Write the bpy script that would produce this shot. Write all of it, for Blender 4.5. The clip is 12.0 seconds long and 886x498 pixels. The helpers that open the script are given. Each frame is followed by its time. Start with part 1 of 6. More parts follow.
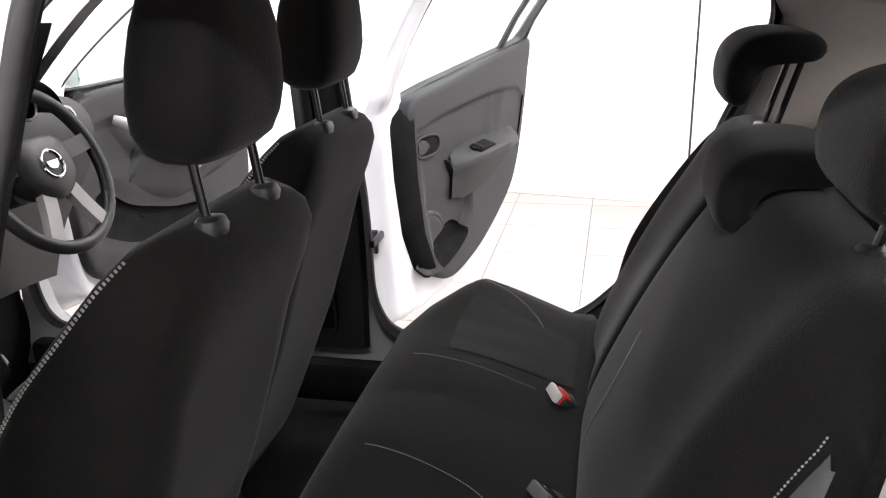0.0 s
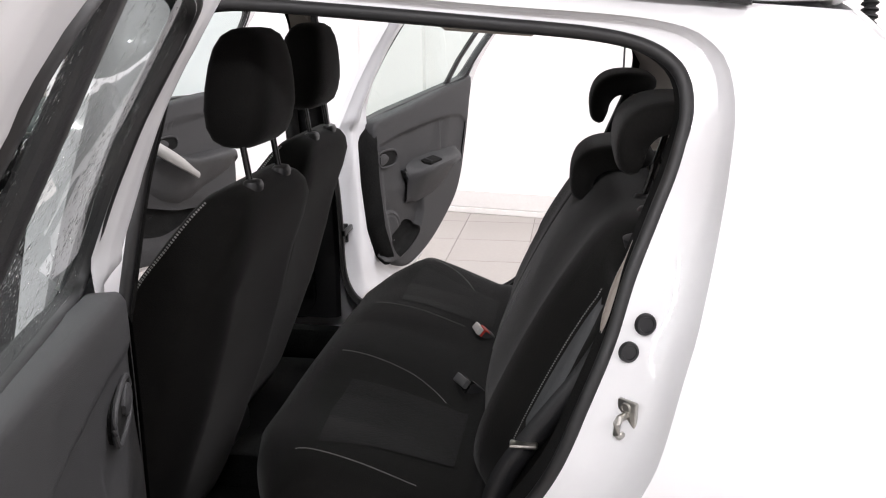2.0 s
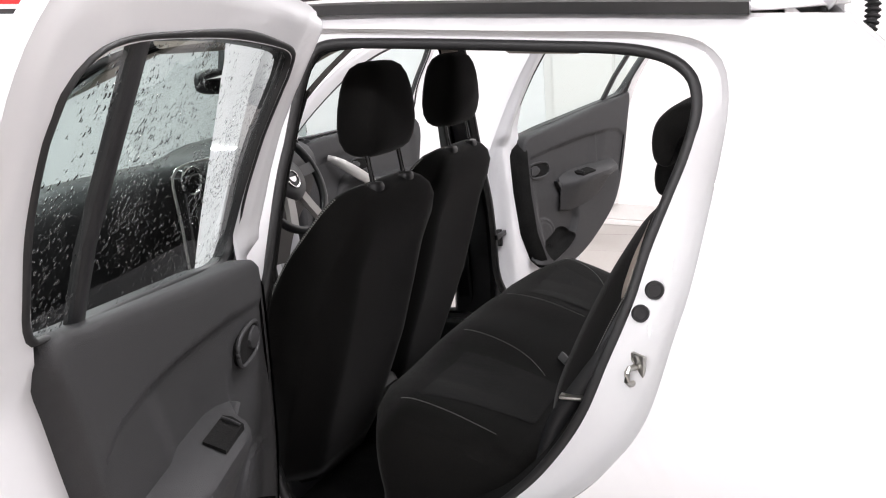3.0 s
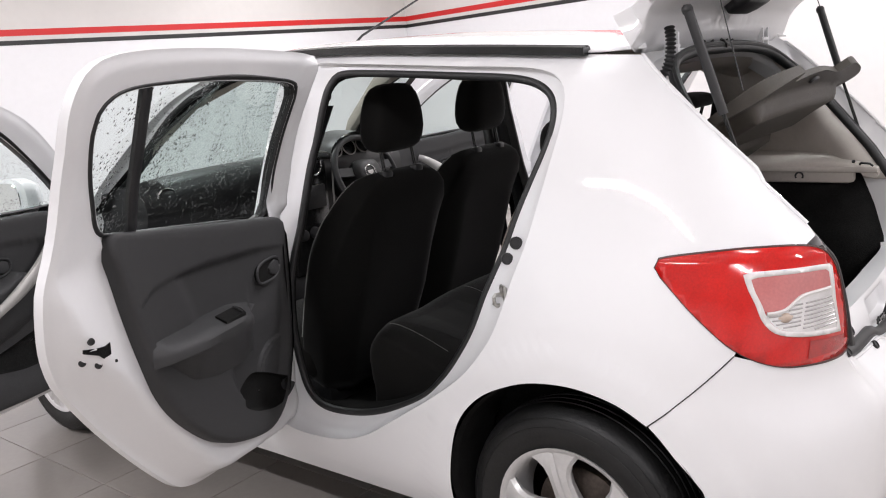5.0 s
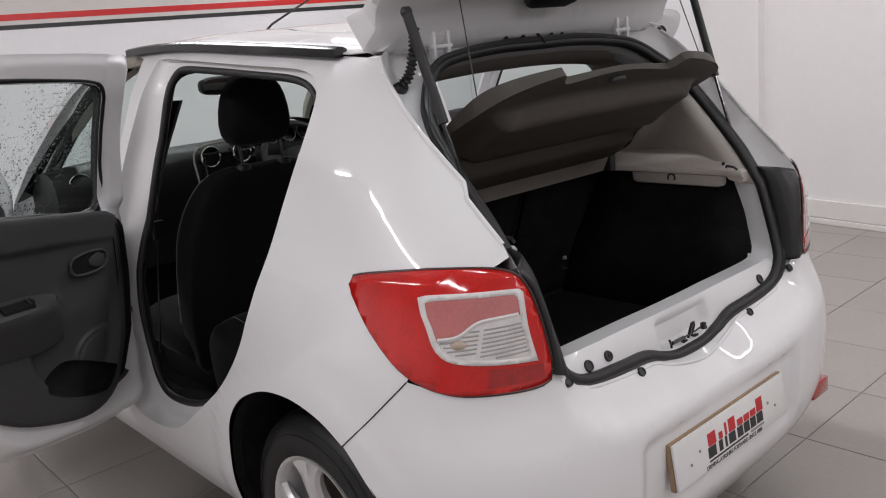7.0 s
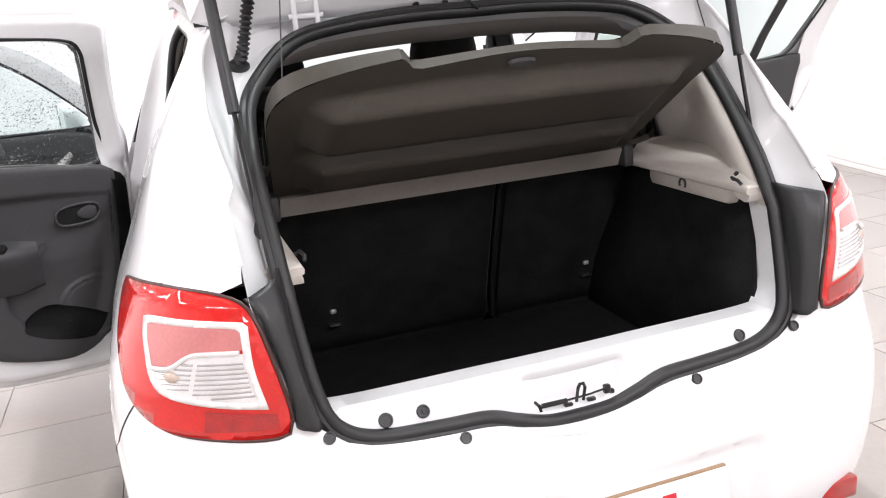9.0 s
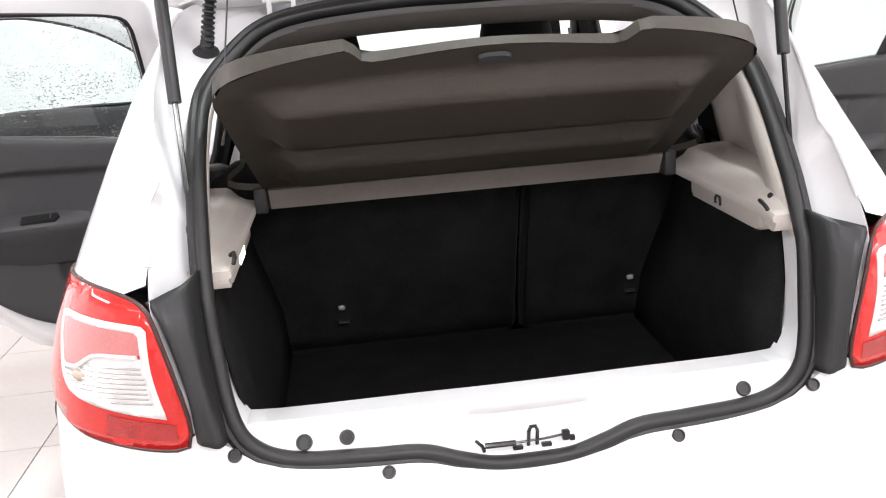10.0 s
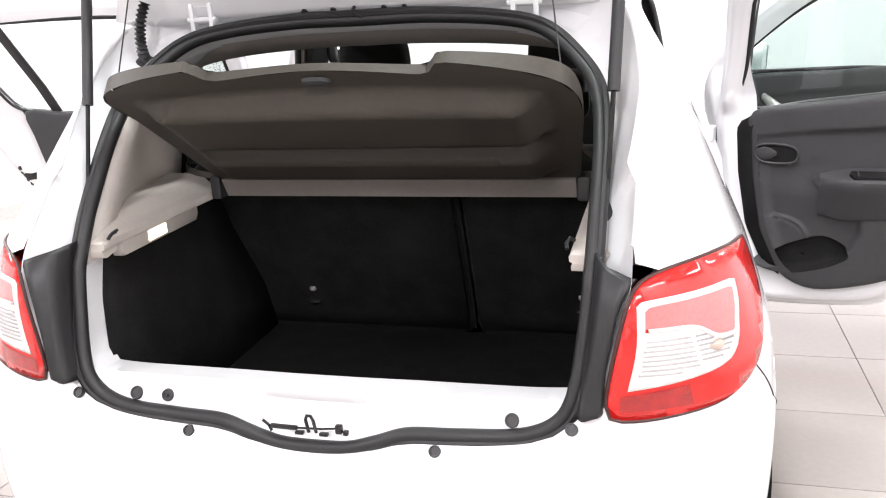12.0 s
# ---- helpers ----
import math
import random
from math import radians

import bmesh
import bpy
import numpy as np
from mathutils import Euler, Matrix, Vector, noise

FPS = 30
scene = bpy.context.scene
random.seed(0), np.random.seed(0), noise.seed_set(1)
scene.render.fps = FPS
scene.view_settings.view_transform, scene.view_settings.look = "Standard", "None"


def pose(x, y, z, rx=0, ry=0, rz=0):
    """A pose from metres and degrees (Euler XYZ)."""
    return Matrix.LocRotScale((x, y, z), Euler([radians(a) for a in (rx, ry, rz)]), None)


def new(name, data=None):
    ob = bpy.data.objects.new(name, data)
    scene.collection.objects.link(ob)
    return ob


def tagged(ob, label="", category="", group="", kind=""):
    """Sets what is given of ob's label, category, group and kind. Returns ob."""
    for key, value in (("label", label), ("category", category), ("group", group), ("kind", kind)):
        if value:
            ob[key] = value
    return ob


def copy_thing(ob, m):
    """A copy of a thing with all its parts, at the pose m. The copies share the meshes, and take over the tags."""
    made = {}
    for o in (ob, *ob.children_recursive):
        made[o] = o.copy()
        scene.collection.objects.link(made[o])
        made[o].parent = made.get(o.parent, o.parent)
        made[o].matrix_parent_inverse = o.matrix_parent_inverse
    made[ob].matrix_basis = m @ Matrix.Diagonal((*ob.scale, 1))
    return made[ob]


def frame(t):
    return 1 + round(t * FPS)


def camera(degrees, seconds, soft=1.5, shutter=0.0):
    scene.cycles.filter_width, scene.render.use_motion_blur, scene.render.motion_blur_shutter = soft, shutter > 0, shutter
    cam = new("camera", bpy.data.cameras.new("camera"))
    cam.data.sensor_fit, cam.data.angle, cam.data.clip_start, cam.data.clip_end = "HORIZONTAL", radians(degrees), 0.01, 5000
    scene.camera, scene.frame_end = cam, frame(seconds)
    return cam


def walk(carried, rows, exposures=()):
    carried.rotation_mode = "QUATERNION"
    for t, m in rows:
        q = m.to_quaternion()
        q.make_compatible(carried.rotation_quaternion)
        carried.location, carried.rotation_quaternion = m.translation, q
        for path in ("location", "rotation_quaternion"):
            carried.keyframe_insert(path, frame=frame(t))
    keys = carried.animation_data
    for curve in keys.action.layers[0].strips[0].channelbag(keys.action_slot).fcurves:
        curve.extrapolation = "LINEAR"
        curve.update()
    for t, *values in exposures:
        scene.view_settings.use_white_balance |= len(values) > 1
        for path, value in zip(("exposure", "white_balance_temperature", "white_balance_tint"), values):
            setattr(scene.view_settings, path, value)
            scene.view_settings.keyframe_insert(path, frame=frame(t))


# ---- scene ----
cam = camera(56.49, 12.0, soft=1.1)
PATH = [
    (0, pose(-1.2377, 0.3996, 1.3970, 71.360, 1.347, -78.370)),
    (0.5, pose(-1.2846, 0.3877, 1.3786, 72.357, 0.641, -83.155)),
    (1, pose(-1.4163, 0.3798, 1.3759, 72.933, -0.001, -84.180)),
    (1.5, pose(-1.6555, 0.3416, 1.3913, 73.017, -0.055, -83.843)),
    (2, pose(-1.8551, 0.2535, 1.4394, 73.835, 0.466, -80.909)),
    (2.5, pose(-1.9630, 0.0830, 1.4397, 75.049, 3.124, -72.520)),
    (3, pose(-2.0708, -0.1159, 1.4311, 76.196, 4.400, -65.371)),
    (3.2, pose(-2.1490, -0.1934, 1.4357, 76.001, 4.546, -64.150)),
    (4.8, pose(-2.3557, -0.8917, 1.4376, 77.438, 4.882, -52.920)),
    (5, pose(-2.3923, -0.9763, 1.4419, 77.689, 4.995, -52.063)),
    (5.5, pose(-2.3679, -1.2148, 1.4312, 78.459, 5.529, -49.308)),
    (6, pose(-2.2304, -1.4449, 1.4487, 77.935, 5.741, -46.371)),
    (6.5, pose(-1.9744, -1.5535, 1.4457, 77.195, 5.660, -43.993)),
    (7, pose(-1.7172, -1.6149, 1.4414, 76.351, 5.348, -42.486)),
    (7.5, pose(-1.4696, -1.7583, 1.4462, 75.461, 5.285, -38.689)),
    (7.7, pose(-1.3742, -1.7826, 1.4436, 75.161, 5.284, -36.685)),
    (9.3, pose(-0.5694, -1.8507, 1.4327, 73.750, 4.349, -16.504)),
    (9.5, pose(-0.5038, -1.8443, 1.4336, 73.645, 4.094, -14.469)),
    (10, pose(-0.2569, -1.7800, 1.4285, 73.074, 3.913, -7.081)),
    (10.5, pose(-0.0602, -1.7775, 1.4391, 72.592, 3.536, -2.009)),
    (11, pose(0.1758, -1.8494, 1.4579, 72.909, 3.452, 5.300)),
    (11.5, pose(0.3808, -1.8512, 1.4462, 73.459, 3.394, 11.112)),
    (12, pose(0.6316, -1.8299, 1.4672, 72.947, 3.244, 14.432)),
]
EXPOSURES = [(0, 1.25), (0.5, 0.3), (1.0, 0.3), (1.5, 0.5), (2.5, 0.55), (3.0, 0.58), (4.8, 0.25), (5.5, -0.25), (6.0, -0.5), (6.5, -0.6), (7.0, -0.62), (7.5, -0.18), (7.7, 0.02), (9.3, 0.85), (12, 1.02)]
walk(cam, PATH, EXPOSURES)

# ---- light ----
ROOM_X0, ROOM_X1, ROOM_Y0, ROOM_Y1, ROOM_H = -5.2, 3.81, -6.0, 5.80, 3.1
ROOM_TURN = Matrix.Rotation(radians(-10), 4, "Z")
world = bpy.data.worlds.new("world")
world.use_nodes = True
world.node_tree.nodes["Background"].inputs[0].default_value = (0.8, 0.85, 0.9, 1)
world.node_tree.nodes["Background"].inputs[1].default_value = 0.25
scene.world = world
POWER = (58, 58, 58, 58, 58, 58, 38, 34, 34)
LAMPS = [(-3.1, -2.6), (-3.1, 0.6), (-3.1, 3.8), (0.2, -3.4), (0.2, -0.2), (0.2, 3.0), (2.7, -2.6), (2.7, 0.6), (2.7, 3.8)]
for (lx, ly), watts in zip(LAMPS, POWER):
    la = bpy.data.lights.new("tube_light", "AREA")
    la.shape, la.size, la.size_y = "RECTANGLE", 0.055, 1.9
    la.energy, la.color = watts, (0.995, 0.965, 1.015)
    lo = new("tube_light", la)
    lo.matrix_basis = pose(lx, ly, ROOM_H - 0.105)

# ---- materials ----


def mat(name, colour, rough=0.5, metal=0.0, vary=0.06, scale=8.0, bump=0.0, bscale=60.0, coat=0.0, spec=0.5, fine=None, trans=0.0, emit=None, strength=0.0):
    """A principled surface with variation at two scales and fine relief."""
    m = bpy.data.materials.new(name)
    m.use_nodes = True
    nt = m.node_tree
    n, ln = nt.nodes, nt.links
    b = n["Principled BSDF"]
    b.inputs["Roughness"].default_value = rough
    b.inputs["Metallic"].default_value = metal
    b.inputs["Coat Weight"].default_value = coat
    b.inputs["Coat Roughness"].default_value = 0.03
    b.inputs["Specular IOR Level"].default_value = spec
    b.inputs["Transmission Weight"].default_value = trans
    tc = n.new("ShaderNodeTexCoord")
    big = n.new("ShaderNodeTexNoise")
    big.inputs["Scale"].default_value = scale
    big.inputs["Detail"].default_value = 4
    small = n.new("ShaderNodeTexNoise")
    small.inputs["Scale"].default_value = fine or scale * 14
    small.inputs["Detail"].default_value = 3
    ln.new(tc.outputs["Object"], big.inputs["Vector"])
    ln.new(tc.outputs["Object"], small.inputs["Vector"])
    mix = n.new("ShaderNodeMath")
    mix.operation = "ADD"
    ln.new(big.outputs["Fac"], mix.inputs[0])
    ln.new(small.outputs["Fac"], mix.inputs[1])
    ramp = n.new("ShaderNodeMapRange")
    ramp.inputs["From Min"].default_value, ramp.inputs["From Max"].default_value = 0.7, 1.3
    ramp.inputs["To Min"].default_value, ramp.inputs["To Max"].default_value = 1 - vary, 1 + vary
    ln.new(mix.outputs[0], ramp.inputs["Value"])
    mul = n.new("ShaderNodeVectorMath")
    mul.operation = "SCALE"
    mul.inputs[0].default_value = colour
    ln.new(ramp.outputs[0], mul.inputs["Scale"])
    ln.new(mul.outputs[0], b.inputs["Base Color"])
    rr = n.new("ShaderNodeMapRange")
    rr.inputs["To Min"].default_value, rr.inputs["To Max"].default_value = max(rough - min(vary, 0.06), 0.0), min(rough + min(vary, 0.06), 1)
    ln.new(big.outputs["Fac"], rr.inputs["Value"])
    ln.new(rr.outputs[0], b.inputs["Roughness"])
    if bump:
        tex = n.new("ShaderNodeTexNoise")
        tex.inputs["Scale"].default_value = bscale
        tex.inputs["Detail"].default_value = 2
        ln.new(tc.outputs["Object"], tex.inputs["Vector"])
        bp = n.new("ShaderNodeBump")
        bp.inputs["Strength"].default_value = bump
        bp.inputs["Distance"].default_value = 0.002
        ln.new(tex.outputs["Fac"], bp.inputs["Height"])
        ln.new(bp.outputs[0], b.inputs["Normal"])
    if emit:
        b.inputs["Emission Color"].default_value = (*emit, 1)
        b.inputs["Emission Strength"].default_value = strength
    return m


def wet(m, scale=120.0, amount=0.5, strength=0.6):
    """Rain drops standing on a surface: small round bumps, thinned out by a coarser noise."""
    nt = m.node_tree
    n, ln = nt.nodes, nt.links
    b = n["Principled BSDF"]
    tc = n.new("ShaderNodeTexCoord")
    vo = n.new("ShaderNodeTexVoronoi")
    vo.inputs["Scale"].default_value = scale
    patch = n.new("ShaderNodeTexNoise")
    patch.inputs["Scale"].default_value = 5.0
    patch.inputs["Detail"].default_value = 5
    ln.new(tc.outputs["Object"], vo.inputs["Vector"])
    ln.new(tc.outputs["Object"], patch.inputs["Vector"])
    rad = n.new("ShaderNodeMapRange")
    rad.inputs["From Min"].default_value, rad.inputs["From Max"].default_value = 0.62 - 0.3 * amount, 0.75
    rad.inputs["To Min"].default_value, rad.inputs["To Max"].default_value = 0.0, 0.42
    ln.new(patch.outputs["Fac"], rad.inputs["Value"])
    drop = n.new("ShaderNodeMath")
    drop.operation = "SUBTRACT"
    drop.use_clamp = True
    ln.new(rad.outputs[0], drop.inputs[0])
    ln.new(vo.outputs["Distance"], drop.inputs[1])
    bp = n.new("ShaderNodeBump")
    bp.inputs["Strength"].default_value = strength
    bp.inputs["Distance"].default_value = 0.01
    ln.new(drop.outputs[0], bp.inputs["Height"])
    ln.new(bp.outputs[0], b.inputs["Normal"])
    return m


def thin_glass(name, tint, drops):
    """A window pane: clear where it is thin, glossy at its face, with rain drops on it."""
    m = bpy.data.materials.new(name)
    m.use_nodes = True
    nt = m.node_tree
    n, ln = nt.nodes, nt.links
    n.remove(n["Principled BSDF"])
    out = n["Material Output"]
    tr = n.new("ShaderNodeBsdfTransparent")
    tr.inputs[0].default_value = (*tint, 1)
    gl = n.new("ShaderNodeBsdfGlossy")
    gl.inputs["Roughness"].default_value = 0.02
    lw = n.new("ShaderNodeLayerWeight")
    lw.inputs["Blend"].default_value = 0.5
    pw = n.new("ShaderNodeMath")
    pw.operation, pw.inputs[1].default_value = "POWER", 5.0
    ln.new(lw.outputs["Facing"], pw.inputs[0])
    fr = n.new("ShaderNodeMath")
    fr.operation, fr.inputs[1].default_value = "MULTIPLY_ADD", 0.92
    fr.inputs[2].default_value = 0.06
    ln.new(pw.outputs[0], fr.inputs[0])
    mx = n.new("ShaderNodeMixShader")
    ln.new(fr.outputs[0], mx.inputs[0])
    ln.new(tr.outputs[0], mx.inputs[1])
    ln.new(gl.outputs[0], mx.inputs[2])
    last = mx
    if drops:
        tc = n.new("ShaderNodeTexCoord")
        patch = n.new("ShaderNodeTexNoise")
        patch.inputs["Scale"].default_value = 9.0
        patch.inputs["Detail"].default_value = 5
        ln.new(tc.outputs["Object"], patch.inputs["Vector"])
        # two sizes of drops, a share of the cells left dry
        heights = []
        for size, wide_most, dry in ((150, 0.50, 0.30), (300, 0.42, 0.42)):
            vo = n.new("ShaderNodeTexVoronoi")
            vo.inputs["Scale"].default_value = size
            ln.new(tc.outputs["Object"], vo.inputs["Vector"])
            sep = n.new("ShaderNodeSeparateColor")
            ln.new(vo.outputs["Color"], sep.inputs[0])
            both = n.new("ShaderNodeMath")
            both.operation = "MULTIPLY_ADD"
            both.inputs[1].default_value = 0.55
            ln.new(sep.outputs[0], both.inputs[0])
            ln.new(patch.outputs["Fac"], both.inputs[2])
            rad = n.new("ShaderNodeMapRange")
            rad.inputs["From Min"].default_value, rad.inputs["From Max"].default_value = 0.38 + dry, 1.05
            rad.inputs["To Min"].default_value, rad.inputs["To Max"].default_value = 0.0, wide_most
            ln.new(both.outputs[0], rad.inputs["Value"])
            one = n.new("ShaderNodeMath")
            one.operation = "SUBTRACT"
            one.use_clamp = True
            ln.new(rad.outputs[0], one.inputs[0])
            ln.new(vo.outputs["Distance"], one.inputs[1])
            heights.append(one)
        drop = n.new("ShaderNodeMath")
        drop.operation = "MAXIMUM"
        ln.new(heights[0].outputs[0], drop.inputs[0])
        ln.new(heights[1].outputs[0], drop.inputs[1])
        edge = n.new("ShaderNodeMath")
        edge.operation = "GREATER_THAN"
        edge.inputs[1].default_value = 0.01
        ln.new(drop.outputs[0], edge.inputs[0])
        bp = n.new("ShaderNodeBump")
        bp.inputs["Distance"].default_value = 0.05
        ln.new(drop.outputs[0], bp.inputs["Height"])
        ln.new(bp.outputs[0], gl.inputs["Normal"])
        wet_gl = n.new("ShaderNodeBsdfGlossy")
        wet_gl.inputs["Roughness"].default_value = 0.08
        ln.new(bp.outputs[0], wet_gl.inputs["Normal"])
        dm = n.new("ShaderNodeMixShader")
        dm.inputs[0].default_value = 0.20
        dark = n.new("ShaderNodeMixShader")
        dark.inputs[0].default_value = 0.08
        through_drop = n.new("ShaderNodeBsdfRefraction")
        through_drop.inputs["Color"].default_value = (*tint, 1)
        through_drop.inputs["IOR"].default_value = 1.07
        through_drop.inputs["Roughness"].default_value = 0.05
        ln.new(bp.outputs[0], through_drop.inputs["Normal"])
        # white diffuse share that paints the drops' glints against dark ground
        drop_glint = n.new("ShaderNodeBsdfDiffuse")
        drop_glint.inputs[0].default_value = (0.9, 0.92, 0.92, 1)
        ln.new(through_drop.outputs[0], dark.inputs[1])
        ln.new(drop_glint.outputs[0], dark.inputs[2])
        ln.new(dark.outputs[0], dm.inputs[1])
        ln.new(wet_gl.outputs[0], dm.inputs[2])
        last = n.new("ShaderNodeMixShader")
        ln.new(edge.outputs[0], last.inputs[0])
        ln.new(mx.outputs[0], last.inputs[1])
        ln.new(dm.outputs[0], last.inputs[2])
    ln.new(last.outputs[0], out.inputs["Surface"])
    return m


PAINT = mat("white_car_paint", (0.80, 0.80, 0.81), 0.42, coat=1.0, vary=0.004, scale=3)
JAMB = mat("white_jamb_paint", (0.75, 0.75, 0.76), 0.38, coat=0.5, vary=0.008, scale=6)
WETPAINT = wet(mat("wet_white_paint", (0.80, 0.80, 0.81), 0.42, coat=1.0, vary=0.004, scale=3), 150.0, 0.4, 0.5)
BLACK = mat("black_plastic", (0.016, 0.016, 0.017), 0.45, vary=0.15, bump=0.15, bscale=500)
GLOSSBLACK = mat("gloss_black", (0.012, 0.012, 0.012), 0.15, vary=0.1)
RUBBER = mat("seal_rubber", (0.014, 0.014, 0.0145), 0.5, vary=0.15)
FABRIC = mat("seat_fabric", (0.0078, 0.0075, 0.0069), 0.95, vary=0.22, scale=9, bump=0.5, bscale=420, spec=0.15, fine=300)
FABRIC2 = mat("grey_seat_fabric", (0.017, 0.017, 0.0165), 0.95, vary=0.3, scale=9, bump=0.6, bscale=260, spec=0.15, fine=220)
TRIM = mat("door_trim_plastic", (0.034, 0.034, 0.035), 0.58, vary=0.08, scale=5, bump=0.35, bscale=700, spec=0.32)
TRIM2 = mat("dark_trim_plastic", (0.028, 0.028, 0.029), 0.5, vary=0.1, scale=6, bump=0.3, bscale=600)
BEIGE = mat("beige_trim", (0.50, 0.46, 0.42), 0.7, vary=0.05, scale=5, bump=0.2, bscale=300)
GUSSET = mat("grey_side_cloth", (0.085, 0.087, 0.09), 0.7, vary=0.1, scale=8, bump=0.3, bscale=500, spec=0.3)
HEADLINER = mat("headliner_cloth", (0.36, 0.33, 0.29), 0.95, vary=0.06, scale=6, bump=0.3, bscale=500, spec=0.1)
# carpet black; in door pockets, pull cups and openers it paints their shade
CARPET_AND_SHADE = mat("black_carpet_and_shade", (0.0115, 0.0114, 0.011), 1.0, vary=0.4, scale=14, bump=0.8, bscale=300, spec=0.1)
SHELF = mat("parcel_shelf_board", (0.042, 0.036, 0.029), 0.52, spec=0.32, vary=0.12, scale=6, bump=0.3, bscale=500)
STRIP = mat("shelf_hinge_strip", (0.23, 0.207, 0.19), 0.75, vary=0.06, scale=6)
CHROME = mat("chrome", (0.75, 0.75, 0.76), 0.12, metal=1.0, vary=0.03)
STEEL = mat("zinc_steel", (0.5, 0.49, 0.46), 0.3, metal=1.0, vary=0.12)
SILVER = mat("silver_paint", (0.60, 0.595, 0.59), 0.34, metal=0.35, vary=0.05, coat=0.4)
SATIN = mat("satin_silver_plastic", (0.36, 0.35, 0.335), 0.38, metal=0.3, vary=0.04)
TYRE = mat("tyre_rubber", (0.010, 0.010, 0.010), 0.46, spec=0.35, vary=0.3, scale=10, bump=0.3, bscale=120)
DARKMETAL = mat("brake_iron", (0.07, 0.055, 0.045), 0.6, metal=0.5, vary=0.4)
REDLENS = mat("red_lens", (0.56, 0.008, 0.006), 0.10, coat=0.9, spec=0.4, vary=0.16, scale=16)
REDDARK = mat("red_reflex_lens", (0.36, 0.006, 0.006), 0.2, coat=1.0, vary=0.3, scale=40, bump=0.6, bscale=420)
PINKLENS = mat("pale_red_lens", (0.52, 0.17, 0.165), 0.12, coat=1.0, vary=0.10, scale=12)
GASKET = mat("dark_red_gasket", (0.045, 0.012, 0.010), 0.45, vary=0.1)
WHITELENS = mat("white_lens_frame", (0.72, 0.70, 0.69), 0.2, coat=0.6, vary=0.03)
CLEARLENS = mat("ribbed_clear_lens", (0.80, 0.79, 0.79), 0.15, metal=0.3, vary=0.12, scale=30, coat=1.0)
RIBS = mat("lens_rib_shade", (0.52, 0.51, 0.51), 0.2, metal=0.5, vary=0.1, scale=30, coat=1.0)
AMBER = mat("amber_bulb", (0.50, 0.40, 0.33), 0.25, vary=0.1)
REDPLASTIC = mat("red_button", (0.55, 0.03, 0.02), 0.4, vary=0.05)
THREAD = mat("pale_thread", (0.30, 0.30, 0.285), 0.8, vary=0.2, scale=200)
THREAD2 = mat("dim_thread", (0.15, 0.15, 0.145), 0.8, vary=0.2, scale=200)
PLATE = mat("plate_white", (0.78, 0.78, 0.77), 0.3, vary=0.02, coat=0.5)
PLATE_EDGE = mat("plate_edge", (0.33, 0.22, 0.13), 0.5, vary=0.1)
INK = mat("ink_black", (0.02, 0.02, 0.022), 0.4)
INK_RED = mat("ink_red", (0.55, 0.02, 0.03), 0.4)
INK_GREY = mat("ink_grey", (0.3, 0.3, 0.3), 0.4)
WALL = mat("wall_paint", (0.78, 0.765, 0.755), 0.6, vary=0.015, scale=1.2, bump=0.1, bscale=80)
WALL_LOW = mat("wall_gloss_band", (0.83, 0.83, 0.845), 0.35, vary=0.015, scale=1.5)
WALL_UP = mat("wall_upper_paint", (0.69, 0.665, 0.64), 0.6, vary=0.02, scale=1.2, bump=0.1, bscale=80)
PLINTH = mat("plinth_paint", (0.74, 0.72, 0.70), 0.5, vary=0.03, scale=4)
CEIL = mat("ceiling_paint", (0.75, 0.74, 0.72), 0.8, vary=0.02, scale=2)
STRIPE_RED = mat("red_stripe", (0.62, 0.02, 0.02), 0.4, vary=0.03)
STRIPE_BLACK = mat("black_stripe", (0.02, 0.02, 0.02), 0.4, vary=0.05)
TILE = mat("porcelain_tile", (0.295, 0.272, 0.25), 0.30, vary=0.05, scale=3, coat=0.25, bump=0.05, bscale=40)
GROUT = mat("grout", (0.16, 0.148, 0.136), 0.9, vary=0.15, scale=30)
GLASS = thin_glass("window_glass", (0.72, 0.80, 0.77), False)
WETGLASS = thin_glass("wet_window_glass", (0.83, 0.895, 0.88), True)
MIRROR = mat("mirror_glass", (0.85, 0.86, 0.86), 0.02, metal=1.0, vary=0.0)
HEADLAMP = mat("headlamp_lens", (0.55, 0.56, 0.57), 0.08, metal=0.6, coat=1.0, vary=0.1, scale=20)

for cloth in (FABRIC, FABRIC2):
    cb = cloth.node_tree.nodes["Principled BSDF"]
    cb.inputs["Sheen Weight"].default_value = 0.11
    cb.inputs["Sheen Roughness"].default_value = 0.35
# colour differs a little from tile to tile
tnt = TILE.node_tree
oi = tnt.nodes.new("ShaderNodeObjectInfo")
mr = tnt.nodes.new("ShaderNodeMapRange")
mr.inputs["To Min"].default_value, mr.inputs["To Max"].default_value = 0.93, 1.06
tnt.links.new(oi.outputs["Random"], mr.inputs["Value"])
vm = tnt.nodes.new("ShaderNodeVectorMath")
vm.operation = "SCALE"
old = tnt.nodes["Principled BSDF"].inputs["Base Color"].links[0].from_socket
tnt.links.new(old, vm.inputs[0])
tnt.links.new(mr.outputs[0], vm.inputs["Scale"])
tnt.links.new(vm.outputs[0], tnt.nodes["Principled BSDF"].inputs["Base Color"])

# ---- mesh helpers ----


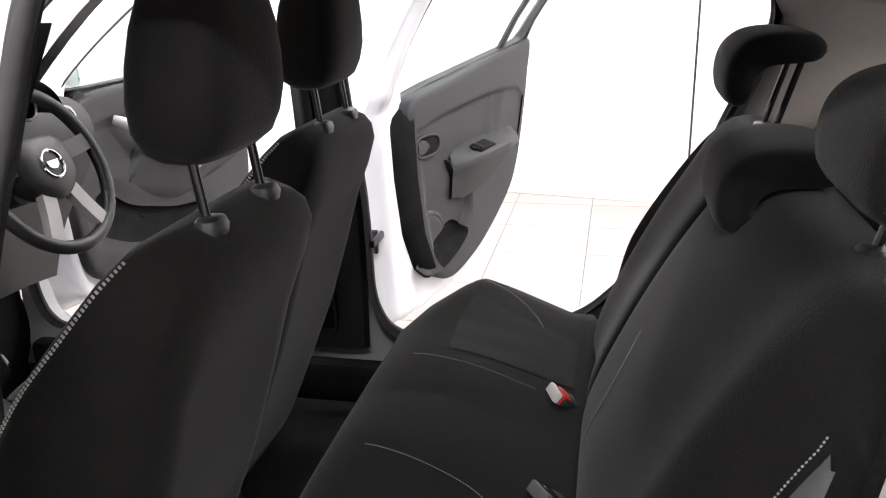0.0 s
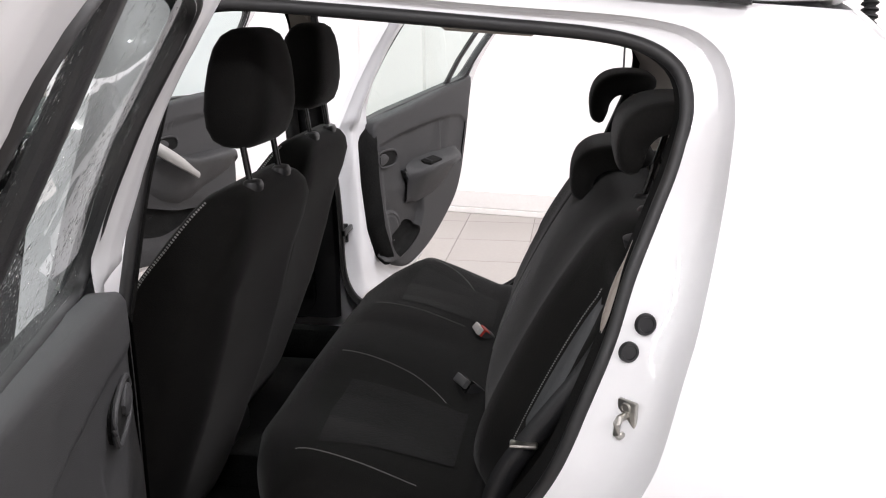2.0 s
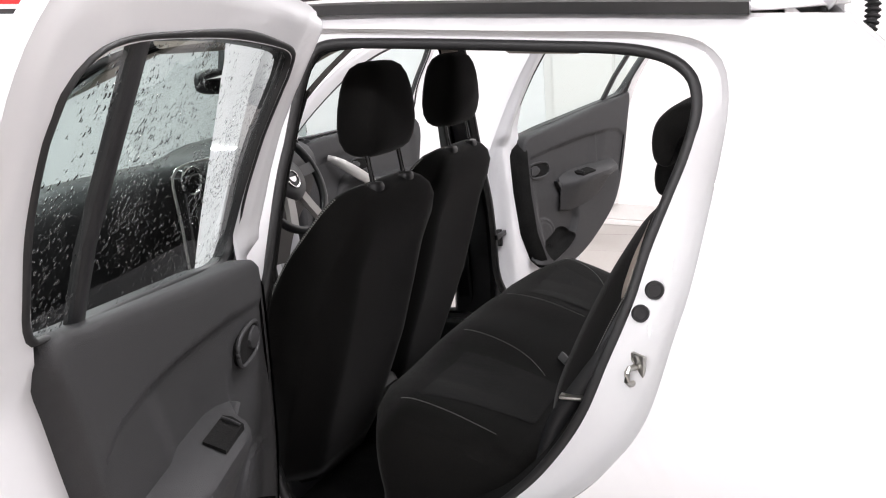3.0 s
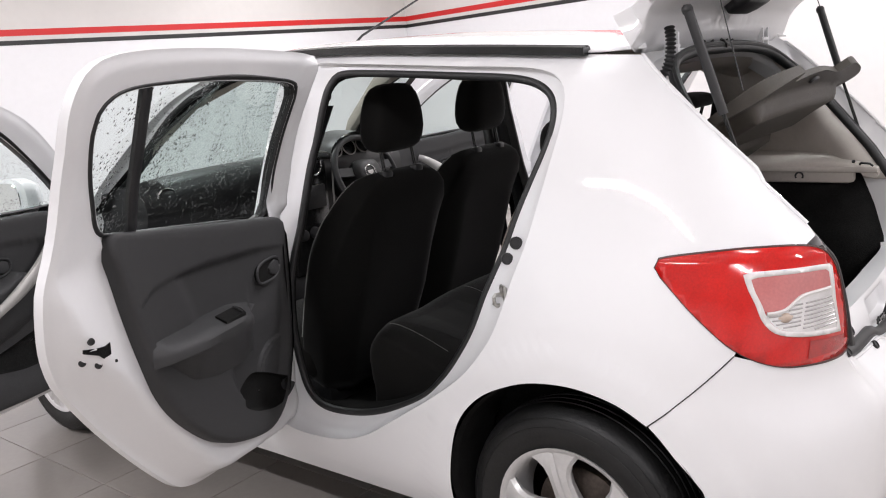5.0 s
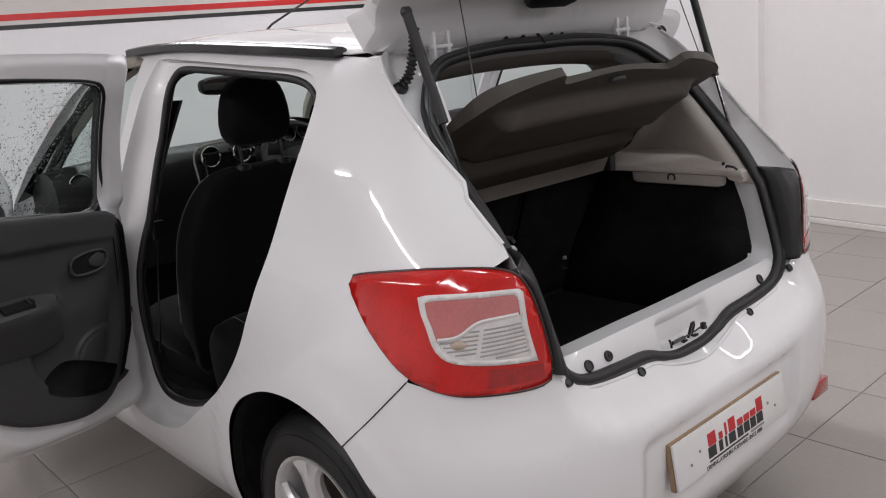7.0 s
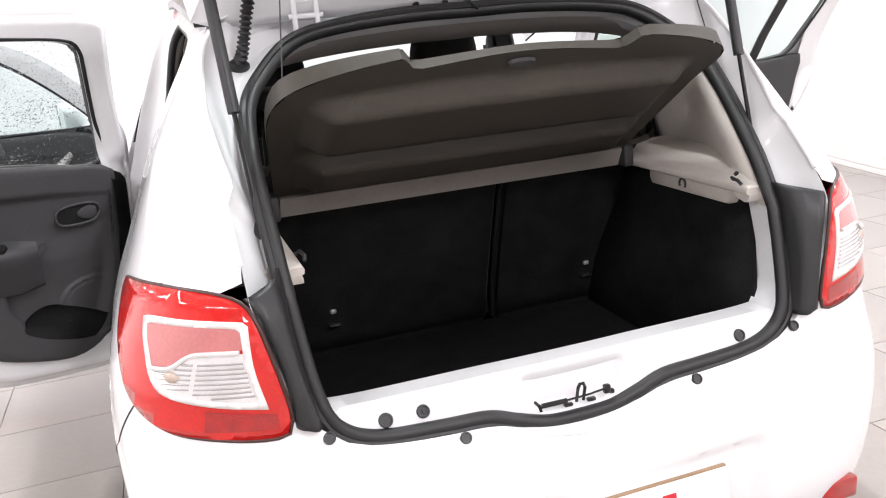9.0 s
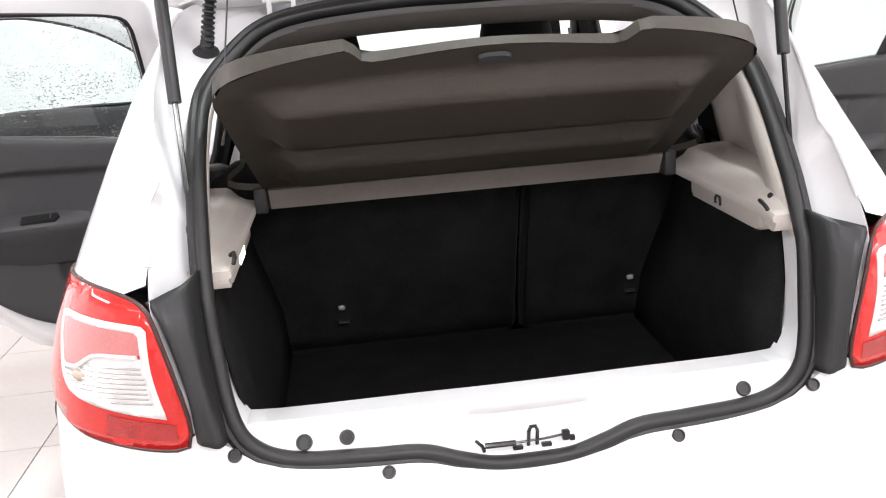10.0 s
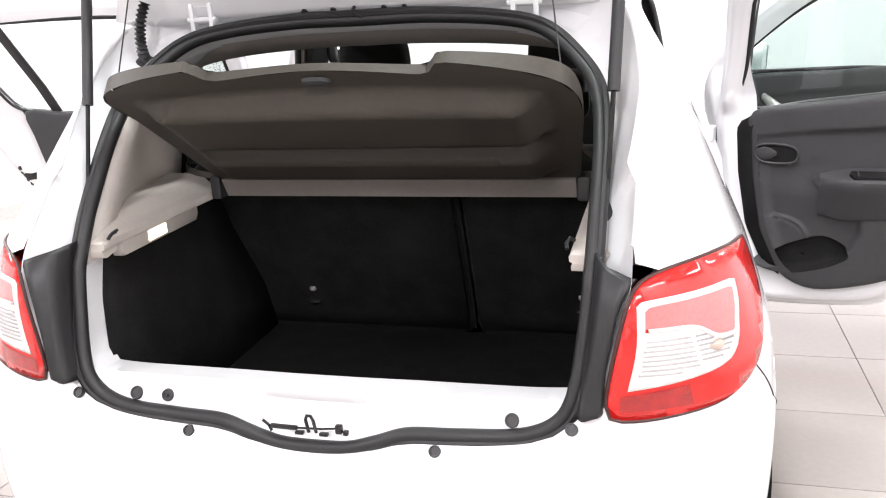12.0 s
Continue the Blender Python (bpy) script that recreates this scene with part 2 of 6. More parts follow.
def part(name, bm, material, parent=None, label="", smooth=True, thick=0.0, off=-1.0, bevel=0.0, fix=True):
    """Links a bmesh as one mesh object, under a thing or a part."""
    if fix and not any(e.is_boundary for e in bm.edges):
        bmesh.ops.recalc_face_normals(bm, faces=bm.faces)
    me = bpy.data.meshes.new(name)
    bm.to_mesh(me)
    bm.free()
    me.materials.append(material)
    if smooth:
        me.shade_smooth()
        if smooth != "all":
            me.set_sharp_from_angle(angle=radians(38))
    ob = new(name, me)
    ob.parent = parent
    if thick:
        mo = ob.modifiers.new("thickness", "SOLIDIFY")
        mo.thickness, mo.offset = thick, off
    if bevel:
        mo = ob.modifiers.new("round", "BEVEL")
        mo.width, mo.segments, mo.limit_method, mo.angle_limit = bevel, 2, "ANGLE", radians(40)
    if label:
        tagged(ob, label)
    return ob


def lerp(v, xs, ys):
    return float(np.interp(v, xs, ys))


def table(xs, ys, blur):
    """A smooth curve through a short table of values, as dense samples."""
    g = np.linspace(xs[0], xs[-1], 400)
    h = np.interp(g, xs, ys)
    k = max(int(blur / (g[1] - g[0])), 1)
    kern = np.exp(-0.5 * (np.arange(-2 * k, 2 * k + 1) / k) ** 2)
    pad = np.concatenate([2 * h[0] - h[2 * k:0:-1], h, 2 * h[-1] - h[-2:-2 * k - 2:-1]])
    return g, np.convolve(pad, kern / kern.sum(), "valid")


def step(a, b, v):
    t = min(max((v - a) / (b - a), 0.0), 1.0)
    return t * t * (3 - 2 * t)


def spline(pts, n, closed=False):
    """n points along a smooth curve through pts, evenly by length."""
    p = [Vector(q) for q in pts]
    m = len(p)
    out = []
    for i in range(m if closed else m - 1):
        a, b, c, d = (p[(i - 1) % m], p[i], p[(i + 1) % m], p[(i + 2) % m]) if closed else (p[max(i - 1, 0)], p[i], p[i + 1], p[min(i + 2, m - 1)])
        for k in range(8):
            t = k / 8
            out.append(0.5 * ((2 * b) + (c - a) * t + (2 * a - 5 * b + 4 * c - d) * t * t + (3 * b - a - 3 * c + d) * t ** 3))
    out.append(p[0].copy() if closed else p[-1].copy())
    acc = [0.0]
    for a, b in zip(out, out[1:]):
        acc.append(acc[-1] + (b - a).length)
    res, j = [], 0
    for i in range(n):
        want = acc[-1] * i / (n if closed else n - 1)
        while j < len(acc) - 2 and acc[j + 1] < want:
            j += 1
        f = (want - acc[j]) / max(acc[j + 1] - acc[j], 1e-9)
        res.append(out[j].lerp(out[j + 1], min(max(f, 0), 1)))
    return res


def sheet(outline, holes, fn, grid=0.05):
    """A flat outline with holes, cut up finely and laid onto the surface fn(u, v)."""
    bm = bmesh.new()
    for loop in [outline, *holes]:
        vs = [bm.verts.new((q[0], q[1], 0)) for q in loop]
        for a, b in zip(vs, vs[1:] + vs[:1]):
            bm.edges.new((a, b))
    bmesh.ops.triangle_fill(bm, use_beauty=True, use_dissolve=False, edges=bm.edges[:], normal=(0, 0, 1))
    us, ws = [q[0] for q in outline], [q[1] for q in outline]
    for ax, lo, hi in ((0, min(us), max(us)), (1, min(ws), max(ws))):
        k = int((hi - lo) / grid)
        for i in range(1, k + 1):
            c = lo + (hi - lo) * i / (k + 1)
            co = (c, 0, 0) if ax == 0 else (0, c, 0)
            no = (1, 0, 0) if ax == 0 else (0, 1, 0)
            bmesh.ops.bisect_plane(bm, geom=bm.verts[:] + bm.edges[:] + bm.faces[:], plane_co=co, plane_no=no)
    for v in bm.verts:
        v.co = fn(v.co.x, v.co.y)
    bm.normal_update()
    mid = Vector((0, 0.9, 0.8))
    if sum(f.normal.dot(f.calc_center_median() - mid) * f.calc_area() for f in bm.faces) < 0:
        bmesh.ops.reverse_faces(bm, faces=bm.faces)
    return bm


def tube(pts, r, closed=False, seg=8, flat=1.0, bm=None, up=None):
    """A round (or flattened) bar along a line of points."""
    bm = bm or bmesh.new()
    pts = [Vector(p) for p in pts]
    n = len(pts)
    rings = []
    ref = Vector(up) if up else None
    for i, p in enumerate(pts):
        a = pts[(i - 1) % n] if closed or i else p
        b = pts[(i + 1) % n] if closed or i < n - 1 else p
        t = (b - a).normalized()
        u = (ref if ref else Vector((0.13, 0.2, 1)))
        s = t.cross(u).normalized() if t.cross(u).length > 1e-4 else t.cross(Vector((1, 0, 0))).normalized()
        w = s.cross(t).normalized()
        rr = r(i / max(n - 1, 1)) if callable(r) else r
        rings.append([bm.verts.new(p + s * (math.cos(2 * math.pi * k / seg) * rr) + w * (math.sin(2 * math.pi * k / seg) * rr * flat)) for k in range(seg)])
    m = n if closed else n - 1
    for i in range(m):
        a, b = rings[i], rings[(i + 1) % n]
        for k in range(seg):
            bm.faces.new((a[k], a[(k + 1) % seg], b[(k + 1) % seg], b[k]))
    if not closed:
        bm.faces.new(rings[0][::-1])
        bm.faces.new(rings[-1])
    return bm


def loft(rings, bm=None, caps=True, closed=True):
    bm = bm or bmesh.new()
    vs = [[bm.verts.new(p) for p in r] for r in rings]
    for a, b in zip(vs, vs[1:]):
        k = len(a)
        for i in range(k if closed else k - 1):
            bm.faces.new((a[i], a[(i + 1) % k], b[(i + 1) % k], b[i]))
    if caps:
        bm.faces.new(vs[0][::-1])
        bm.faces.new(vs[-1])
    return bm


def oval(c, ax, ay, e=2.5, n=28, u=(1, 0, 0), v=(0, 1, 0)):
    """A superellipse ring round c in the plane of u and v."""
    c, u, v = Vector(c), Vector(u), Vector(v)
    out = []
    for i in range(n):
        a = 2 * math.pi * i / n
        x, y = math.cos(a), math.sin(a)
        out.append(c + u * (ax * math.copysign(abs(x) ** (2 / e), x)) + v * (ay * math.copysign(abs(y) ** (2 / e), y)))
    return out


def block(lo, hi, r=0.0, bm=None, seg=2):
    """A box between two corners with rounded edges."""
    tmp = bmesh.new()
    bmesh.ops.create_cube(tmp, size=1)
    lo, hi = Vector(lo), Vector(hi)
    for v in tmp.verts:
        v.co = Vector(((v.co[i] + 0.5) * (hi[i] - lo[i]) + lo[i] for i in range(3)))
    if r:
        bmesh.ops.bevel(tmp, geom=tmp.edges[:], offset=r, segments=seg, affect="EDGES", profile=0.5)
    if bm is None:
        return tmp
    me = bpy.data.meshes.new("tmp")
    tmp.to_mesh(me)
    tmp.free()
    bm.from_mesh(me)
    bpy.data.meshes.remove(me)
    return bm


def disc(c, r, h, axis, seg=20, bm=None, dome=0.0):
    """A round stud on a surface, with a raised rim and a hollow."""
    axis = Vector(axis).normalized()
    u = axis.cross(Vector((0.1, 0.3, 1))).normalized()
    v = axis.cross(u)
    c = Vector(c)
    prof = [(1.0, 0.0), (1.0, 0.5), (0.9, 1.0), (0.72, 1.0), (0.66, 0.7), (0.3, 0.7 + dome)]
    return loft([oval(c + axis * (h * b), r * a, r * a, 2, seg, u, v) for a, b in prof], bm)


def thing(name, label, category, kind="", at=(0, 0, 0)):
    e = new(name)
    e.empty_display_size = 0.2
    e.location = at
    return tagged(e, label, category, "", kind)

# ---- room ----


def slab(name, lo, hi, material, kind="structure", label="", category=""):
    ob = tagged(part(name, block(lo, hi), material, None, label, smooth=False), label, category, "", kind)
    ob.matrix_basis = ROOM_TURN
    return ob


floor = slab("floor", (ROOM_X0 - 0.2, ROOM_Y0 - 0.2, -0.15), (ROOM_X1 + 0.2, ROOM_Y1 + 0.2, -0.004), GROUT, label="pale square porcelain tiles with dark grout joints", category="floor")
slab("ceiling", (ROOM_X0 - 0.2, ROOM_Y0 - 0.2, ROOM_H), (ROOM_X1 + 0.2, ROOM_Y1 + 0.2, ROOM_H + 0.15), CEIL, label="plain white painted showroom ceiling", category="ceiling")
wall_east = slab("wall_east", (ROOM_X1, ROOM_Y0, 0), (ROOM_X1 + 0.2, ROOM_Y1, ROOM_H), WALL, label="white painted wall with red and black stripes", category="wall")
wall_north = slab("wall_north", (ROOM_X0 - 0.2, ROOM_Y1, 0), (ROOM_X1 + 0.2, ROOM_Y1 + 0.2, ROOM_H), WALL, label="white painted wall with red and black stripes", category="wall")
slab("wall_west", (ROOM_X0 - 0.2, ROOM_Y0, 0), (ROOM_X0, ROOM_Y1, ROOM_H), WALL, label="plain white painted showroom wall", category="wall")
slab("wall_south", (ROOM_X0 - 0.2, ROOM_Y0 - 0.2, 0), (ROOM_X1 + 0.2, ROOM_Y0, ROOM_H), WALL, label="plain white painted showroom wall", category="wall")
# stripes, paint bands, joints and the skirting of the long wall and of the wall ahead
STRIPE_Z, BAND_Y = 1.985, 2.62
for lo, hi, name in (((ROOM_X1 - 0.004, BAND_Y, 0), (ROOM_X1, ROOM_Y1 - 0.004, 0), "east"), ((ROOM_X0, ROOM_Y1 - 0.004, 0), (ROOM_X1, ROOM_Y1, 0), "north")):
    for label, z0, z1, paint, proud in (("warm grey paint above the stripes", STRIPE_Z - 0.034, ROOM_H, WALL_UP, 0.0), ("white gloss paint below the stripes", 0.166, STRIPE_Z - 0.071, WALL_LOW, 0.0), ("thin red painted stripe along the wall", STRIPE_Z, STRIPE_Z + 0.05, STRIPE_RED, 0.003), ("thin black painted stripe along the wall", STRIPE_Z - 0.07, STRIPE_Z - 0.035, STRIPE_BLACK, 0.003)):
        px, py = (proud, 0.0) if name == "east" else (0.0, proud)
        slab("trim_stripe" if proud else "trim_paint_band", (lo[0] - px, lo[1] - py, z0), (hi[0] - (0.008 if name == "north" else 0.0), hi[1], z1), paint, label=label, category="stripe" if proud else "paint band")


def skirting(lo, hi, foot):
    bm = block((*lo, 0.045), (*hi, 0.165))
    block((lo[0] - foot[0], lo[1] - foot[1], 0.0), (*hi, 0.04), 0.004, bm)
    ob = tagged(part("baseboard", bm, PLINTH, None, "pale painted skirting board with a stepped foot", smooth=False), "", "skirting", "", "structure")
    ob.matrix_basis = ROOM_TURN


skirting((ROOM_X1 - 0.018, ROOM_Y0), (ROOM_X1, ROOM_Y1), (0.012, 0.0))
skirting((ROOM_X0, ROOM_Y1 - 0.018), (ROOM_X1 - 0.04, ROOM_Y1), (0.0, 0.012))
# a dark joint between wall panels, and a shallow pilaster beyond it
slab("trim_wall_joint", (ROOM_X1 - 0.003, 0.620, 0.17), (ROOM_X1, 0.633, ROOM_H), INK, label="narrow dark joint between wall panels", category="joint")
slab("wall_pilaster", (ROOM_X1 - 0.06, 2.03, 0.17), (ROOM_X1, 2.51, ROOM_H), WALL, label="shallow white painted pilaster on the wall", category="pilaster")


def tube_fixture(x, y):
    f = thing("ceiling_light", "slim white linear tube light on the ceiling", "lamp", at=(x, y, ROOM_H))
    bm = block((-0.07, -1.0, -0.05), (0.07, 1.0, -0.002), 0.008)
    part("housing", bm, PLINTH, f, smooth=False)
    bm = loft([oval((0, s, -0.075), 0.022, 0.022, 2, 12, (1, 0, 0), (0, 0, 1)) for s in (-0.95, 0.95)])
    tm = bpy.data.materials.get("tube_glow") or mat("tube_glow", (0.9, 0.9, 0.9), 0.4, emit=(1, 0.98, 0.95), strength=9)
    part("tube", bm, tm, f)
    return f


first = tube_fixture(*LAMPS[0])
tagged(first, group="ceiling tube lights")
for lx, ly in LAMPS[1:]:
    copy_thing(first, pose(lx, ly, ROOM_H))

# ---- car shell: one surface, from which the panels are cut ----
ZW = (0.15, 0.22, 0.30, 0.37, 0.55, 0.70, 0.78, 0.85, 0.93, 0.98, 1.05, 1.12, 1.2, 1.3, 1.4, 1.443, 1.47, 1.5, 1.52)
WW = (0.74, 0.79, 0.825, 0.84, 0.853, 0.857, 0.852, 0.842, 0.815, 0.793, 0.763, 0.735, 0.70, 0.65, 0.588, 0.555, 0.50, 0.36, 0.02)
ZL = (0.2, 0.3, 0.4, 0.53, 0.62, 0.68, 0.72, 0.78, 0.98, 1.03, 1.17, 1.3, 1.43, 1.5)
LL = (0.56, 0.63, 0.66, 0.667, 0.66, 0.635, 0.605, 0.60, 0.60, 0.585, 0.45, 0.35, 0.26, 0.2)
ZF = (0.2, 0.35, 0.55, 0.75, 0.9, 1.0)
LF = (0.84, 0.90, 0.91, 0.88, 0.80, 0.66)
POW = 4.3
ZW, WW = table(ZW, WW, 0.018)
ZL, LL = table(ZL, LL, 0.03)
ZF, LF = table(ZF, LF, 0.04)
ZY = (0.5, 0.70, 0.78, 0.98, 1.08, 1.2, 1.36, 1.43, 1.5)
YY = (-0.56, -0.545, -0.535, -0.468, -0.40, -0.30, -0.165, -0.11, -0.05)


def lift(y):
    """How much higher the roof's edge runs than at the rear axle."""
    return 0.095 * y - 0.013 * y * y - 0.09 * max(y - 0.7, 0) ** 2 if y > 0 else 0.0


def wide(y, z):
    """Half the width of the body at a height."""
    return lerp(z - lift(y) * min(max((z - 1.0) / 0.4, 0), 1), ZW, WW)


def rear_y(z):
    return lerp(z, ZY, YY)


def corner(w, length, want, key):
    """A point of the rounded end of the plan, by bisection along its turn."""
    lo, hi = 0.0, math.pi / 2
    for _ in range(26):
        m = (lo + hi) / 2
        x, y = w * math.cos(m) ** (2 / POW), length * math.sin(m) ** (2 / POW)
        if key(x, y) < want:
            lo = m
        else:
            hi = m
    return x, y


def flank(side, s, z, off=0.0):
    """The side of the body: s is the place along the car, less what the corner has turned in."""
    if s >= 0 and s <= 2.5:
        return Vector((side * (wide(s, z) - off), s, z))
    if s > 2.5:
        w, ln = wide(2.5, z), lerp(z, ZF, LF)
        x, y = corner(w, ln, s - 2.5, lambda a, b: b + (w - a))
        return Vector((side * (x - off), 2.5 + y - off, z))
    w, ln = wide(0, z), lerp(z, ZL, LL)
    x, y = corner(w, ln, -s, lambda a, b: b + (w - a))
    nx = step(0, 0.8, x / w)
    return Vector((side * (x - off * nx), -y + off * (1 - nx * 0.7), z))


BUMPER_X, BUMPER_TOP = table((0, 0.07, 0.13, 0.19, 0.28, 0.40, 0.47, 0.53, 0.60), (0.646, 0.650, 0.667, 0.687, 0.692, 0.703, 0.728, 0.775, 0.80), 0.012)
LIP_X, LIP_Y = table((0, 0.13, 0.28, 0.40, 0.48, 0.55, 0.62), (-0.592, -0.58, -0.571, -0.566, -0.562, -0.574, -0.58), 0.03)


def stern(p, z):
    """The rear of the body: p runs out from the middle line and round the corner."""
    w, ln = wide(0, z), lerp(z, ZL, LL)
    x, y = corner(w, ln, -abs(p), lambda a, b: -(a + ln - b))
    x = math.copysign(x, p)
    # the top edge draws in towards the seal of the boot
    top = lerp(abs(x), BUMPER_X, BUMPER_TOP)
    lip_y = lerp(abs(x), LIP_X, LIP_Y)
    t = min(max((z - top + 0.11) / 0.11, 0.0), 1.0) ** 2 * (1 - step(0.52, 0.60, abs(x)))
    y = -y * (1 - t) + lip_y * t
    # recess that holds the number plate
    y += 0.020 * step(0.585, 0.556, z) * step(0.33, 0.40, z) * (1 - step(0.335, 0.375, abs(x)))
    x += math.copysign(0.005, x) * flare(y, z) * step(0.66, 0.74, abs(x))
    return Vector((x, y, z))


car = thing("car", "white five-door hatchback with all doors and tailgate open", "car")

LAMP = [(-0.255, 0.99), (-0.28, 1.011), (-0.477, 1.028), (-0.686, 1.016), (-0.777, 0.97), (-0.855, 0.865), (-0.878, 0.797), (-0.851, 0.773), (-0.702, 0.781), (-0.586, 0.795), (-0.475, 0.83), (-0.37, 0.895), (-0.305, 0.945)]
# the edge of the rear door's opening in the skin, and the line of its rubber seal, as place along the car and height
SKIN = [(1.04, 1.495), (0.75, 1.478), (0.4, 1.447), (0.15, 1.424), (0.062, 1.388), (0.036, 1.32), (0.045, 1.21), (0.076, 1.037), (0.10, 0.95), (0.136, 0.829), (0.19, 0.745), (0.275, 0.66), (0.47, 0.53), (0.66, 0.42), (0.85, 0.385), (1.0, 0.41), (1.045, 0.55), (1.055, 0.8), (1.055, 1.1), (1.05, 1.38)]
SEAL = [(0.99, 1.457), (0.7, 1.446), (0.4, 1.42), (0.2, 1.398), (0.115, 1.36), (0.092, 1.30), (0.108, 1.22), (0.135, 1.145), (0.166, 1.06), (0.192, 0.97), (0.23, 0.874), (0.268, 0.78), (0.318, 0.70), (0.384, 0.62), (0.475, 0.544), (0.66, 0.468), (0.84, 0.445), (0.965, 0.465), (1.022, 0.56), (1.031, 0.75), (1.032, 1.0), (1.034, 1.2), (1.03, 1.39)]
FSKIN = [(1.09, 1.50), (1.40, 1.50), (1.70, 1.405), (1.93, 1.225), (2.08, 1.05), (2.10, 0.85), (2.10, 0.6), (2.06, 0.42), (1.9, 0.385), (1.3, 0.385), (1.11, 0.42), (1.09, 0.6), (1.09, 1.0)]
# on the near side the pillar between the doors leans back with height
LEAN_SKIN = [(0.935, 1.492), *SKIN[1:-3], (1.052, 0.8), (1.046, 1.0), (1.028, 1.12), (1.0, 1.28), (0.978, 1.42), (0.962, 1.472)]
LEAN_SEAL = [(0.84, 1.452), *SEAL[1:-6], (0.925, 0.478), (0.962, 0.56), (0.974, 0.70), (0.972, 0.85), (0.962, 1.0), (0.952, 1.1), (0.938, 1.2), (0.914, 1.3), (0.896, 1.375), (0.876, 1.43)]
SIDE = [(0.33, 0.25), (0.325, 0.36), (0.30, 0.48), (0.26, 0.57), (0.19, 0.64), (0.10, 0.685), (0.02, 0.706), (-0.08, 0.71), (-0.18, 0.69), (-0.253, 0.652), (-0.468, 0.819), (-0.475, 0.83), (-0.37, 0.895), (-0.305, 0.945), (-0.252, 0.992), (-0.28, 1.014), (-0.477, 1.031), (-0.66, 1.022), (-0.70, 1.035), (-0.676, 1.058), (-0.548, 1.145), (-0.534, 1.172), (-0.366, 1.275), (-0.225, 1.37), (-0.141, 1.434), (0, 1.445), (0.3, 1.472), (0.6, 1.497), (1.0, 1.526), (1.36, 1.545), (1.72, 1.47), (2.0, 1.25), (2.16, 1.05), (2.2, 0.98), (2.2, 0.25)]


def seal_inset(z):
    """How far the seal lies inside the skin: deep at the sill, shallow under the roof."""
    return lerp(z, (0.4, 0.55, 0.85, 1.0, 1.15, 1.25, 1.42), (0.068, 0.085, 0.086, 0.084, 0.076, 0.07, 0.035))


def front_seal(side, z):
    """Where the seal runs down the pillar between the doors."""
    return lerp(z, (0.56, 0.70, 0.85, 1.0, 1.1, 1.2, 1.3, 1.4), (0.962, 0.974, 0.972, 0.962, 0.952, 0.938, 0.914, 0.888)) if side < 0 else 1.032


def flare(y, z):
    """The slightly raised band round the rear wheel arch."""
    d = math.hypot(y + 0.04, z - 0.345)
    return step(0.462, 0.432, d)


def side_frame(side):
    skin, seal = (LEAN_SKIN, LEAN_SEAL) if side < 0 else (SKIN, SEAL)
    hole = spline(skin, 160, True)
    fhole = spline(FSKIN, 60, True)
    arch = [(q.x, q.y) for q in spline([(a, b, 0) for a, b in SIDE[:10]], 44)]
    bm = sheet(arch + SIDE[10:], [[(q[0], q[1]) for q in hole], [(q[0], q[1]) for q in fhole]], lambda u, v: flank(side, u, v, -0.005 * flare(u, v)), 0.03)
    body = part("side_panel", bm, PAINT, car)
    # jambs: from the skin's edge in to the seal
    for loop, inner in ((skin, seal), (FSKIN, None)):
        a = spline([(q[0], q[1], 0) for q in loop], 200, True)
        c = sum((Vector(q) for q in a), Vector()) / 200
        if inner:
            b = spline([(q[0], q[1], 0) for q in inner], 200, True)
        else:
            b = [q + (c - q).normalized() * 0.025 for q in a]
        rings = []
        for f, dep in ((0, 0), (0.04, 0.25), (0.1, 0.5), (0.25, 0.72), (0.6, 0.86), (1, 1)):
            ring = []
            for p, q in zip(a, b):
                m = p.lerp(q, f)
                inset = seal_inset(q.y)
                ring.append(flank(side, m.x, m.y, inset * dep))
            rings.append(ring)
        part("door_jamb", loft(rings, caps=False), JAMB, body)
        pts = [flank(side, q.x, q.y, seal_inset(q.y) + 0.006) for q in b]
        part("door_seal", tube(pts, 0.0114, True, 10), RUBBER, body, smooth="all")
        # trim that turns inwards behind the seal
        by_pillar = 0.78 if inner and side < 0 else 0.0
        rings = [[flank(side, q.x, q.y, seal_inset(q.y) + d * (1 - by_pillar * step(0.80, 0.88, q.x))) for q in [w + (c - w).normalized() * k for w in b]] for d, k in ((0.004, 0.004), (0.03, 0.010), (0.07 if inner else 0.05, 0.014))]
        part("pillar_trim", loft(rings, caps=False), CARPET_AND_SHADE, body)
    return body


def grommets(side, body):
    for x, y, z, r in ((0.714, 0.150, 1.004, 0.0165), (0.726, 0.172, 0.965, 0.0155)):
        c = Vector((side * x, y - 0.004, z))
        part("grommet", disc(c + Vector((side * 0.003, 0, 0)), r, 0.007, (side, -0.45, 0.15), 20), BLACK, body)
    # striker: a plate with two screws and a U-shaped bar
    bm = block((-0.004, -0.016, -0.036), (0.004, 0.016, 0.036), 0.003)
    tube([(0, 0.0, 0.014), (0.020, 0.0, 0.014), (0.025, 0, 0.008), (0.025, 0, -0.008), (0.020, 0, -0.014), (0, 0, -0.014)], 0.0055, seg=8, bm=bm)
    for k in (-0.026, 0.026):
        disc((0.004, 0, k), 0.008, 0.004, (1, 0, 0), 10, bm)
    bmesh.ops.transform(bm, matrix=Matrix.Translation((side * 0.761, 0.166, 0.868)) @ Matrix.Rotation(radians(142 if side < 0 else 38), 4, "Z"), verts=bm.verts)
    part("striker", bm, STEEL, body)


left_side, right_side = side_frame(-1), side_frame(1)
for sd, bo in ((-1, left_side), (1, right_side)):
    grommets(sd, bo)


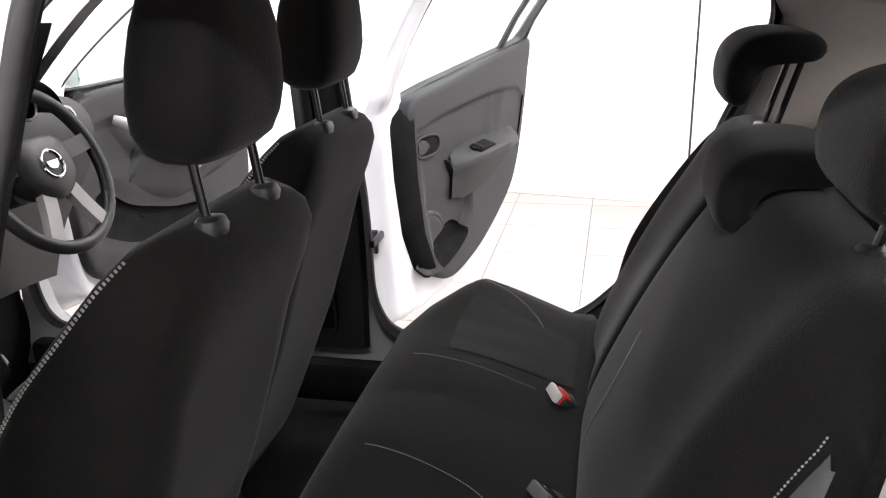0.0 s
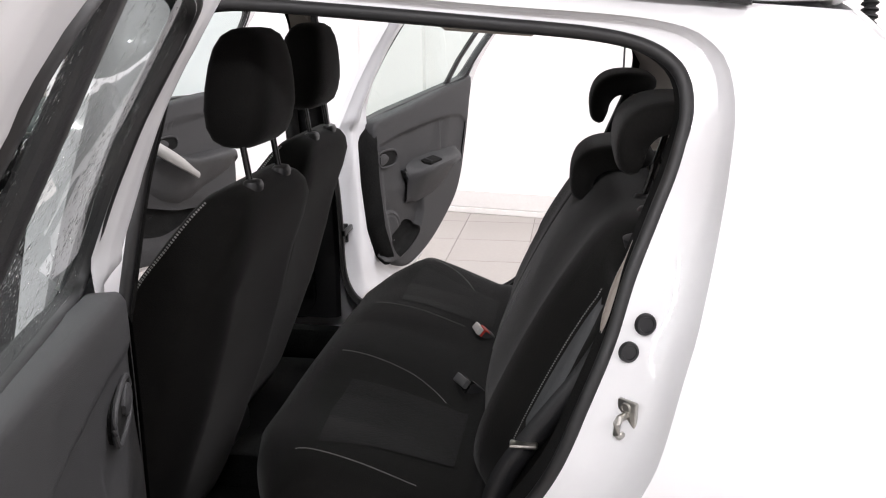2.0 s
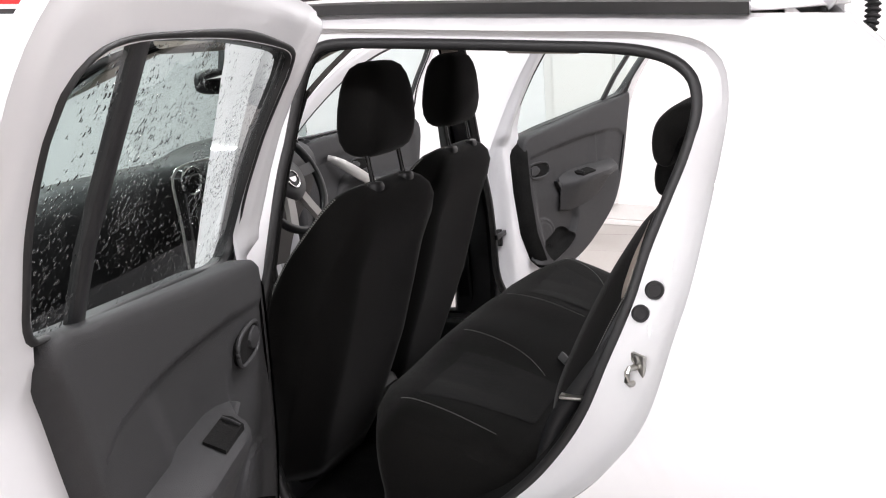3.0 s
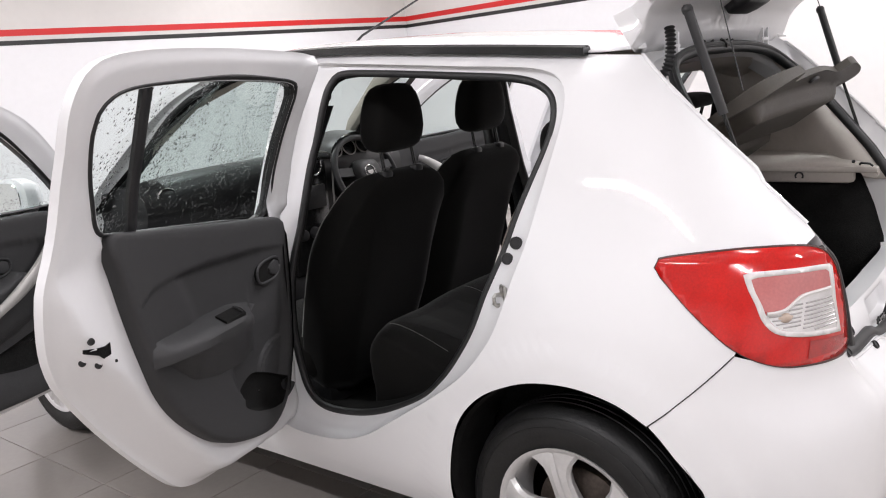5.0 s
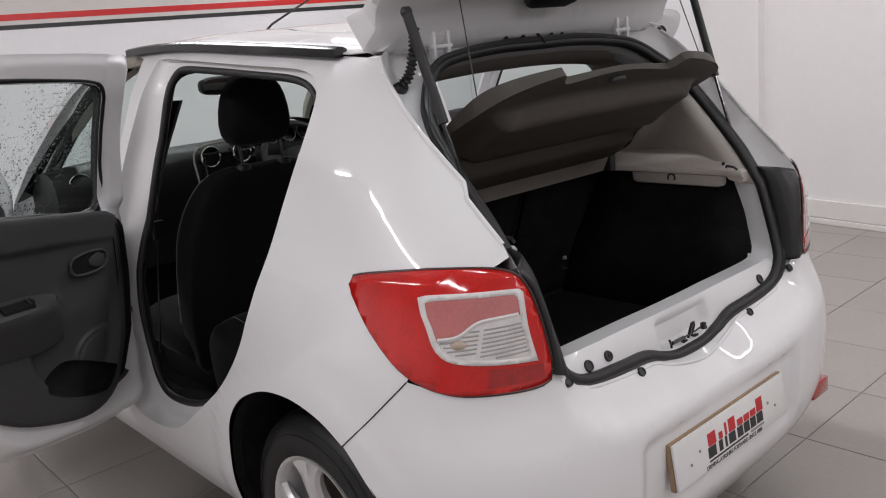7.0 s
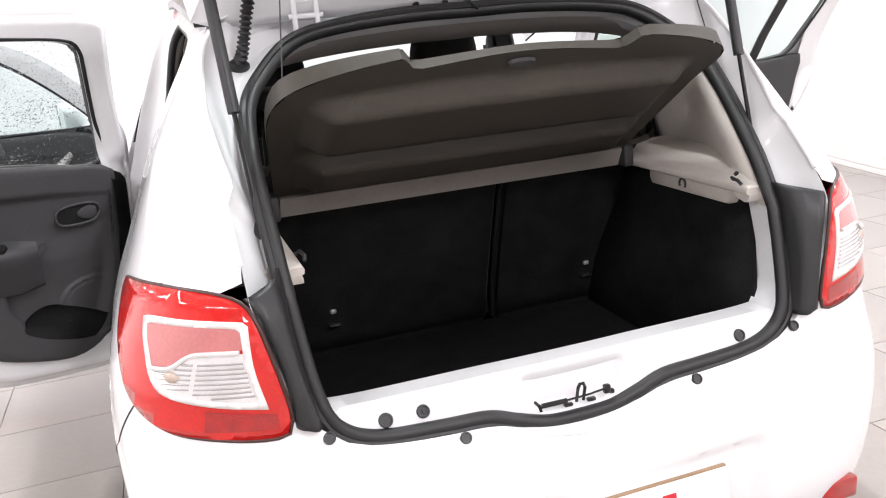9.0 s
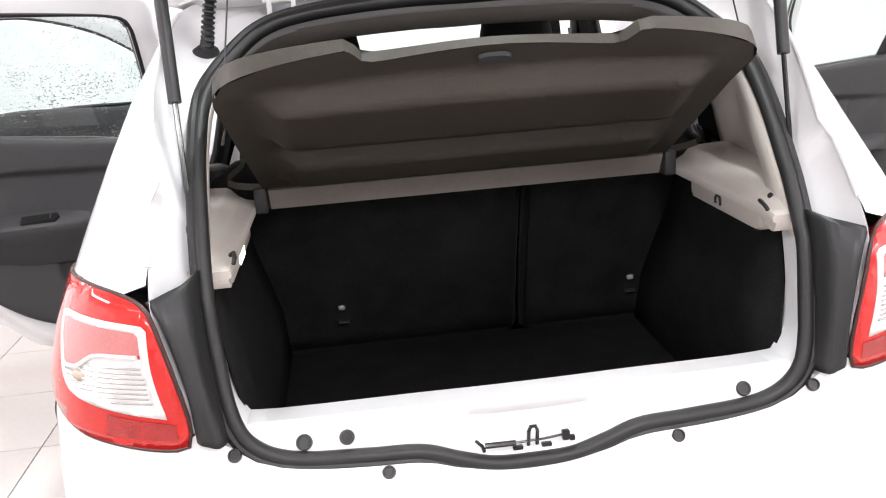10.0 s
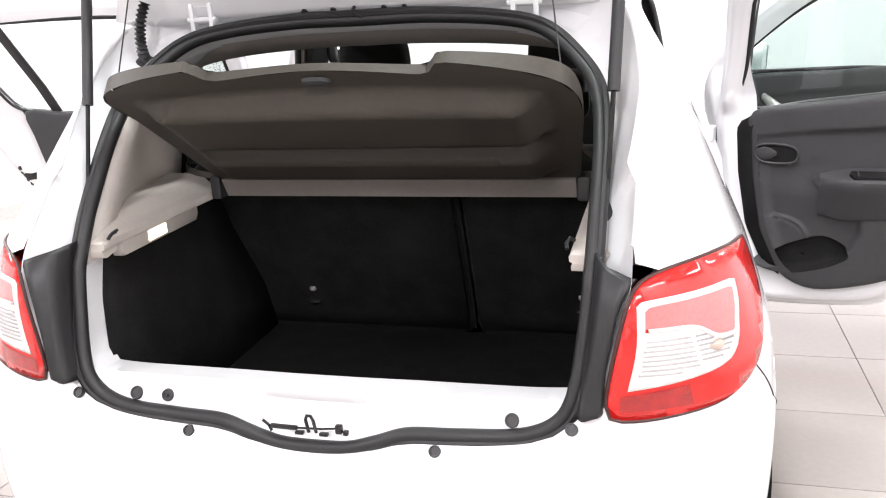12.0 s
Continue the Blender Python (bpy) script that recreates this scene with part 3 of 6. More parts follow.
def roof_z(x, y):
    return lerp(abs(x), (0, 0.36, 0.5, 0.556), (1.490, 1.480, 1.463, 1.444)) + lift(y)


ROOF = [(x, -0.05 - 0.09 * (x / 0.545) ** 4) for x in np.linspace(-0.545, 0.545, 15)] + [(0.545, 1.30)] + [(x, 1.30 + 0.06 * (1 - (x / 0.545) ** 2)) for x in np.linspace(0.4, -0.4, 7)] + [(-0.545, 1.30)]
part("roof", sheet(ROOF, [], lambda x, y: Vector((x, y, roof_z(x, y))), 0.06), WETPAINT, car, "white roof beaded with rain water", thick=0.004, off=1)
part("headliner", sheet([(-0.60, 0.02), (0.60, 0.02), (0.60, 1.3), (-0.60, 1.3)], [], lambda x, y: Vector((x * 0.93, y, roof_z(min(abs(x), 0.5), y) - 0.026 - 0.03 * step(0.50, 0.60, abs(x)))), 0.08), HEADLINER, car, "grey-beige cloth headliner")
for sd in (-1, 1):
    pts = [(sd * 0.552, y, 1.452 + lift(y) + 0.006) for y in np.linspace(0.012, 1.22, 24)]
    bm = bmesh.new()
    loft([[Vector(p) + Vector(d) for d in ((-0.019, 0, -0.016), (0.019, 0, -0.016), (0.019, 0, 0.004), (0.008, 0, 0.009), (0.004, 0, 0.004), (-0.004, 0, 0.004), (-0.008, 0, 0.009), (-0.019, 0, 0.004))] for p in pts], bm)
    part("roof_moulding", bm, GLOSSBLACK, car, "ribbed black roof drip moulding")
antenna = part("antenna", tube([(0.05, 1.38, 1.555), (0.09, 1.35, 1.60), (0.30, 1.19, 1.735), (0.45, 1.07, 1.83)], lambda f: 0.006 - 0.0035 * f, seg=8), BLACK, car, "thin black roof aerial")
part("antenna_foot", loft([oval((0.05, 1.385, 1.548), 0.03, 0.04, 2), oval((0.05, 1.38, 1.565), 0.018, 0.022, 2)]), BLACK, antenna)

# rear: bumper, lamps, plate


def rear_bumper():
    half = [(1.243, 0.652), (0.978, 0.819), (0.864, 0.795), (0.75, 0.781), (0.602, 0.773), (0.567, 0.797), (0.53, 0.775), (0.47, 0.728), (0.40, 0.703), (0.28, 0.692), (0.19, 0.687), (0.13, 0.667), (0.07, 0.650), (0.0, 0.646)]
    low = [(1.20, 0.59), (1.135, 0.52), (1.09, 0.42), (1.07, 0.33), (1.06, 0.25), (0.0, 0.22)]
    loop = [(-p, z) for p, z in half] + [(p, z) for p, z in half[-2::-1]] + [(p, z) for p, z in low[:-1]] + [(0, 0.22)] + [(-p, z) for p, z in low[-2::-1]]
    b = part("rear_bumper", sheet(loop, [], stern, 0.02), PAINT, car, smooth="all")
    for sd in (-1, 1):
        for x, y, z in ((0.492, -0.552, 0.742), (0.248, -0.573, 0.686)):
            n = Vector((sd * 0.05, -1, 0.75))
            part("buffer_stud", disc((sd * x, y - (0.014 if x > 0.4 else 0.002), z + (0.004 if x > 0.4 else 0)), 0.0115, 0.008, n, 18), BLACK, b)
        # dark reflector low in the corner
        c = stern(sd * 0.62, 0.36)
        part("reflector", block((c.x - 0.05, c.y - 0.012, 0.335), (c.x + 0.05, c.y + 0.02, 0.385), 0.006), REDDARK, b, "dark red bumper reflector")
    return b


bumper = rear_bumper()
for sd in (-1, 1):
    # shut line between bumper and quarter panel
    part("shut_line", tube([flank(sd, -0.253 - 0.215 * f, 0.652 + 0.167 * f, -0.0005 - 0.005 * flare(-0.253 - 0.215 * f, 0.652 + 0.167 * f)) for f in np.linspace(0, 1, 20)], 0.0015, seg=6), RUBBER, bumper)


def tail_lamp(side):
    loop = [(q.x, q.y) for q in spline([(a, b, 0) for a, b in LAMP], 60, True)]
    body = part("tail_lamp", sheet(loop, [], lambda u, v: flank(side, u, v, -0.006), 0.03), REDLENS, car, "red wrap-round tail lamp with clear centre", thick=0.02, off=-1)
    rim = [flank(side, u, v, -0.002) for u, v in loop]
    part("lamp_gasket", tube(rim, 0.0036, True, 8), GASKET, body)
    white = [(-0.48, 0.966), (-0.495, 0.985), (-0.734, 0.98), (-0.768, 0.963), (-0.80, 0.90), (-0.836, 0.836), (-0.82, 0.83), (-0.619, 0.853), (-0.55, 0.88), (-0.513, 0.925)]
    wl = [(q.x, q.y) for q in spline([(a, b, 0) for a, b in white], 48, True)]
    cx = sum(a for a, b in wl) / 48
    cz = sum(b for a, b in wl) / 48
    inner = [(cx + (a - cx) * 0.88, cz + (b - cz) * 0.85) for a, b in wl]
    part("clear_frame", sheet(wl, [inner], lambda u, v: flank(side, u, v, -0.010), 0.03), WHITELENS, body, thick=0.006)
    wave = lambda u: 0.917 + 0.014 * math.tanh((-u - 0.63) * 40)


    def inside(u, v):
        hit = False
        for (a0, b0), (a1, b1) in zip(inner, inner[1:] + inner[:1]):
            if (b0 > v) != (b1 > v) and u < a0 + (v - b0) / (b1 - b0) * (a1 - a0):
                hit = not hit
        return hit

    top = [q for q in inner if q[1] > wave(q[0])]
    bot = [q for q in inner if q[1] <= wave(q[0])]
    cut = [(u, wave(u)) for u in np.linspace(-0.505, -0.775, 14)]
    order = lambda pts: sorted(pts, key=lambda q: math.atan2(q[1] - sum(p[1] for p in pts) / len(pts), q[0] - sum(p[0] for p in pts) / len(pts)))
    keep = lambda us: [q for q in us if min(p[0] for p in inner) + 0.03 < q[0] < max(p[0] for p in inner) - 0.012]
    part("upper_lens", sheet(order(top + [(a, b + 0.003) for a, b in keep(cut)]), [], lambda u, v: flank(side, u, v, -0.009), 0.03), PINKLENS, body)
    part("lower_lens", sheet(order(bot + [(a, b - 0.003) for a, b in keep(cut)]), [], lambda u, v: flank(side, u, v, -0.009), 0.03), CLEARLENS, body)
    part("lens_divider", tube([flank(side, u, wave(u), -0.012) for u in np.linspace(-0.50, -0.80, 60) if inside(u, wave(u))], 0.004, seg=6), WHITELENS, body)
    # ribs of the clear lens, the shade between them put in as grey
    bm = bmesh.new()
    for k in range(9):
        z = 0.912 - k * 0.0082
        us = [u for u in np.linspace(-0.50, -0.86, 90) if inside(u, z) and inside(u, z - 0.004) and z < wave(u) - 0.006 and abs(u + 0.668) > 0.004]
        for keep_side in (-1, 1):
            run = [u for u in us if (u + 0.668) * keep_side > 0]
            if len(run) > 4:
                tube([flank(side, u, z, -0.010) for u in run], 0.0018, seg=5, bm=bm)
    part("lens_ribs", bm, RIBS, body)
    part("indicator_bulb", tube([flank(side, u, 0.889, -0.002) for u in np.linspace(-0.572, -0.636, 9)], lambda f: 0.002 + 0.010 * math.sin(math.pi * f), seg=12), AMBER, body)
    # darker reflex field low in the lamp
    part("reflex_field", sheet([(-0.70, 0.795), (-0.86, 0.79), (-0.855, 0.818), (-0.705, 0.832)], [], lambda u, v: flank(side, u, v, -0.008), 0.03), REDDARK, body)
    return body


for sd in (-1, 1):
    tail_lamp(sd)

# ---- opening of the tailgate ----
RING = [(0, 1.43), (0.15, 1.43), (0.31, 1.418), (0.40, 1.395), (0.47, 1.34), (0.51, 1.285), (0.523, 1.2), (0.522, 1.1), (0.518, 1.0), (0.51, 0.9), (0.495, 0.80), (0.465, 0.745), (0.40, 0.715), (0.28, 0.705), (0.19, 0.70), (0.13, 0.68), (0.07, 0.663), (0, 0.66)]
QUARTER = [tuple(flank(1, a, b)) for a, b in ((-0.141, 1.434), (-0.225, 1.37), (-0.366, 1.275), (-0.534, 1.172), (-0.548, 1.145), (-0.676, 1.058))]
EDGE = [(0, -0.05, 1.49), (0.2, -0.055, 1.486), (0.38, -0.075, 1.474), (0.47, -0.10, 1.462), *QUARTER, (0.585, -0.555, 0.98), (0.555, -0.572, 0.87), (0.545, -0.572, 0.79), (0.48, -0.562, 0.728), (0.40, -0.566, 0.704), (0.28, -0.57, 0.692), (0.19, -0.574, 0.687), (0.13, -0.58, 0.667), (0, -0.592, 0.646)]


def around(half, n):
    """A closed loop from the right half of it, mirrored."""
    left = [(-q[0], *q[1:]) for q in half[-2:0:-1]]
    return spline(list(half) + left, n, True)


ring = [Vector((q.x, rear_y(q.y), q.y)) for q in around([(a, b, 0) for a, b in RING], 280)]
edge = around(EDGE, 280)
rows = []
for f, dy in ((0, 0.0), (0.12, 0.012), (0.35, 0.03), (0.7, 0.03), (0.9, 0.012), (1, 0.0)):
    rows.append([a.lerp(b, f) + Vector((0, dy * step(0.72, 0.85, a.lerp(b, f).z), -dy * 0.5 * step(0.72, 0.85, a.lerp(b, f).z))) for a, b in zip(edge, ring)])
gutter = part("tailgate_gutter", loft(rows, caps=False), JAMB, car)
lip = [q + Vector((0, -0.004, 0)) for q in ring]
part("boot_seal", tube(lip, 0.0145, True, 10), RUBBER, gutter)
part("boot_seal_lip", tube([q + Vector((0, -0.012, 0)) + (Vector((0, q.y, 1.05)) - q).normalized() * -0.012 for q in ring], 0.0085, True, 8), RUBBER, gutter)
part("bumper_lip", tube(sorted([q for q in edge if q.z < 0.76], key=lambda q: q.x), 0.0045, seg=8), PAINT, bumper)
# inner flange of the opening, white, with the raised sill
inner = []
for q in ring:
    f = step(0.80, 0.70, q.z)
    inner.append(Vector((q.x * (0.965 + 0.04 * step(0.72, 0.84, q.z)), q.y + 0.030 * (1 - f) + 0.028 * f, max(q.z, 0.772) if q.z < 0.86 else q.z - 0.028 * step(1.2, 1.43, q.z))))
flange = []
for f in (0.0, 0.12, 0.25, 0.38, 0.5, 0.62, 0.75, 0.84, 0.92, 1.0):
    row = []
    for a, b in zip(ring, inner):
        q = a.lerp(b, f)
        pressed_in = step(0.118, 0.092, abs(q.x)) * step(0.10, 0.38, f) * (1 - step(0.72, 0.88, f)) if q.z < 0.80 else 0.0
        row.append(q + Vector((0, -0.004 * math.sin(math.pi * f) + 0.022 * pressed_in, -0.010 * pressed_in)))
    flange.append(row)
part("boot_flange", loft([*flange, [q + Vector((0, 0.055, -0.004)) for q in inner]], caps=False), JAMB, gutter)
for x, r in ((-0.383, 0.0140), (-0.312, 0.0130), (0.383, 0.0135)):
    part("sill_plug", disc((x, -0.533, 0.737), r, 0.007, (0, -1, 0.55), 18), TRIM2, gutter, "dark round plug")
part("plug_screw", disc((-0.312, -0.539, 0.740), 0.004, 0.003, (0, -1, 0.55), 10), BLACK, gutter)
# lock with its striker loop, a little crooked on the sill
bm = tube([(-0.098, -0.556, 0.712), (-0.088, -0.553, 0.700), (-0.084, -0.552, 0.688)], 0.0032, seg=6)
tube([(-0.083, -0.553, 0.699), (-0.030, -0.553, 0.698)], 0.0052, seg=8, bm=bm)
tube([(-0.030, -0.553, 0.6985), (0.02, -0.554, 0.7005), (0.058, -0.553, 0.704)], 0.0022, seg=6, bm=bm)
tube([(-0.0075, -0.550, 0.690), (-0.0075, -0.558, 0.720), (-0.004, -0.559, 0.729), (0.004, -0.559, 0.729), (0.0075, -0.558, 0.720), (0.0075, -0.550, 0.690)], 0.0034, seg=8, bm=bm)
block((0.050, -0.560, 0.694), (0.064, -0.548, 0.712), 0.003, bm)
block((0.064, -0.556, 0.690), (0.074, -0.546, 0.699), 0.002, bm)
for k in (-0.026, 0.024):
    block((k - 0.009, -0.556, 0.6845), (k + 0.009, -0.546, 0.691), 0.002, bm)
part("boot_lock", bm, GLOSSBLACK, gutter, "black lock striker on the boot sill")
fold_u, fold_z = (0.141, 0.225, 0.366, 0.534, 0.548, 0.676), (1.434, 1.37, 1.275, 1.172, 1.145, 1.058)
for sd in (-1, 1):
    # black cover between lamp and seal: a raised band beside the seal, a hollow towards the lamp
    lo = [flank(sd, u, v, 0.008) for u, v in ((-0.878, 0.785), (-0.855, 0.868), (-0.777, 0.972), (-0.712, 1.010))]
    hi = [Vector((sd * a, b, c)) for a, b, c in ((0.500, -0.537, 0.768), (0.516, -0.510, 0.87), (0.524, -0.478, 0.975), (0.526, -0.450, 1.030))]
    cols = []
    for a, b in zip(spline([tuple(v) for v in lo], 22), spline([tuple(v) for v in hi], 22)):
        cols.append([a.lerp(b, f) + Vector((0, dy, 0)) for f, dy in ((0, 0.004), (0.06, -0.006), (0.18, -0.016), (0.32, -0.022), (0.46, -0.027), (0.60, -0.034), (0.74, -0.038), (0.86, -0.031), (0.94, -0.018), (1.0, -0.004))])
    cover = part("lamp_cover", loft(cols, caps=False, closed=False), BLACK, car, "black plastic cover beside the tail lamp", smooth="all", thick=0.006, off=0)
    part("cover_bolt", disc((sd * 0.552, -0.528, 0.995), 0.009, 0.006, (sd * -0.2, -1, 0.25), 12), BLACK, cover)
    # edge fold of the quarter panel along the opening
    part("panel_fold", tube([flank(sd, u, np.interp(-u, fold_u, fold_z)) for u in np.linspace(-0.676, -0.141, 60)], 0.005, seg=8), PAINT, car)
    # gas strut
    base, mid_p, top = Vector((sd * 0.537, -0.385, 1.084)), Vector((sd * 0.546, -0.317, 1.289)), Vector((sd * 0.555, -0.243, 1.525))
    strut = part("gas_strut", tube([mid_p, top], 0.0115, seg=10), BLACK, car, "black gas strut holding the tailgate")
    part("piston_rod", tube([base, mid_p], 0.0048, seg=8), GLOSSBLACK, strut)
    part("strut_joint", loft([oval(base + Vector((0, -0.004 + 0.004 * k, -0.014 + 0.007 * k)), r, r, 2, 12) for k, r in enumerate((0.006, 0.011, 0.012, 0.010, 0.006))]), BLACK, strut)
    part("strut_joint", loft([oval(top + Vector((0, 0, -0.012 + 0.007 * k)), r, r, 2, 12) for k, r in enumerate((0.010, 0.013, 0.013, 0.008))]), BLACK, strut)

# ---- tailgate, swung up ----
GATE = Matrix.Translation((0, -0.085, 1.478)) @ Matrix.Rotation(radians(-27), 4, "X")


def gate_pt(x, d, h):
    """A point of the open gate: d from the hinge, h below its inner face."""
    bow = 0.03 * (1 - (x / 0.56) ** 2)
    return GATE @ Vector((x, -d, h + bow * 0.3))


gate_in = lambda x, d: lerp(d, (0, 0.03, 0.06, 0.09, 0.14, 0.20), (-0.045, -0.030, 0.0, 0.013, 0.013, 0.0)) + 0.02 * step(0.5, 0.6, abs(x)) * step(0.05, 0.15, d)
GLOOP = [(-0.50, 0.0), (0.50, 0.0), (0.565, 0.05), (0.59, 0.16), (0.60, 0.30), (0.59, 0.55), (0.57, 0.78), (0.52, 0.90), (0.3, 0.94), (-0.3, 0.94), (-0.52, 0.90), (-0.57, 0.78), (-0.59, 0.55), (-0.60, 0.30), (-0.59, 0.16), (-0.565, 0.05)]
gl = [(q.x, q.y) for q in spline([(a, b, 0) for a, b in GLOOP], 80, True)]
GWIN = [(-0.42, 0.17), (0.42, 0.17), (0.45, 0.30), (0.43, 0.46), (0.0, 0.48), (-0.43, 0.46), (-0.45, 0.30)]
gw = [(q.x, q.y) for q in spline([(a, b, 0) for a, b in GWIN], 48, True)]
gate = part("tailgate", sheet(gl, [gw], lambda u, v: gate_pt(u, v, 0.045), 0.05), PAINT, car, "white tailgate swung up open", thick=0.004, off=0)
part("gate_inner_skin", sheet(gl, [gw], lambda u, v: gate_pt(u * 0.985, v, gate_in(u, v)), 0.025), JAMB, gate, thick=0.004, off=0)
part("gate_rim", loft([[gate_pt(a, b, 0.045) for a, b in gl], [gate_pt(a * 1.0, b, 0.03) for a, b in gl], [gate_pt(a * 0.985, b, gate_in(a, b)) for a, b in gl]], caps=False), JAMB, gate)
part("rear_screen", sheet(gw, [], lambda u, v: gate_pt(u, v, 0.035), 0.08), GLASS, gate)
bm = loft([[gate_pt(0.0 + x * k, 0.13 + (d - 0.13) * k, h) for x, d in ((-0.10, 0.095), (0.05, 0.095), (0.075, 0.12), (0.075, 0.17), (-0.11, 0.17), (-0.12, 0.13))] for h, k in ((0.014, 1.0), (-0.008, 0.98), (-0.016, 0.86))])
part("motor_cover", bm, BLACK, gate, "black plastic cover inside the tailgate", bevel=0.006)
for sd in (-1, 1):
    bm = block((-0.028, -0.006, -0.03), (-0.018, 0.012, 0.035), 0.002)
    block((0.018, -0.006, -0.03), (0.028, 0.012, 0.035), 0.002, bm)
    tube([(-0.035, 0, 0.0), (0.035, 0, 0.0)], 0.006, seg=8, bm=bm)
    block((-0.03, 0.0, 0.026), (0.03, 0.014, 0.034), 0.002, bm)
    bmesh.ops.transform(bm, matrix=Matrix.Translation((sd * 0.360, -0.126, 1.447)), verts=bm.verts)
    part("gate_hinge", bm, JAMB, gate)
    part("shelf_cord", tube([gate_pt(sd * 0.42, 0.20, 0.0), (sd * 0.455, -0.33, 1.335)], 0.0016, seg=5), BLACK, gate)
for x, r in ((-0.12, 0.0075), (-0.054, 0.007), (0.06, 0.006), (0.105, 0.005)):
    part("gate_plug", disc(gate_pt(x, 0.012, -0.043), r, 0.004, GATE.to_3x3() @ Vector((0, -0.3, -1)), 10), BLACK, gutter)
part("washer_hose", tube([(-0.004, -0.118, 1.456), (-0.004, -0.128, 1.450), (0.002, -0.132, 1.442), (0.014, -0.128, 1.434)], 0.004, seg=6), BLACK, gutter)
# ribbed cable boot
pts = [Vector(q) for q in spline([(-0.510, -0.135, 1.362), (-0.50, -0.16, 1.385), (-0.492, -0.172, 1.42), (-0.482, -0.172, 1.46), (-0.472, -0.165, 1.49)], 60)]
boot = part("cable_gaiter", tube(pts, lambda f: 0.0105 + 0.003 * math.cos(f * 60 * math.pi / 2), seg=12), RUBBER, car, "ribbed black rubber cable gaiter")
part("gaiter_foot", loft([oval(pts[0] + Vector((0, 0.004, -0.004)), 0.026, 0.018, 2, 18, (1, 0, 0), (0, -0.8, -0.5)), oval(pts[0] + Vector((0, -0.006, 0.004)), 0.024, 0.016, 2, 18, (1, 0, 0), (0, -0.8, -0.5)), oval(pts[0] + Vector((0, -0.012, 0.01)), 0.013, 0.011, 2, 18, (1, 0, 0), (0, -0.8, -0.5))]), RUBBER, boot)

# ---- number plate with the dealer's lettering ----
plate = part("number_plate", block((-0.26, -0.667, 0.42), (0.26, -0.659, 0.531), 0.003), PLATE, car, "white dealer plate with red and black lettering")
plate.matrix_basis = Matrix.Translation((0, -0.66, 0.475)) @ Matrix.Rotation(radians(-8), 4, "X") @ Matrix.Translation((0, 0.658, -0.475))
part("plate_backing", block((-0.262, -0.6585, 0.418), (0.262, -0.645, 0.533), 0.002), PLATE_EDGE, plate)


def lettering(body, size, x, z, material, shear=0.0, wide_by=1.0, name="lettering", parent=None, y=-0.6675):
    cu = bpy.data.curves.new(name, "FONT")
    cu.body, cu.size, cu.extrude, cu.shear, cu.space_character = body, size, 0.0004, shear, 0.95
    cu.align_x, cu.align_y = "CENTER", "CENTER"
    ob = new(name, cu)
    ob.matrix_basis = Matrix.Translation((x, y, z)) @ Matrix.Rotation(radians(90), 4, "X") @ Matrix.Diagonal((wide_by, 1, 1, 1))
    bpy.context.view_layer.update()
    me = bpy.data.meshes.new_from_object(ob.evaluated_get(bpy.context.evaluated_depsgraph_get()))
    me.transform(ob.matrix_basis)
    bpy.data.objects.remove(ob)
    mo = new(name, me)
    me.materials.clear()
    me.materials.append(material)
    mo.parent = parent
    return mo


# a two-coloured mark, drawn as plain bars: red over black
for k, (w, tall) in enumerate(((0.034, 0.512), (0.016, 0.498), (0.009, 0.512), (0.030, 0.514), (0.026, 0.498), (0.026, 0.498), (0.026, 0.498), (0.030, 0.516))):
    x = (-0.122, -0.074, -0.046, -0.028, 0.012, 0.044, 0.076, 0.108)[k]
    part("red_bar", block((x, -0.668, 0.475), (x + w, -0.6665, tall - 0.006)), INK_RED, plate, smooth=False)
    part("black_bar", block((x - 0.004, -0.668, 0.447), (x + w - 0.004, -0.6665, 0.473)), INK, plate, smooth=False)
part("underline", block((-0.125, -0.668, 0.4375), (0.055, -0.6665, 0.4415)), INK, plate, smooth=False)
part("small_bar", block((0.07, -0.668, 0.4365), (0.135, -0.6665, 0.4425)), INK_GREY, plate, smooth=False)
lettering("DRIVING AYRSHIRE FORWARD SINCE 1890", 0.0145, -0.01, 0.4275, INK, 0.1, parent=plate)
for x in (-0.2, -0.16, 0.165, 0.2):
    part("plate_screw", disc((x, -0.667, 0.48 if abs(x) < 0.18 else 0.462), 0.004, 0.002, (0, -1, 0), 8), INK_GREY, plate)

# ---- wheels ----


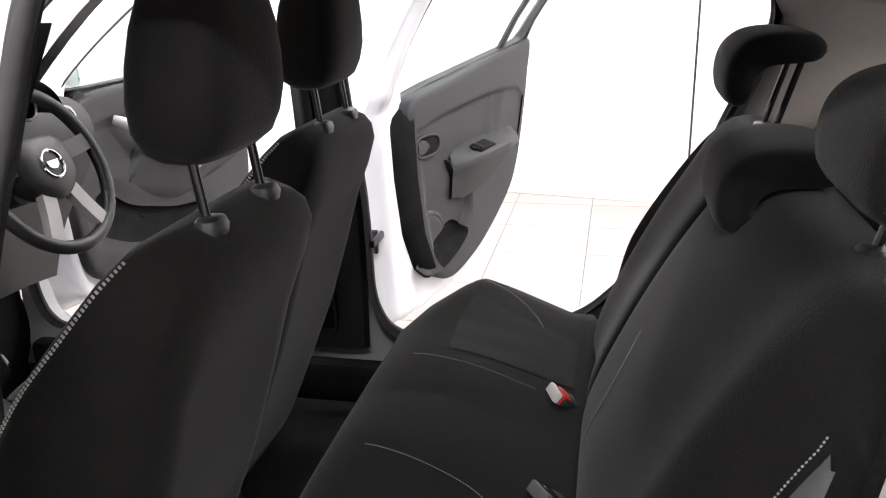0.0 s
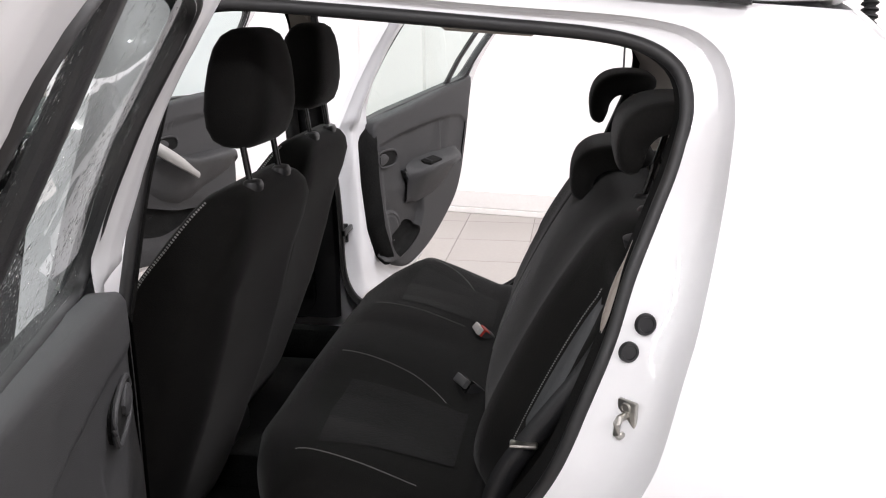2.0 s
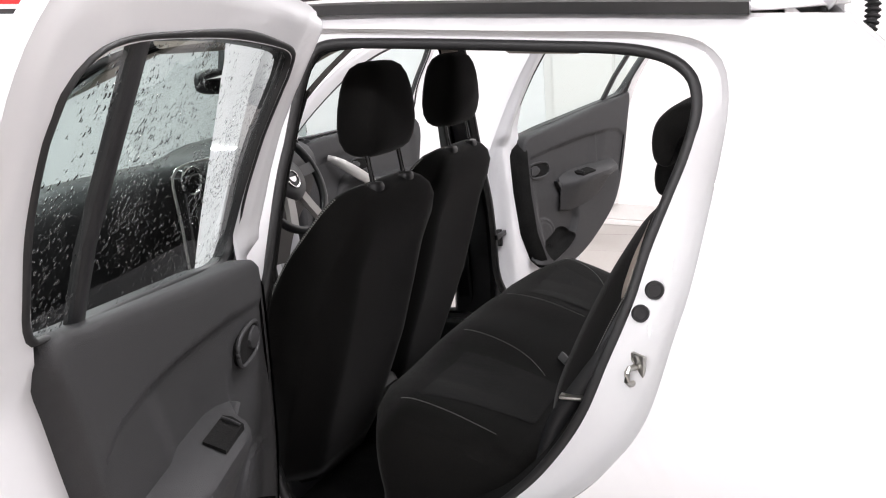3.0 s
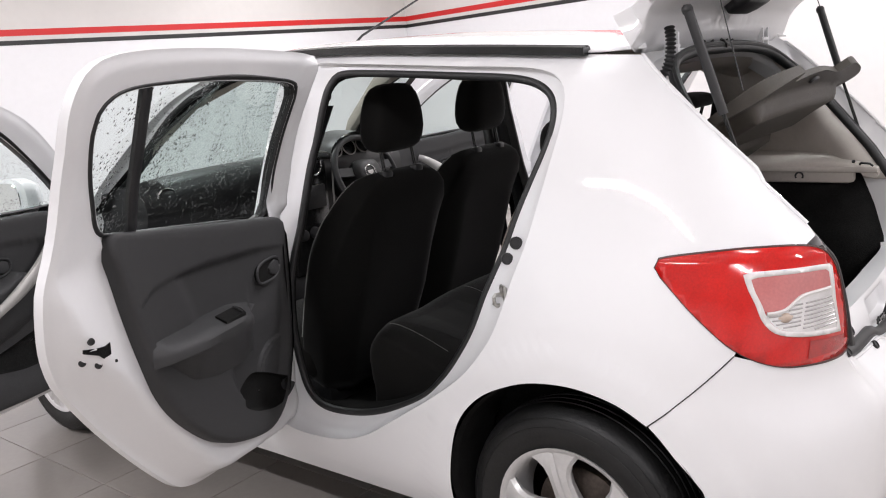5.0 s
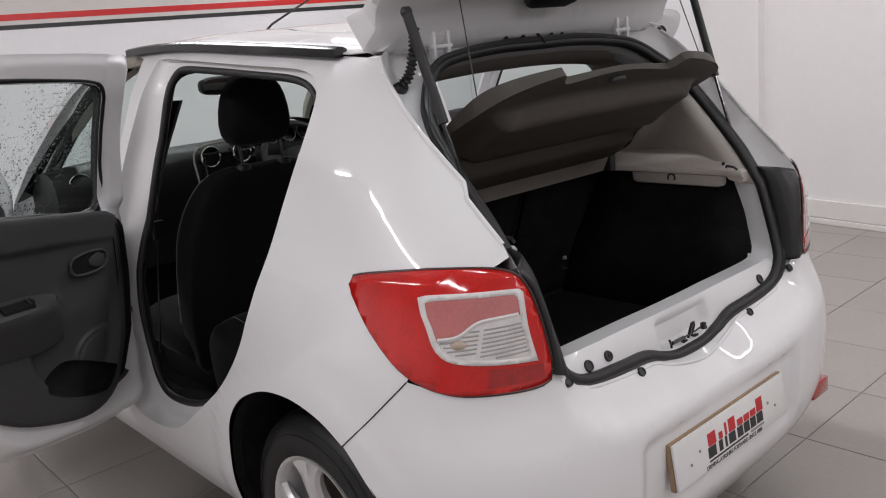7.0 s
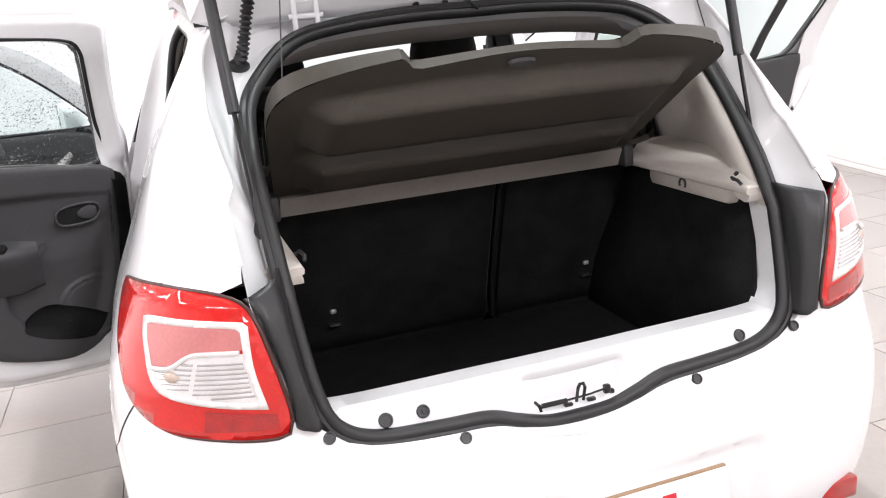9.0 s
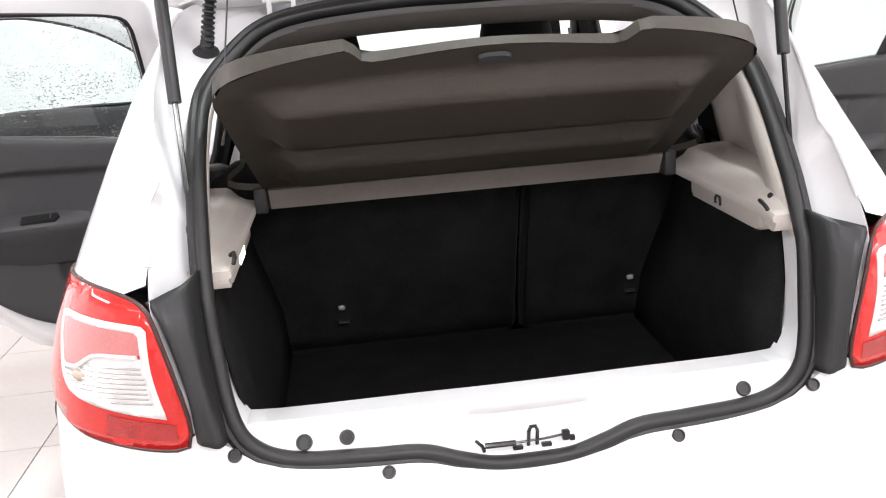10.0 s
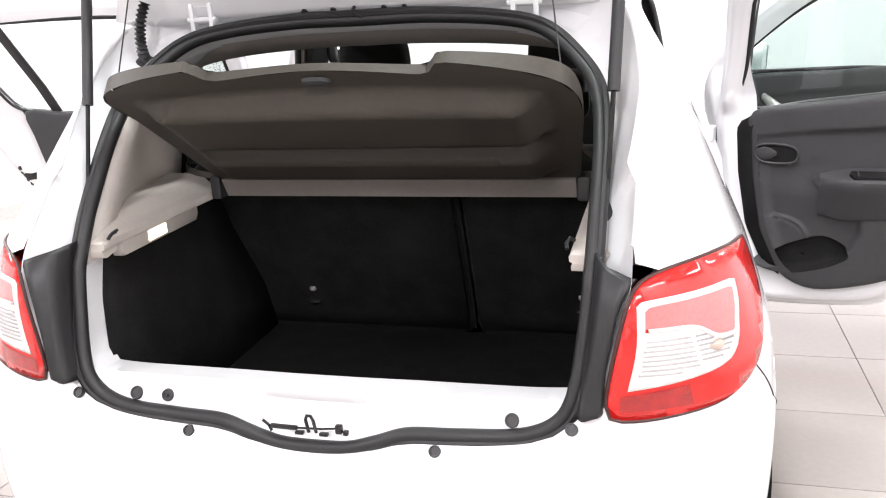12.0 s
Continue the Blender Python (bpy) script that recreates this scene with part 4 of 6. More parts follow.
def wheel(side, y):
    cx, cz, r = side * 0.80, 0.308, 0.308
    ax = Vector((side, 0, 0))
    ring_at = lambda off, rad, n=48: [Vector((cx + side * off, y + math.cos(2 * math.pi * k / n) * rad, cz + math.sin(2 * math.pi * k / n) * rad)) for k in range(n)]
    prof = [(-0.16, 0.20), (-0.165, 0.25), (-0.15, 0.295), (-0.12, r), (-0.045, r), (-0.018, 0.297), (-0.002, 0.275), (0.003, 0.25), (0.0, 0.22), (-0.008, 0.205), (-0.012, 0.198)]
    tyre = part("tyre", loft([ring_at(a, b) for a, b in prof], caps=False), TYRE, car, "black road tyre on an alloy rim")
    bm = bmesh.new()
    for k in (-0.105, -0.08, -0.055):
        tube(ring_at(k, r - 0.0005, 64), 0.003, True, 5, bm=bm)
    part("tread_groove", bm, RUBBER, tyre)
    for off, rad in ((0.0025, 0.262), (-0.006, 0.284), (-0.003, 0.218)):
        part("sidewall_ring", tube(ring_at(off, rad, 64), 0.0011, True, 5), TYRE, tyre)
    part("rim", loft([ring_at(a, b) for a, b in ((-0.012, 0.203), (-0.002, 0.206), (-0.004, 0.197), (-0.016, 0.186), (-0.05, 0.178), (-0.12, 0.176))], caps=False), SILVER, tyre, "silver five-spoke alloy rim")
    hub = lambda off, rad, a: Vector((cx + side * off, y + math.cos(a) * rad, cz + math.sin(a) * rad))
    for k in range(5):
        a = math.pi / 2 + 2 * math.pi * k / 5 - 0.22
        rows = []
        for rad, w, off, d in ((0.02, 0.036, -0.024, 0.034), (0.045, 0.036, -0.020, 0.032), (0.075, 0.033, -0.014, 0.03), (0.105, 0.031, -0.009, 0.028), (0.132, 0.034, -0.007, 0.026), (0.152, 0.044, -0.008, 0.024), (0.168, 0.062, -0.009, 0.022), (0.182, 0.086, -0.010, 0.02), (0.196, 0.112, -0.012, 0.02)):
            c = hub(off, rad, a)
            t = Vector((0, -math.sin(a), math.cos(a)))
            rows.append([c + t * w - ax * 0.012, c + t * (w * 0.78) - ax * 0.001, c + t * 0.010 + ax * 0.003, c - ax * 0.003, c - t * 0.010 + ax * 0.003, c - t * (w * 0.78) - ax * 0.001, c - t * w - ax * 0.012, c - t * w * 0.9 - ax * d, c + t * w * 0.9 - ax * d])
        part("spoke", loft(rows), SILVER, tyre)
        part("wheel_bolt", disc(hub(-0.02, 0.052, a + 0.63), 0.009, 0.008, ax, 8), DARKMETAL, tyre)
    part("hub_cap", loft([oval((cx + side * o, y, cz), q, q, 2, 24, (0, 1, 0), (0, 0, 1)) for o, q in ((-0.03, 0.034), (-0.012, 0.034), (-0.006, 0.029), (-0.004, 0.012))]), SILVER, tyre)
    part("brake_drum", loft([oval((cx + side * o, y, cz), q, q, 2, 32, (0, 1, 0), (0, 0, 1)) for o, q in ((-0.15, 0.12), (-0.075, 0.125), (-0.065, 0.11), (-0.06, 0.05))]), DARKMETAL, tyre)
    # liner of the wheel arch
    rows = []
    for off, k in ((0.012, 1.0), (-0.02, 0.985), (-0.03, 1.0), (-0.22, 1.02)):
        rows.append([Vector((side * (wide(0, 0.6) + off), y - 0.035 + math.cos(a) * 0.368 * k, 0.345 + math.sin(a) * 0.368 * k)) for a in np.linspace(radians(-22), radians(202), 40)])
    rows[0] = [Vector((side * (wide(0, p.z) - 0.004), p.y, p.z)) for p in rows[0]]
    rows[1] = [Vector((side * (wide(0, p.z) - 0.03), p.y, p.z)) for p in rows[1]]
    part("arch_liner", loft(rows, caps=False, closed=False), CARPET_AND_SHADE, car)
    part("arch_back", loft([oval((side * 0.60, y - 0.035, 0.36), 0.385, 0.385, 2, 32, (0, 1, 0), (0, 0, 1)), oval((side * 0.595, y - 0.035, 0.36), 0.38, 0.38, 2, 32, (0, 1, 0), (0, 0, 1))]), CARPET_AND_SHADE, car)


for sd in (-1, 1):
    wheel(sd, -0.005)
    wheel(sd, 2.585)

# underbody and sills
part("underbody", block((-0.70, -0.5, 0.20), (0.70, 3.1, 0.24), 0.01), CARPET_AND_SHADE, car)
for sd in (-1, 1):
    rows = [[flank(sd, y, z, o) for z, o in ((0.252, 0.0), (0.225, 0.03), (0.215, 0.12))] for y in np.linspace(0.335, 2.2, 20)]
    part("sill_underside", loft(rows, caps=False, closed=False), TRIM2, car)

part("firewall", block((-0.71, 2.10, 0.24), (0.71, 2.15, 1.0), 0.01), CARPET_AND_SHADE, car)

# front: wings, bonnet, bumper, lamps and screen
FENDER = [(2.205, 0.25), (2.205, 0.985), (2.5, 0.955), (2.8, 0.90), (3.0, 0.85), (3.08, 0.72), (3.0, 0.62), (2.93, 0.56), (2.90, 0.60), (2.80, 0.67), (2.66, 0.71), (2.52, 0.71), (2.38, 0.67), (2.28, 0.59), (2.23, 0.46), (2.22, 0.25)]
for sd in (-1, 1):
    part("front_wing", sheet(FENDER, [], lambda u, v: flank(sd, u, v), 0.06), PAINT, car)
    part("headlamp", sheet([(3.02, 0.84), (3.32, 0.80), (3.55, 0.72), (3.50, 0.62), (3.10, 0.66)], [], lambda u, v: flank(sd, u, v, -0.004), 0.05), HEADLAMP, car, "clear headlamp", thick=0.02)
    part("front_bumper", sheet([(2.95, 0.25), (2.97, 0.52), (3.02, 0.61), (3.10, 0.645), (3.50, 0.61), (3.9, 0.60), (4.26, 0.60), (4.26, 0.25)], [], lambda u, v: flank(sd, u, v), 0.06), PAINT, car)
part("grille", block((-0.42, 3.375, 0.56), (0.42, 3.40, 0.72), 0.02), BLACK, car)
part("bonnet", sheet([(-0.74, 2.12), (-0.40, 2.2), (0.0, 2.22), (0.40, 2.2), (0.74, 2.12), (0.74, 2.6), (0.70, 3.0), (0.60, 3.22), (0.3, 3.33), (-0.3, 3.33), (-0.60, 3.22), (-0.70, 3.0), (-0.74, 2.6)], [], lambda x, y: Vector((x, y, 1.04 - 0.10 * (y - 2.1) - 0.13 * max(y - 2.6, 0) ** 2 * 1.6 - 0.09 * abs(x / 0.74) ** 3)), 0.07), PAINT, car, thick=0.004)
scr = lambda u, v: Vector((u * (0.53 + 0.24 * v), 1.42 - 0.06 * u * u + 0.75 * v - 0.05 * v * (1 - v), 1.548 - 0.52 * v - 0.045 * u * u + 0.05 * math.sin(math.pi * v)))
part("windscreen", sheet([(-1, 0.02), (1, 0.02), (1, 1), (-1, 1)], [], scr, 0.12), GLASS, car)
part("screen_band", sheet([(-1.02, -0.01), (1.02, -0.01), (1.02, 1.02), (-1.02, 1.02)], [[(-0.96, 0.04), (0.96, 0.04), (0.96, 0.93), (-0.96, 0.93)]], lambda u, v: scr(u, v) + Vector((0, -0.004, -0.003)), 0.12), GLOSSBLACK, car)

# ---- doors: made shut, then swung about their hinges ----
INNER_X = 0.667


def leaf(side, y, z, off=0.0):
    """The outer face of a shut door: as the flank, but straight on up past the roof's edge."""
    x = wide(0, z) if z < 1.4 else 0.588 - 0.62 * (z - 1.4)
    return Vector((side * (x - off), y, z))


def door(name, side, hinge, angle, outline, window, trim, core, panes, wetness, label, ridged=False):
    h = Vector((side * hinge[0], hinge[1], 0))
    loop = spline([(a, b, 0) for a, b in outline], 110, True)
    cen = sum(loop, Vector()) / len(loop)
    loop = [q + (cen - q).normalized() * 0.007 for q in loop]
    win = spline([(a, b, 0) for a, b in window], 64, True)
    xy = lambda pts: [(q.x, q.y) for q in pts]
    edge_pts = np.array([[q.x, q.y] for q in spline(loop, 900, True)])

    def depth(y, z):
        d = float(np.sqrt(((edge_pts - (y, z)) ** 2).sum(1).min()))
        belt = step(1.22, 1.16, z)
        dep = 0.022 + (0.008 + 0.020 * belt) * step(0.0, 0.03, d) + 0.105 * belt * step(0.012, 0.075, d)
        room = abs(leaf(1, y, z).x) - INNER_X - 0.042
        # the pressed frame rises between the window and the hinge
        past = y - np.interp(z, (1.09, 1.22, 1.37, 1.42), (0.93, 0.912, 0.884, 0.86)) - 0.012
        ridge = (0.020 * step(0.0, 0.018, past) + 0.016 * step(0.015, 0.06, past)) * step(0.0, 0.022, d) * (1 - 0.5 * step(1.12, 1.42, z)) * step(1.05, 1.10, z) if ridged else 0.0
        return min(dep, max(room, 0.03)) + ridge

    put = lambda y, z, off: leaf(side, y, z, off) - h
    root = part(name, sheet(xy(loop), [xy(win)], lambda u, v: put(u, v, 0.0), 0.05), PAINT, car, label)
    root.matrix_basis = Matrix.Translation(h) @ Matrix.Rotation(radians(angle * side), 4, "Z")
    # pressed inner shell: rings from the door's edge in to the window and the trim
    cl = [(q.x, q.y) for q in spline([(a, b, 0) for a, b in core], 700, True)]
    clp = np.array(cl)
    rim = spline(loop, 220, True)
    near = np.array([clp[int(((clp - (q.x, q.y)) ** 2).sum(1).argmin())] for q in rim])
    for _ in range(6):
        near = (np.roll(near, 1, 0) + 2 * near + np.roll(near, -1, 0)) / 4
    rings = []
    for f in (0.0, 0.06, 0.13, 0.21, 0.3, 0.4, 0.5, 0.6, 0.7, 0.8, 0.9, 1.0):
        rings.append([put(q.x + (c[0] - q.x) * f, q.y + (c[1] - q.y) * f, depth(q.x + (c[0] - q.x) * f, q.y + (c[1] - q.y) * f)) for q, c in zip(rim, near)])
    part("inner_shell", loft(rings, caps=False), JAMB, root, smooth="all")
    part("door_edge", loft([[put(q.x, q.y, o) for q in loop] for o in (0.0, 0.004, 0.016, 0.022)], caps=False), JAMB, root)
    part("window_reveal", loft([[put(q.x, q.y, o) for q in win] for o in (0.0, 0.009, 0.018)], caps=False), BLACK, root)
    wc = sum(win, Vector()) / len(win)
    rows = [[put(q.x + (q.x - wc.x) * g / (q - wc).length, q.y + (q.y - wc.y) * g / (q - wc).length, o) for q in spline(win, 120, True)] for g, o in ((0.0, 0.018), (0.0, 0.0285), (0.003, 0.0325), (0.008, 0.0345), (0.012, 0.033), (0.014, 0.028))]
    part("window_seal", loft(rows, caps=False), RUBBER, root, smooth="all")
    for pane in panes:
        part("window_pane", sheet(pane, [], lambda u, v: put(u, v, 0.020), 0.08), WETGLASS if wetness else GLASS, root, "side window wet with rain drops" if wetness else "")
    # moulded trim: a slab that stands off the shell, its edge turned back
    tl = spline([(a, b, 0) for a, b in trim], 80, True)
    tc = sum(tl, Vector()) / len(tl)
    flat = lambda q, x: Vector((side * x, q.x, q.y)) - h
    rows = [[put(q.x, q.y, depth(q.x, q.y) - 0.006) for q in tl], [flat(q, INNER_X + 0.015) for q in tl], [flat(q + (tc - q).normalized() * 0.003, INNER_X + 0.009) for q in tl], [flat(q + (tc - q).normalized() * 0.009, INNER_X + 0.005) for q in tl], [flat(q + (tc - q).normalized() * 0.018, INNER_X + 0.0035) for q in tl], [flat(q + (tc - q).normalized() * 0.032, INNER_X + 0.003) for q in tl]]
    part("trim_edge", loft(rows, caps=False), TRIM, root, smooth="all")
    inner = [q + (tc - q).normalized() * 0.032 for q in tl]
    return root, h, inner, flat, depth


def pad(side, h, loop, x0, x1, inset=0.012, n=48):
    """A raised, rounded field on a trim panel."""
    lp = spline([(a, b, 0) for a, b in loop], n, True)
    c = sum(lp, Vector()) / n
    rows = []
    for f, k in ((0, 0), (0.6, 0.1), (0.9, 0.45), (1, 1)):
        rows.append([Vector((side * (x0 + (x1 - x0) * f), q.x, q.y)) + (Vector((side * (x0 + (x1 - x0) * f), c.x, c.y)) - Vector((side * (x0 + (x1 - x0) * f), q.x, q.y))).normalized() * inset * k - h for q in lp])
    return loft(rows)


def pull(root, side, h, y, z):
    """Door opener: an oval frame, a lever, and a black disc for the hollow's shade."""
    a = spline([(y - 0.066, z - 0.004, 0), (y - 0.050, z + 0.022, 0), (y + 0.01, z + 0.030, 0), (y + 0.058, z + 0.022, 0), (y + 0.064, z - 0.004, 0), (y + 0.036, z - 0.028, 0), (y - 0.046, z - 0.028, 0)], 40, True)
    part("opener_frame", tube([Vector((side * (INNER_X + 0.005), q.x, q.y)) - h for q in a], 0.0042, True, 8), TRIM, root)
    part("opener_hollow", loft([[Vector((side * (INNER_X + 0.006 + d), q.x, q.y)) - h + Vector((0, (y - q.x) * k, (z - q.y) * k)) for q in a] for d, k in ((0, 0), (0.004, 0.02), (0.024, 0.12))], caps=True), CARPET_AND_SHADE, root)
    part("opener_lever", loft([oval(Vector((side * (INNER_X + 0.004), y + t, z)) - h, 0.004, w, 3, 12, (1, 0, 0), (0, 0, 1)) for t, w in ((-0.002, 0.006), (0.012, 0.016), (0.036, 0.022), (0.054, 0.014))]), TRIM, root)


DOOR_R = [(0.955, 1.485), (0.938, 1.507), (0.91, 1.513), (0.80, 1.523), (0.5, 1.533), (0.26, 1.533), (0.10, 1.525), (0.03, 1.508), (0.002, 1.475), (0.0, 1.42), (0.024, 1.34), (0.048, 1.22), (0.050, 1.15), (0.045, 1.08), (0.07, 0.98), (0.11, 0.89), (0.156, 0.82), (0.30, 0.63), (0.44, 0.47), (0.50, 0.425), (0.60, 0.40), (0.85, 0.378), (0.99, 0.395), (1.035, 0.50), (1.045, 0.8), (1.038, 1.0), (1.018, 1.12), (0.99, 1.28), (0.966, 1.42)]
WIN_R = [(0.93, 1.076), (0.72, 1.10), (0.45, 1.137), (0.22, 1.17), (0.175, 1.188), (0.145, 1.24), (0.11, 1.31), (0.085, 1.37), (0.08, 1.41), (0.10, 1.438), (0.155, 1.454), (0.27, 1.459), (0.48, 1.459), (0.72, 1.449), (0.82, 1.440), (0.862, 1.424), (0.880, 1.385), (0.912, 1.22)]
TRIM_R = [(0.199, 1.166), (0.215, 1.07), (0.237, 0.965), (0.267, 0.856), (0.302, 0.76), (0.364, 0.675), (0.475, 0.578), (0.60, 0.522), (0.745, 0.495), (0.85, 0.55), (0.915, 0.69), (0.945, 0.86), (0.956, 1.0), (0.957, 1.035), (0.951, 1.052), (0.93, 1.064), (0.90, 1.072), (0.69, 1.10), (0.485, 1.130), (0.294, 1.158)]

CORE_R = WIN_R[4:] + [(0.932, 1.06), (0.938, 1.0), (0.925, 0.86), (0.895, 0.69), (0.835, 0.57), (0.745, 0.515), (0.60, 0.542), (0.475, 0.60), (0.385, 0.69), (0.322, 0.77), (0.287, 0.86), (0.257, 0.965), (0.235, 1.07), (0.205, 1.16)]


def rear_door(side, hinge, angle, wetness):
    pane1 = [(0.936, 1.07), (0.30, 1.155), (0.21, 1.46), (0.48, 1.465), (0.72, 1.455), (0.825, 1.446), (0.868, 1.43), (0.886, 1.385), (0.918, 1.22)]
    pane2 = [(0.295, 1.155), (0.22, 1.165), (0.168, 1.185), (0.104, 1.31), (0.074, 1.41), (0.095, 1.444), (0.155, 1.46), (0.205, 1.462)]
    back = 0.045 if side > 0 else 0.0
    trim_r = [(a - back * (1.7 if a < 0.4 else 1.0), b + 0.11 * back) for a, b in TRIM_R]
    core_r = WIN_R[4:] + [(a - back * (1.7 if a < 0.4 else 1.0), b) for a, b in CORE_R[len(WIN_R) - 4:]]
    root, h, inner, flat, depth = door("rear_door", side, hinge, angle, DOOR_R, WIN_R, trim_r, core_r, (pane1, pane2), wetness, "open white rear door with dark grey trim", True)
    # trim face: a swept upper field pressed in, and an open scoop low at the hinge side
    shift_y = lambda u: u + back * (1.5 if u < 0.4 else 0.3)
    scoop = [(q.x, q.y) for q in spline([(a + 0.3 * (0.045 - back), b, 0) for a, b in ((0.872, 0.572), (0.848, 0.600), (0.795, 0.630), (0.735, 0.658), (0.671, 0.676), (0.615, 0.655), (0.590, 0.620), (0.625, 0.592), (0.668, 0.572), (0.746, 0.550), (0.82, 0.550))], 60, True)]
    sc = np.array(scoop)

    rim_pts = np.array([[q.x, q.y] for q in spline(inner, 700, True)])

    def sunk(u, v):
        """How far the trim lies back: swept upper field, deep scoop above the bin, loudspeaker cover in it."""
        w, w2 = shift_y(u), u + 0.3 * back
        line = lerp(w, (0.22, 0.25, 0.30, 0.38, 0.51, 0.75, 0.94), (0.90, 0.995, 1.026, 1.034, 1.030, 1.010, 0.985))
        field = 0.006 * step(0.225, 0.26, w) + 0.010 * step(0.40, 0.465, w + 0.4 * (v - 0.97))
        hollow = field * step(line + 0.002, line - 0.014, v) * (1 - 0.7 * step(0.66, 0.90, w)) * step(0.80, 0.90, v)
        side_of = lerp(v, (0.55, 0.589, 0.624, 0.692, 0.743, 0.795, 0.834, 0.864), (0.80, 0.70, 0.612, 0.578, 0.576, 0.63, 0.682, 0.71))
        lip_z = lerp(w2, (0.56, 0.615, 0.709, 0.834, 0.895, 0.94), (0.66, 0.624, 0.589, 0.560, 0.573, 0.60))
        near = float(np.sqrt(((rim_pts - (u, v)) ** 2).sum(1).min()))
        deep = lerp(v, (0.56, 0.64, 0.72, 0.80, 0.88, 0.93), (0.027, 0.026, 0.020, 0.010, 0.003, 0.0))
        scooped = deep * step(side_of - 0.004, side_of + 0.016, w2) * step(lip_z + 0.002, lip_z + 0.014, v) * step(0.0, 0.035, near)
        e = math.hypot((w2 - 0.825) / 0.102, (v - 0.655) / 0.080)
        cover = 0.008 * step(1.04, 0.94, e) - 0.003 * math.exp(-((e - 0.86) / 0.05) ** 2)
        return hollow + scooped - cover * step(0.0, 0.03, near) * step(0.58, 0.62, v)

    pressed = lambda u, v: Vector((side * (INNER_X + 0.003 + sunk(u, v)), u, v)) - h
    part("trim_panel", sheet([(q.x, q.y) for q in inner], [scoop], pressed, 0.0085), TRIM, root, "dark grey moulded door trim", smooth="all")
    sy, sz = float(sc[:, 0].mean()), float(sc[:, 1].mean())
    # dish in black rather than trim grey: the pocket's shade put into colour
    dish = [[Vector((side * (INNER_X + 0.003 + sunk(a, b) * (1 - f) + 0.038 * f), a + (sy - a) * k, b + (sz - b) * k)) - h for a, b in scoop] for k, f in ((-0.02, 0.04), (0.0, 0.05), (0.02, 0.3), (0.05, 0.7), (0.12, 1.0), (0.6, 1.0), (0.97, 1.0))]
    part("door_pocket", loft(dish, caps=False), CARPET_AND_SHADE, root, "open pocket coloured black for its shade", smooth="all")
    rows = [[leaf(side, y + dy, z, o) - h for dy, o in ((-0.016, 0.012), (-0.016, 0.022), (-0.010, 0.026), (0.010, 0.026), (0.016, 0.022), (0.016, 0.012))] for y, z in ((0.307, 1.135), (0.275, 1.25), (0.205, 1.462))]
    part("divider_bar", loft(rows), BLACK, root)
    # armrest: a ledge that tapers down into the panel
    rows = []
    for y in np.linspace(0.268, 0.69, 22):
        zt = lerp(y, (0.268, 0.30, 0.45, 0.60, 0.69), (0.872, 0.880, 0.878, 0.872, 0.850))
        zb = lerp(y, (0.268, 0.295, 0.335, 0.40, 0.50, 0.62, 0.69), (0.864, 0.862, 0.83, 0.775, 0.748, 0.738, 0.755))
        pr = lerp(y, (0.268, 0.28, 0.315, 0.40, 0.56, 0.61, 0.65, 0.69), (0.0, 0.022, 0.042, 0.058, 0.057, 0.050, 0.034, 0.006))
        rows.append([Vector((side * (INNER_X + 0.006 - p * pr * 1.1), y, z)) - h for z, p in ((zt + 0.030, -0.35), (zt + 0.024, 0.05), (zt + 0.014, 0.45), (zt + 0.003, 0.9), (zt - 0.004, 0.99), (zt - 0.022, 0.99), (zt * 0.6 + zb * 0.4, 0.7), (zt * 0.25 + zb * 0.75, 0.38), (zb, 0.1), (zb - 0.006, -0.2), (zb - 0.010, -0.6))])
    part("armrest", loft(rows, caps=False, closed=False), TRIM, root)
    # capped black pad on the ledge, its colour standing for the cup's shade
    part("pull_cup", loft([[Vector((side * (INNER_X + 0.006 - p), y, z - d)) - h for p, y, z in ((0.016, 0.505, 0.898), (0.052, 0.497, 0.886), (0.052, 0.588, 0.884), (0.030, 0.604, 0.890), (0.016, 0.600, 0.895))] for d in (-0.0015, 0.012)]), CARPET_AND_SHADE, root, "pull cup drawn as a black pad for its shade")
    part("pull_tab", tube([Vector((side * (INNER_X + 0.006 - p), y, z)) - h for p, y, z in ((0.020, 0.585, 0.9), (0.036, 0.580, 0.896), (0.05, 0.577, 0.889))], 0.0022, seg=6), TRIM, root)
    # thin ridge added for the highlight along the scoop's edge
    part("grip_blade", pad(side, h, [(0.634, 0.792), (0.658, 0.825), (0.686, 0.858), (0.712, 0.872), (0.70, 0.848), (0.672, 0.815), (0.648, 0.787)], INNER_X + 0.02, INNER_X - 0.004, 0.005, 30), TRIM, root)
    pull(root, side, h, 0.822, 0.935)
    # dark strip down the hinge side of the trim
    rows = []
    for z in np.linspace(0.53, 1.05, 26):
        ye = lerp(z, (0.55, 0.69, 0.86, 1.0, 1.045), (0.85, 0.915, 0.945, 0.955, 0.947)) - back
        k = math.sqrt(max(step(0.525, 0.58, z) * step(1.055, 1.015, z), 0.02))
        rows.append([Vector((side * (0.70 + (x - 0.70) * k), ye - 0.012 + dy * k, z)) - h for x, dy in ((0.765, 0.066), (0.73, 0.062), (0.70, 0.052), (0.678, 0.026), (0.666, 0.0))])
    part("edge_strip", loft(rows, caps=False, closed=False), CARPET_AND_SHADE, root)
    # lock slot and plugs on the rear edge of the shell
    lock = [(0.127, 0.947), (0.149, 0.944), (0.170, 0.941), (0.187, 0.944), (0.184, 0.919), (0.160, 0.917), (0.148, 0.928), (0.131, 0.937)]
    fz = lambda y, z: abs(leaf(1, y, z).x) - depth(y, z)
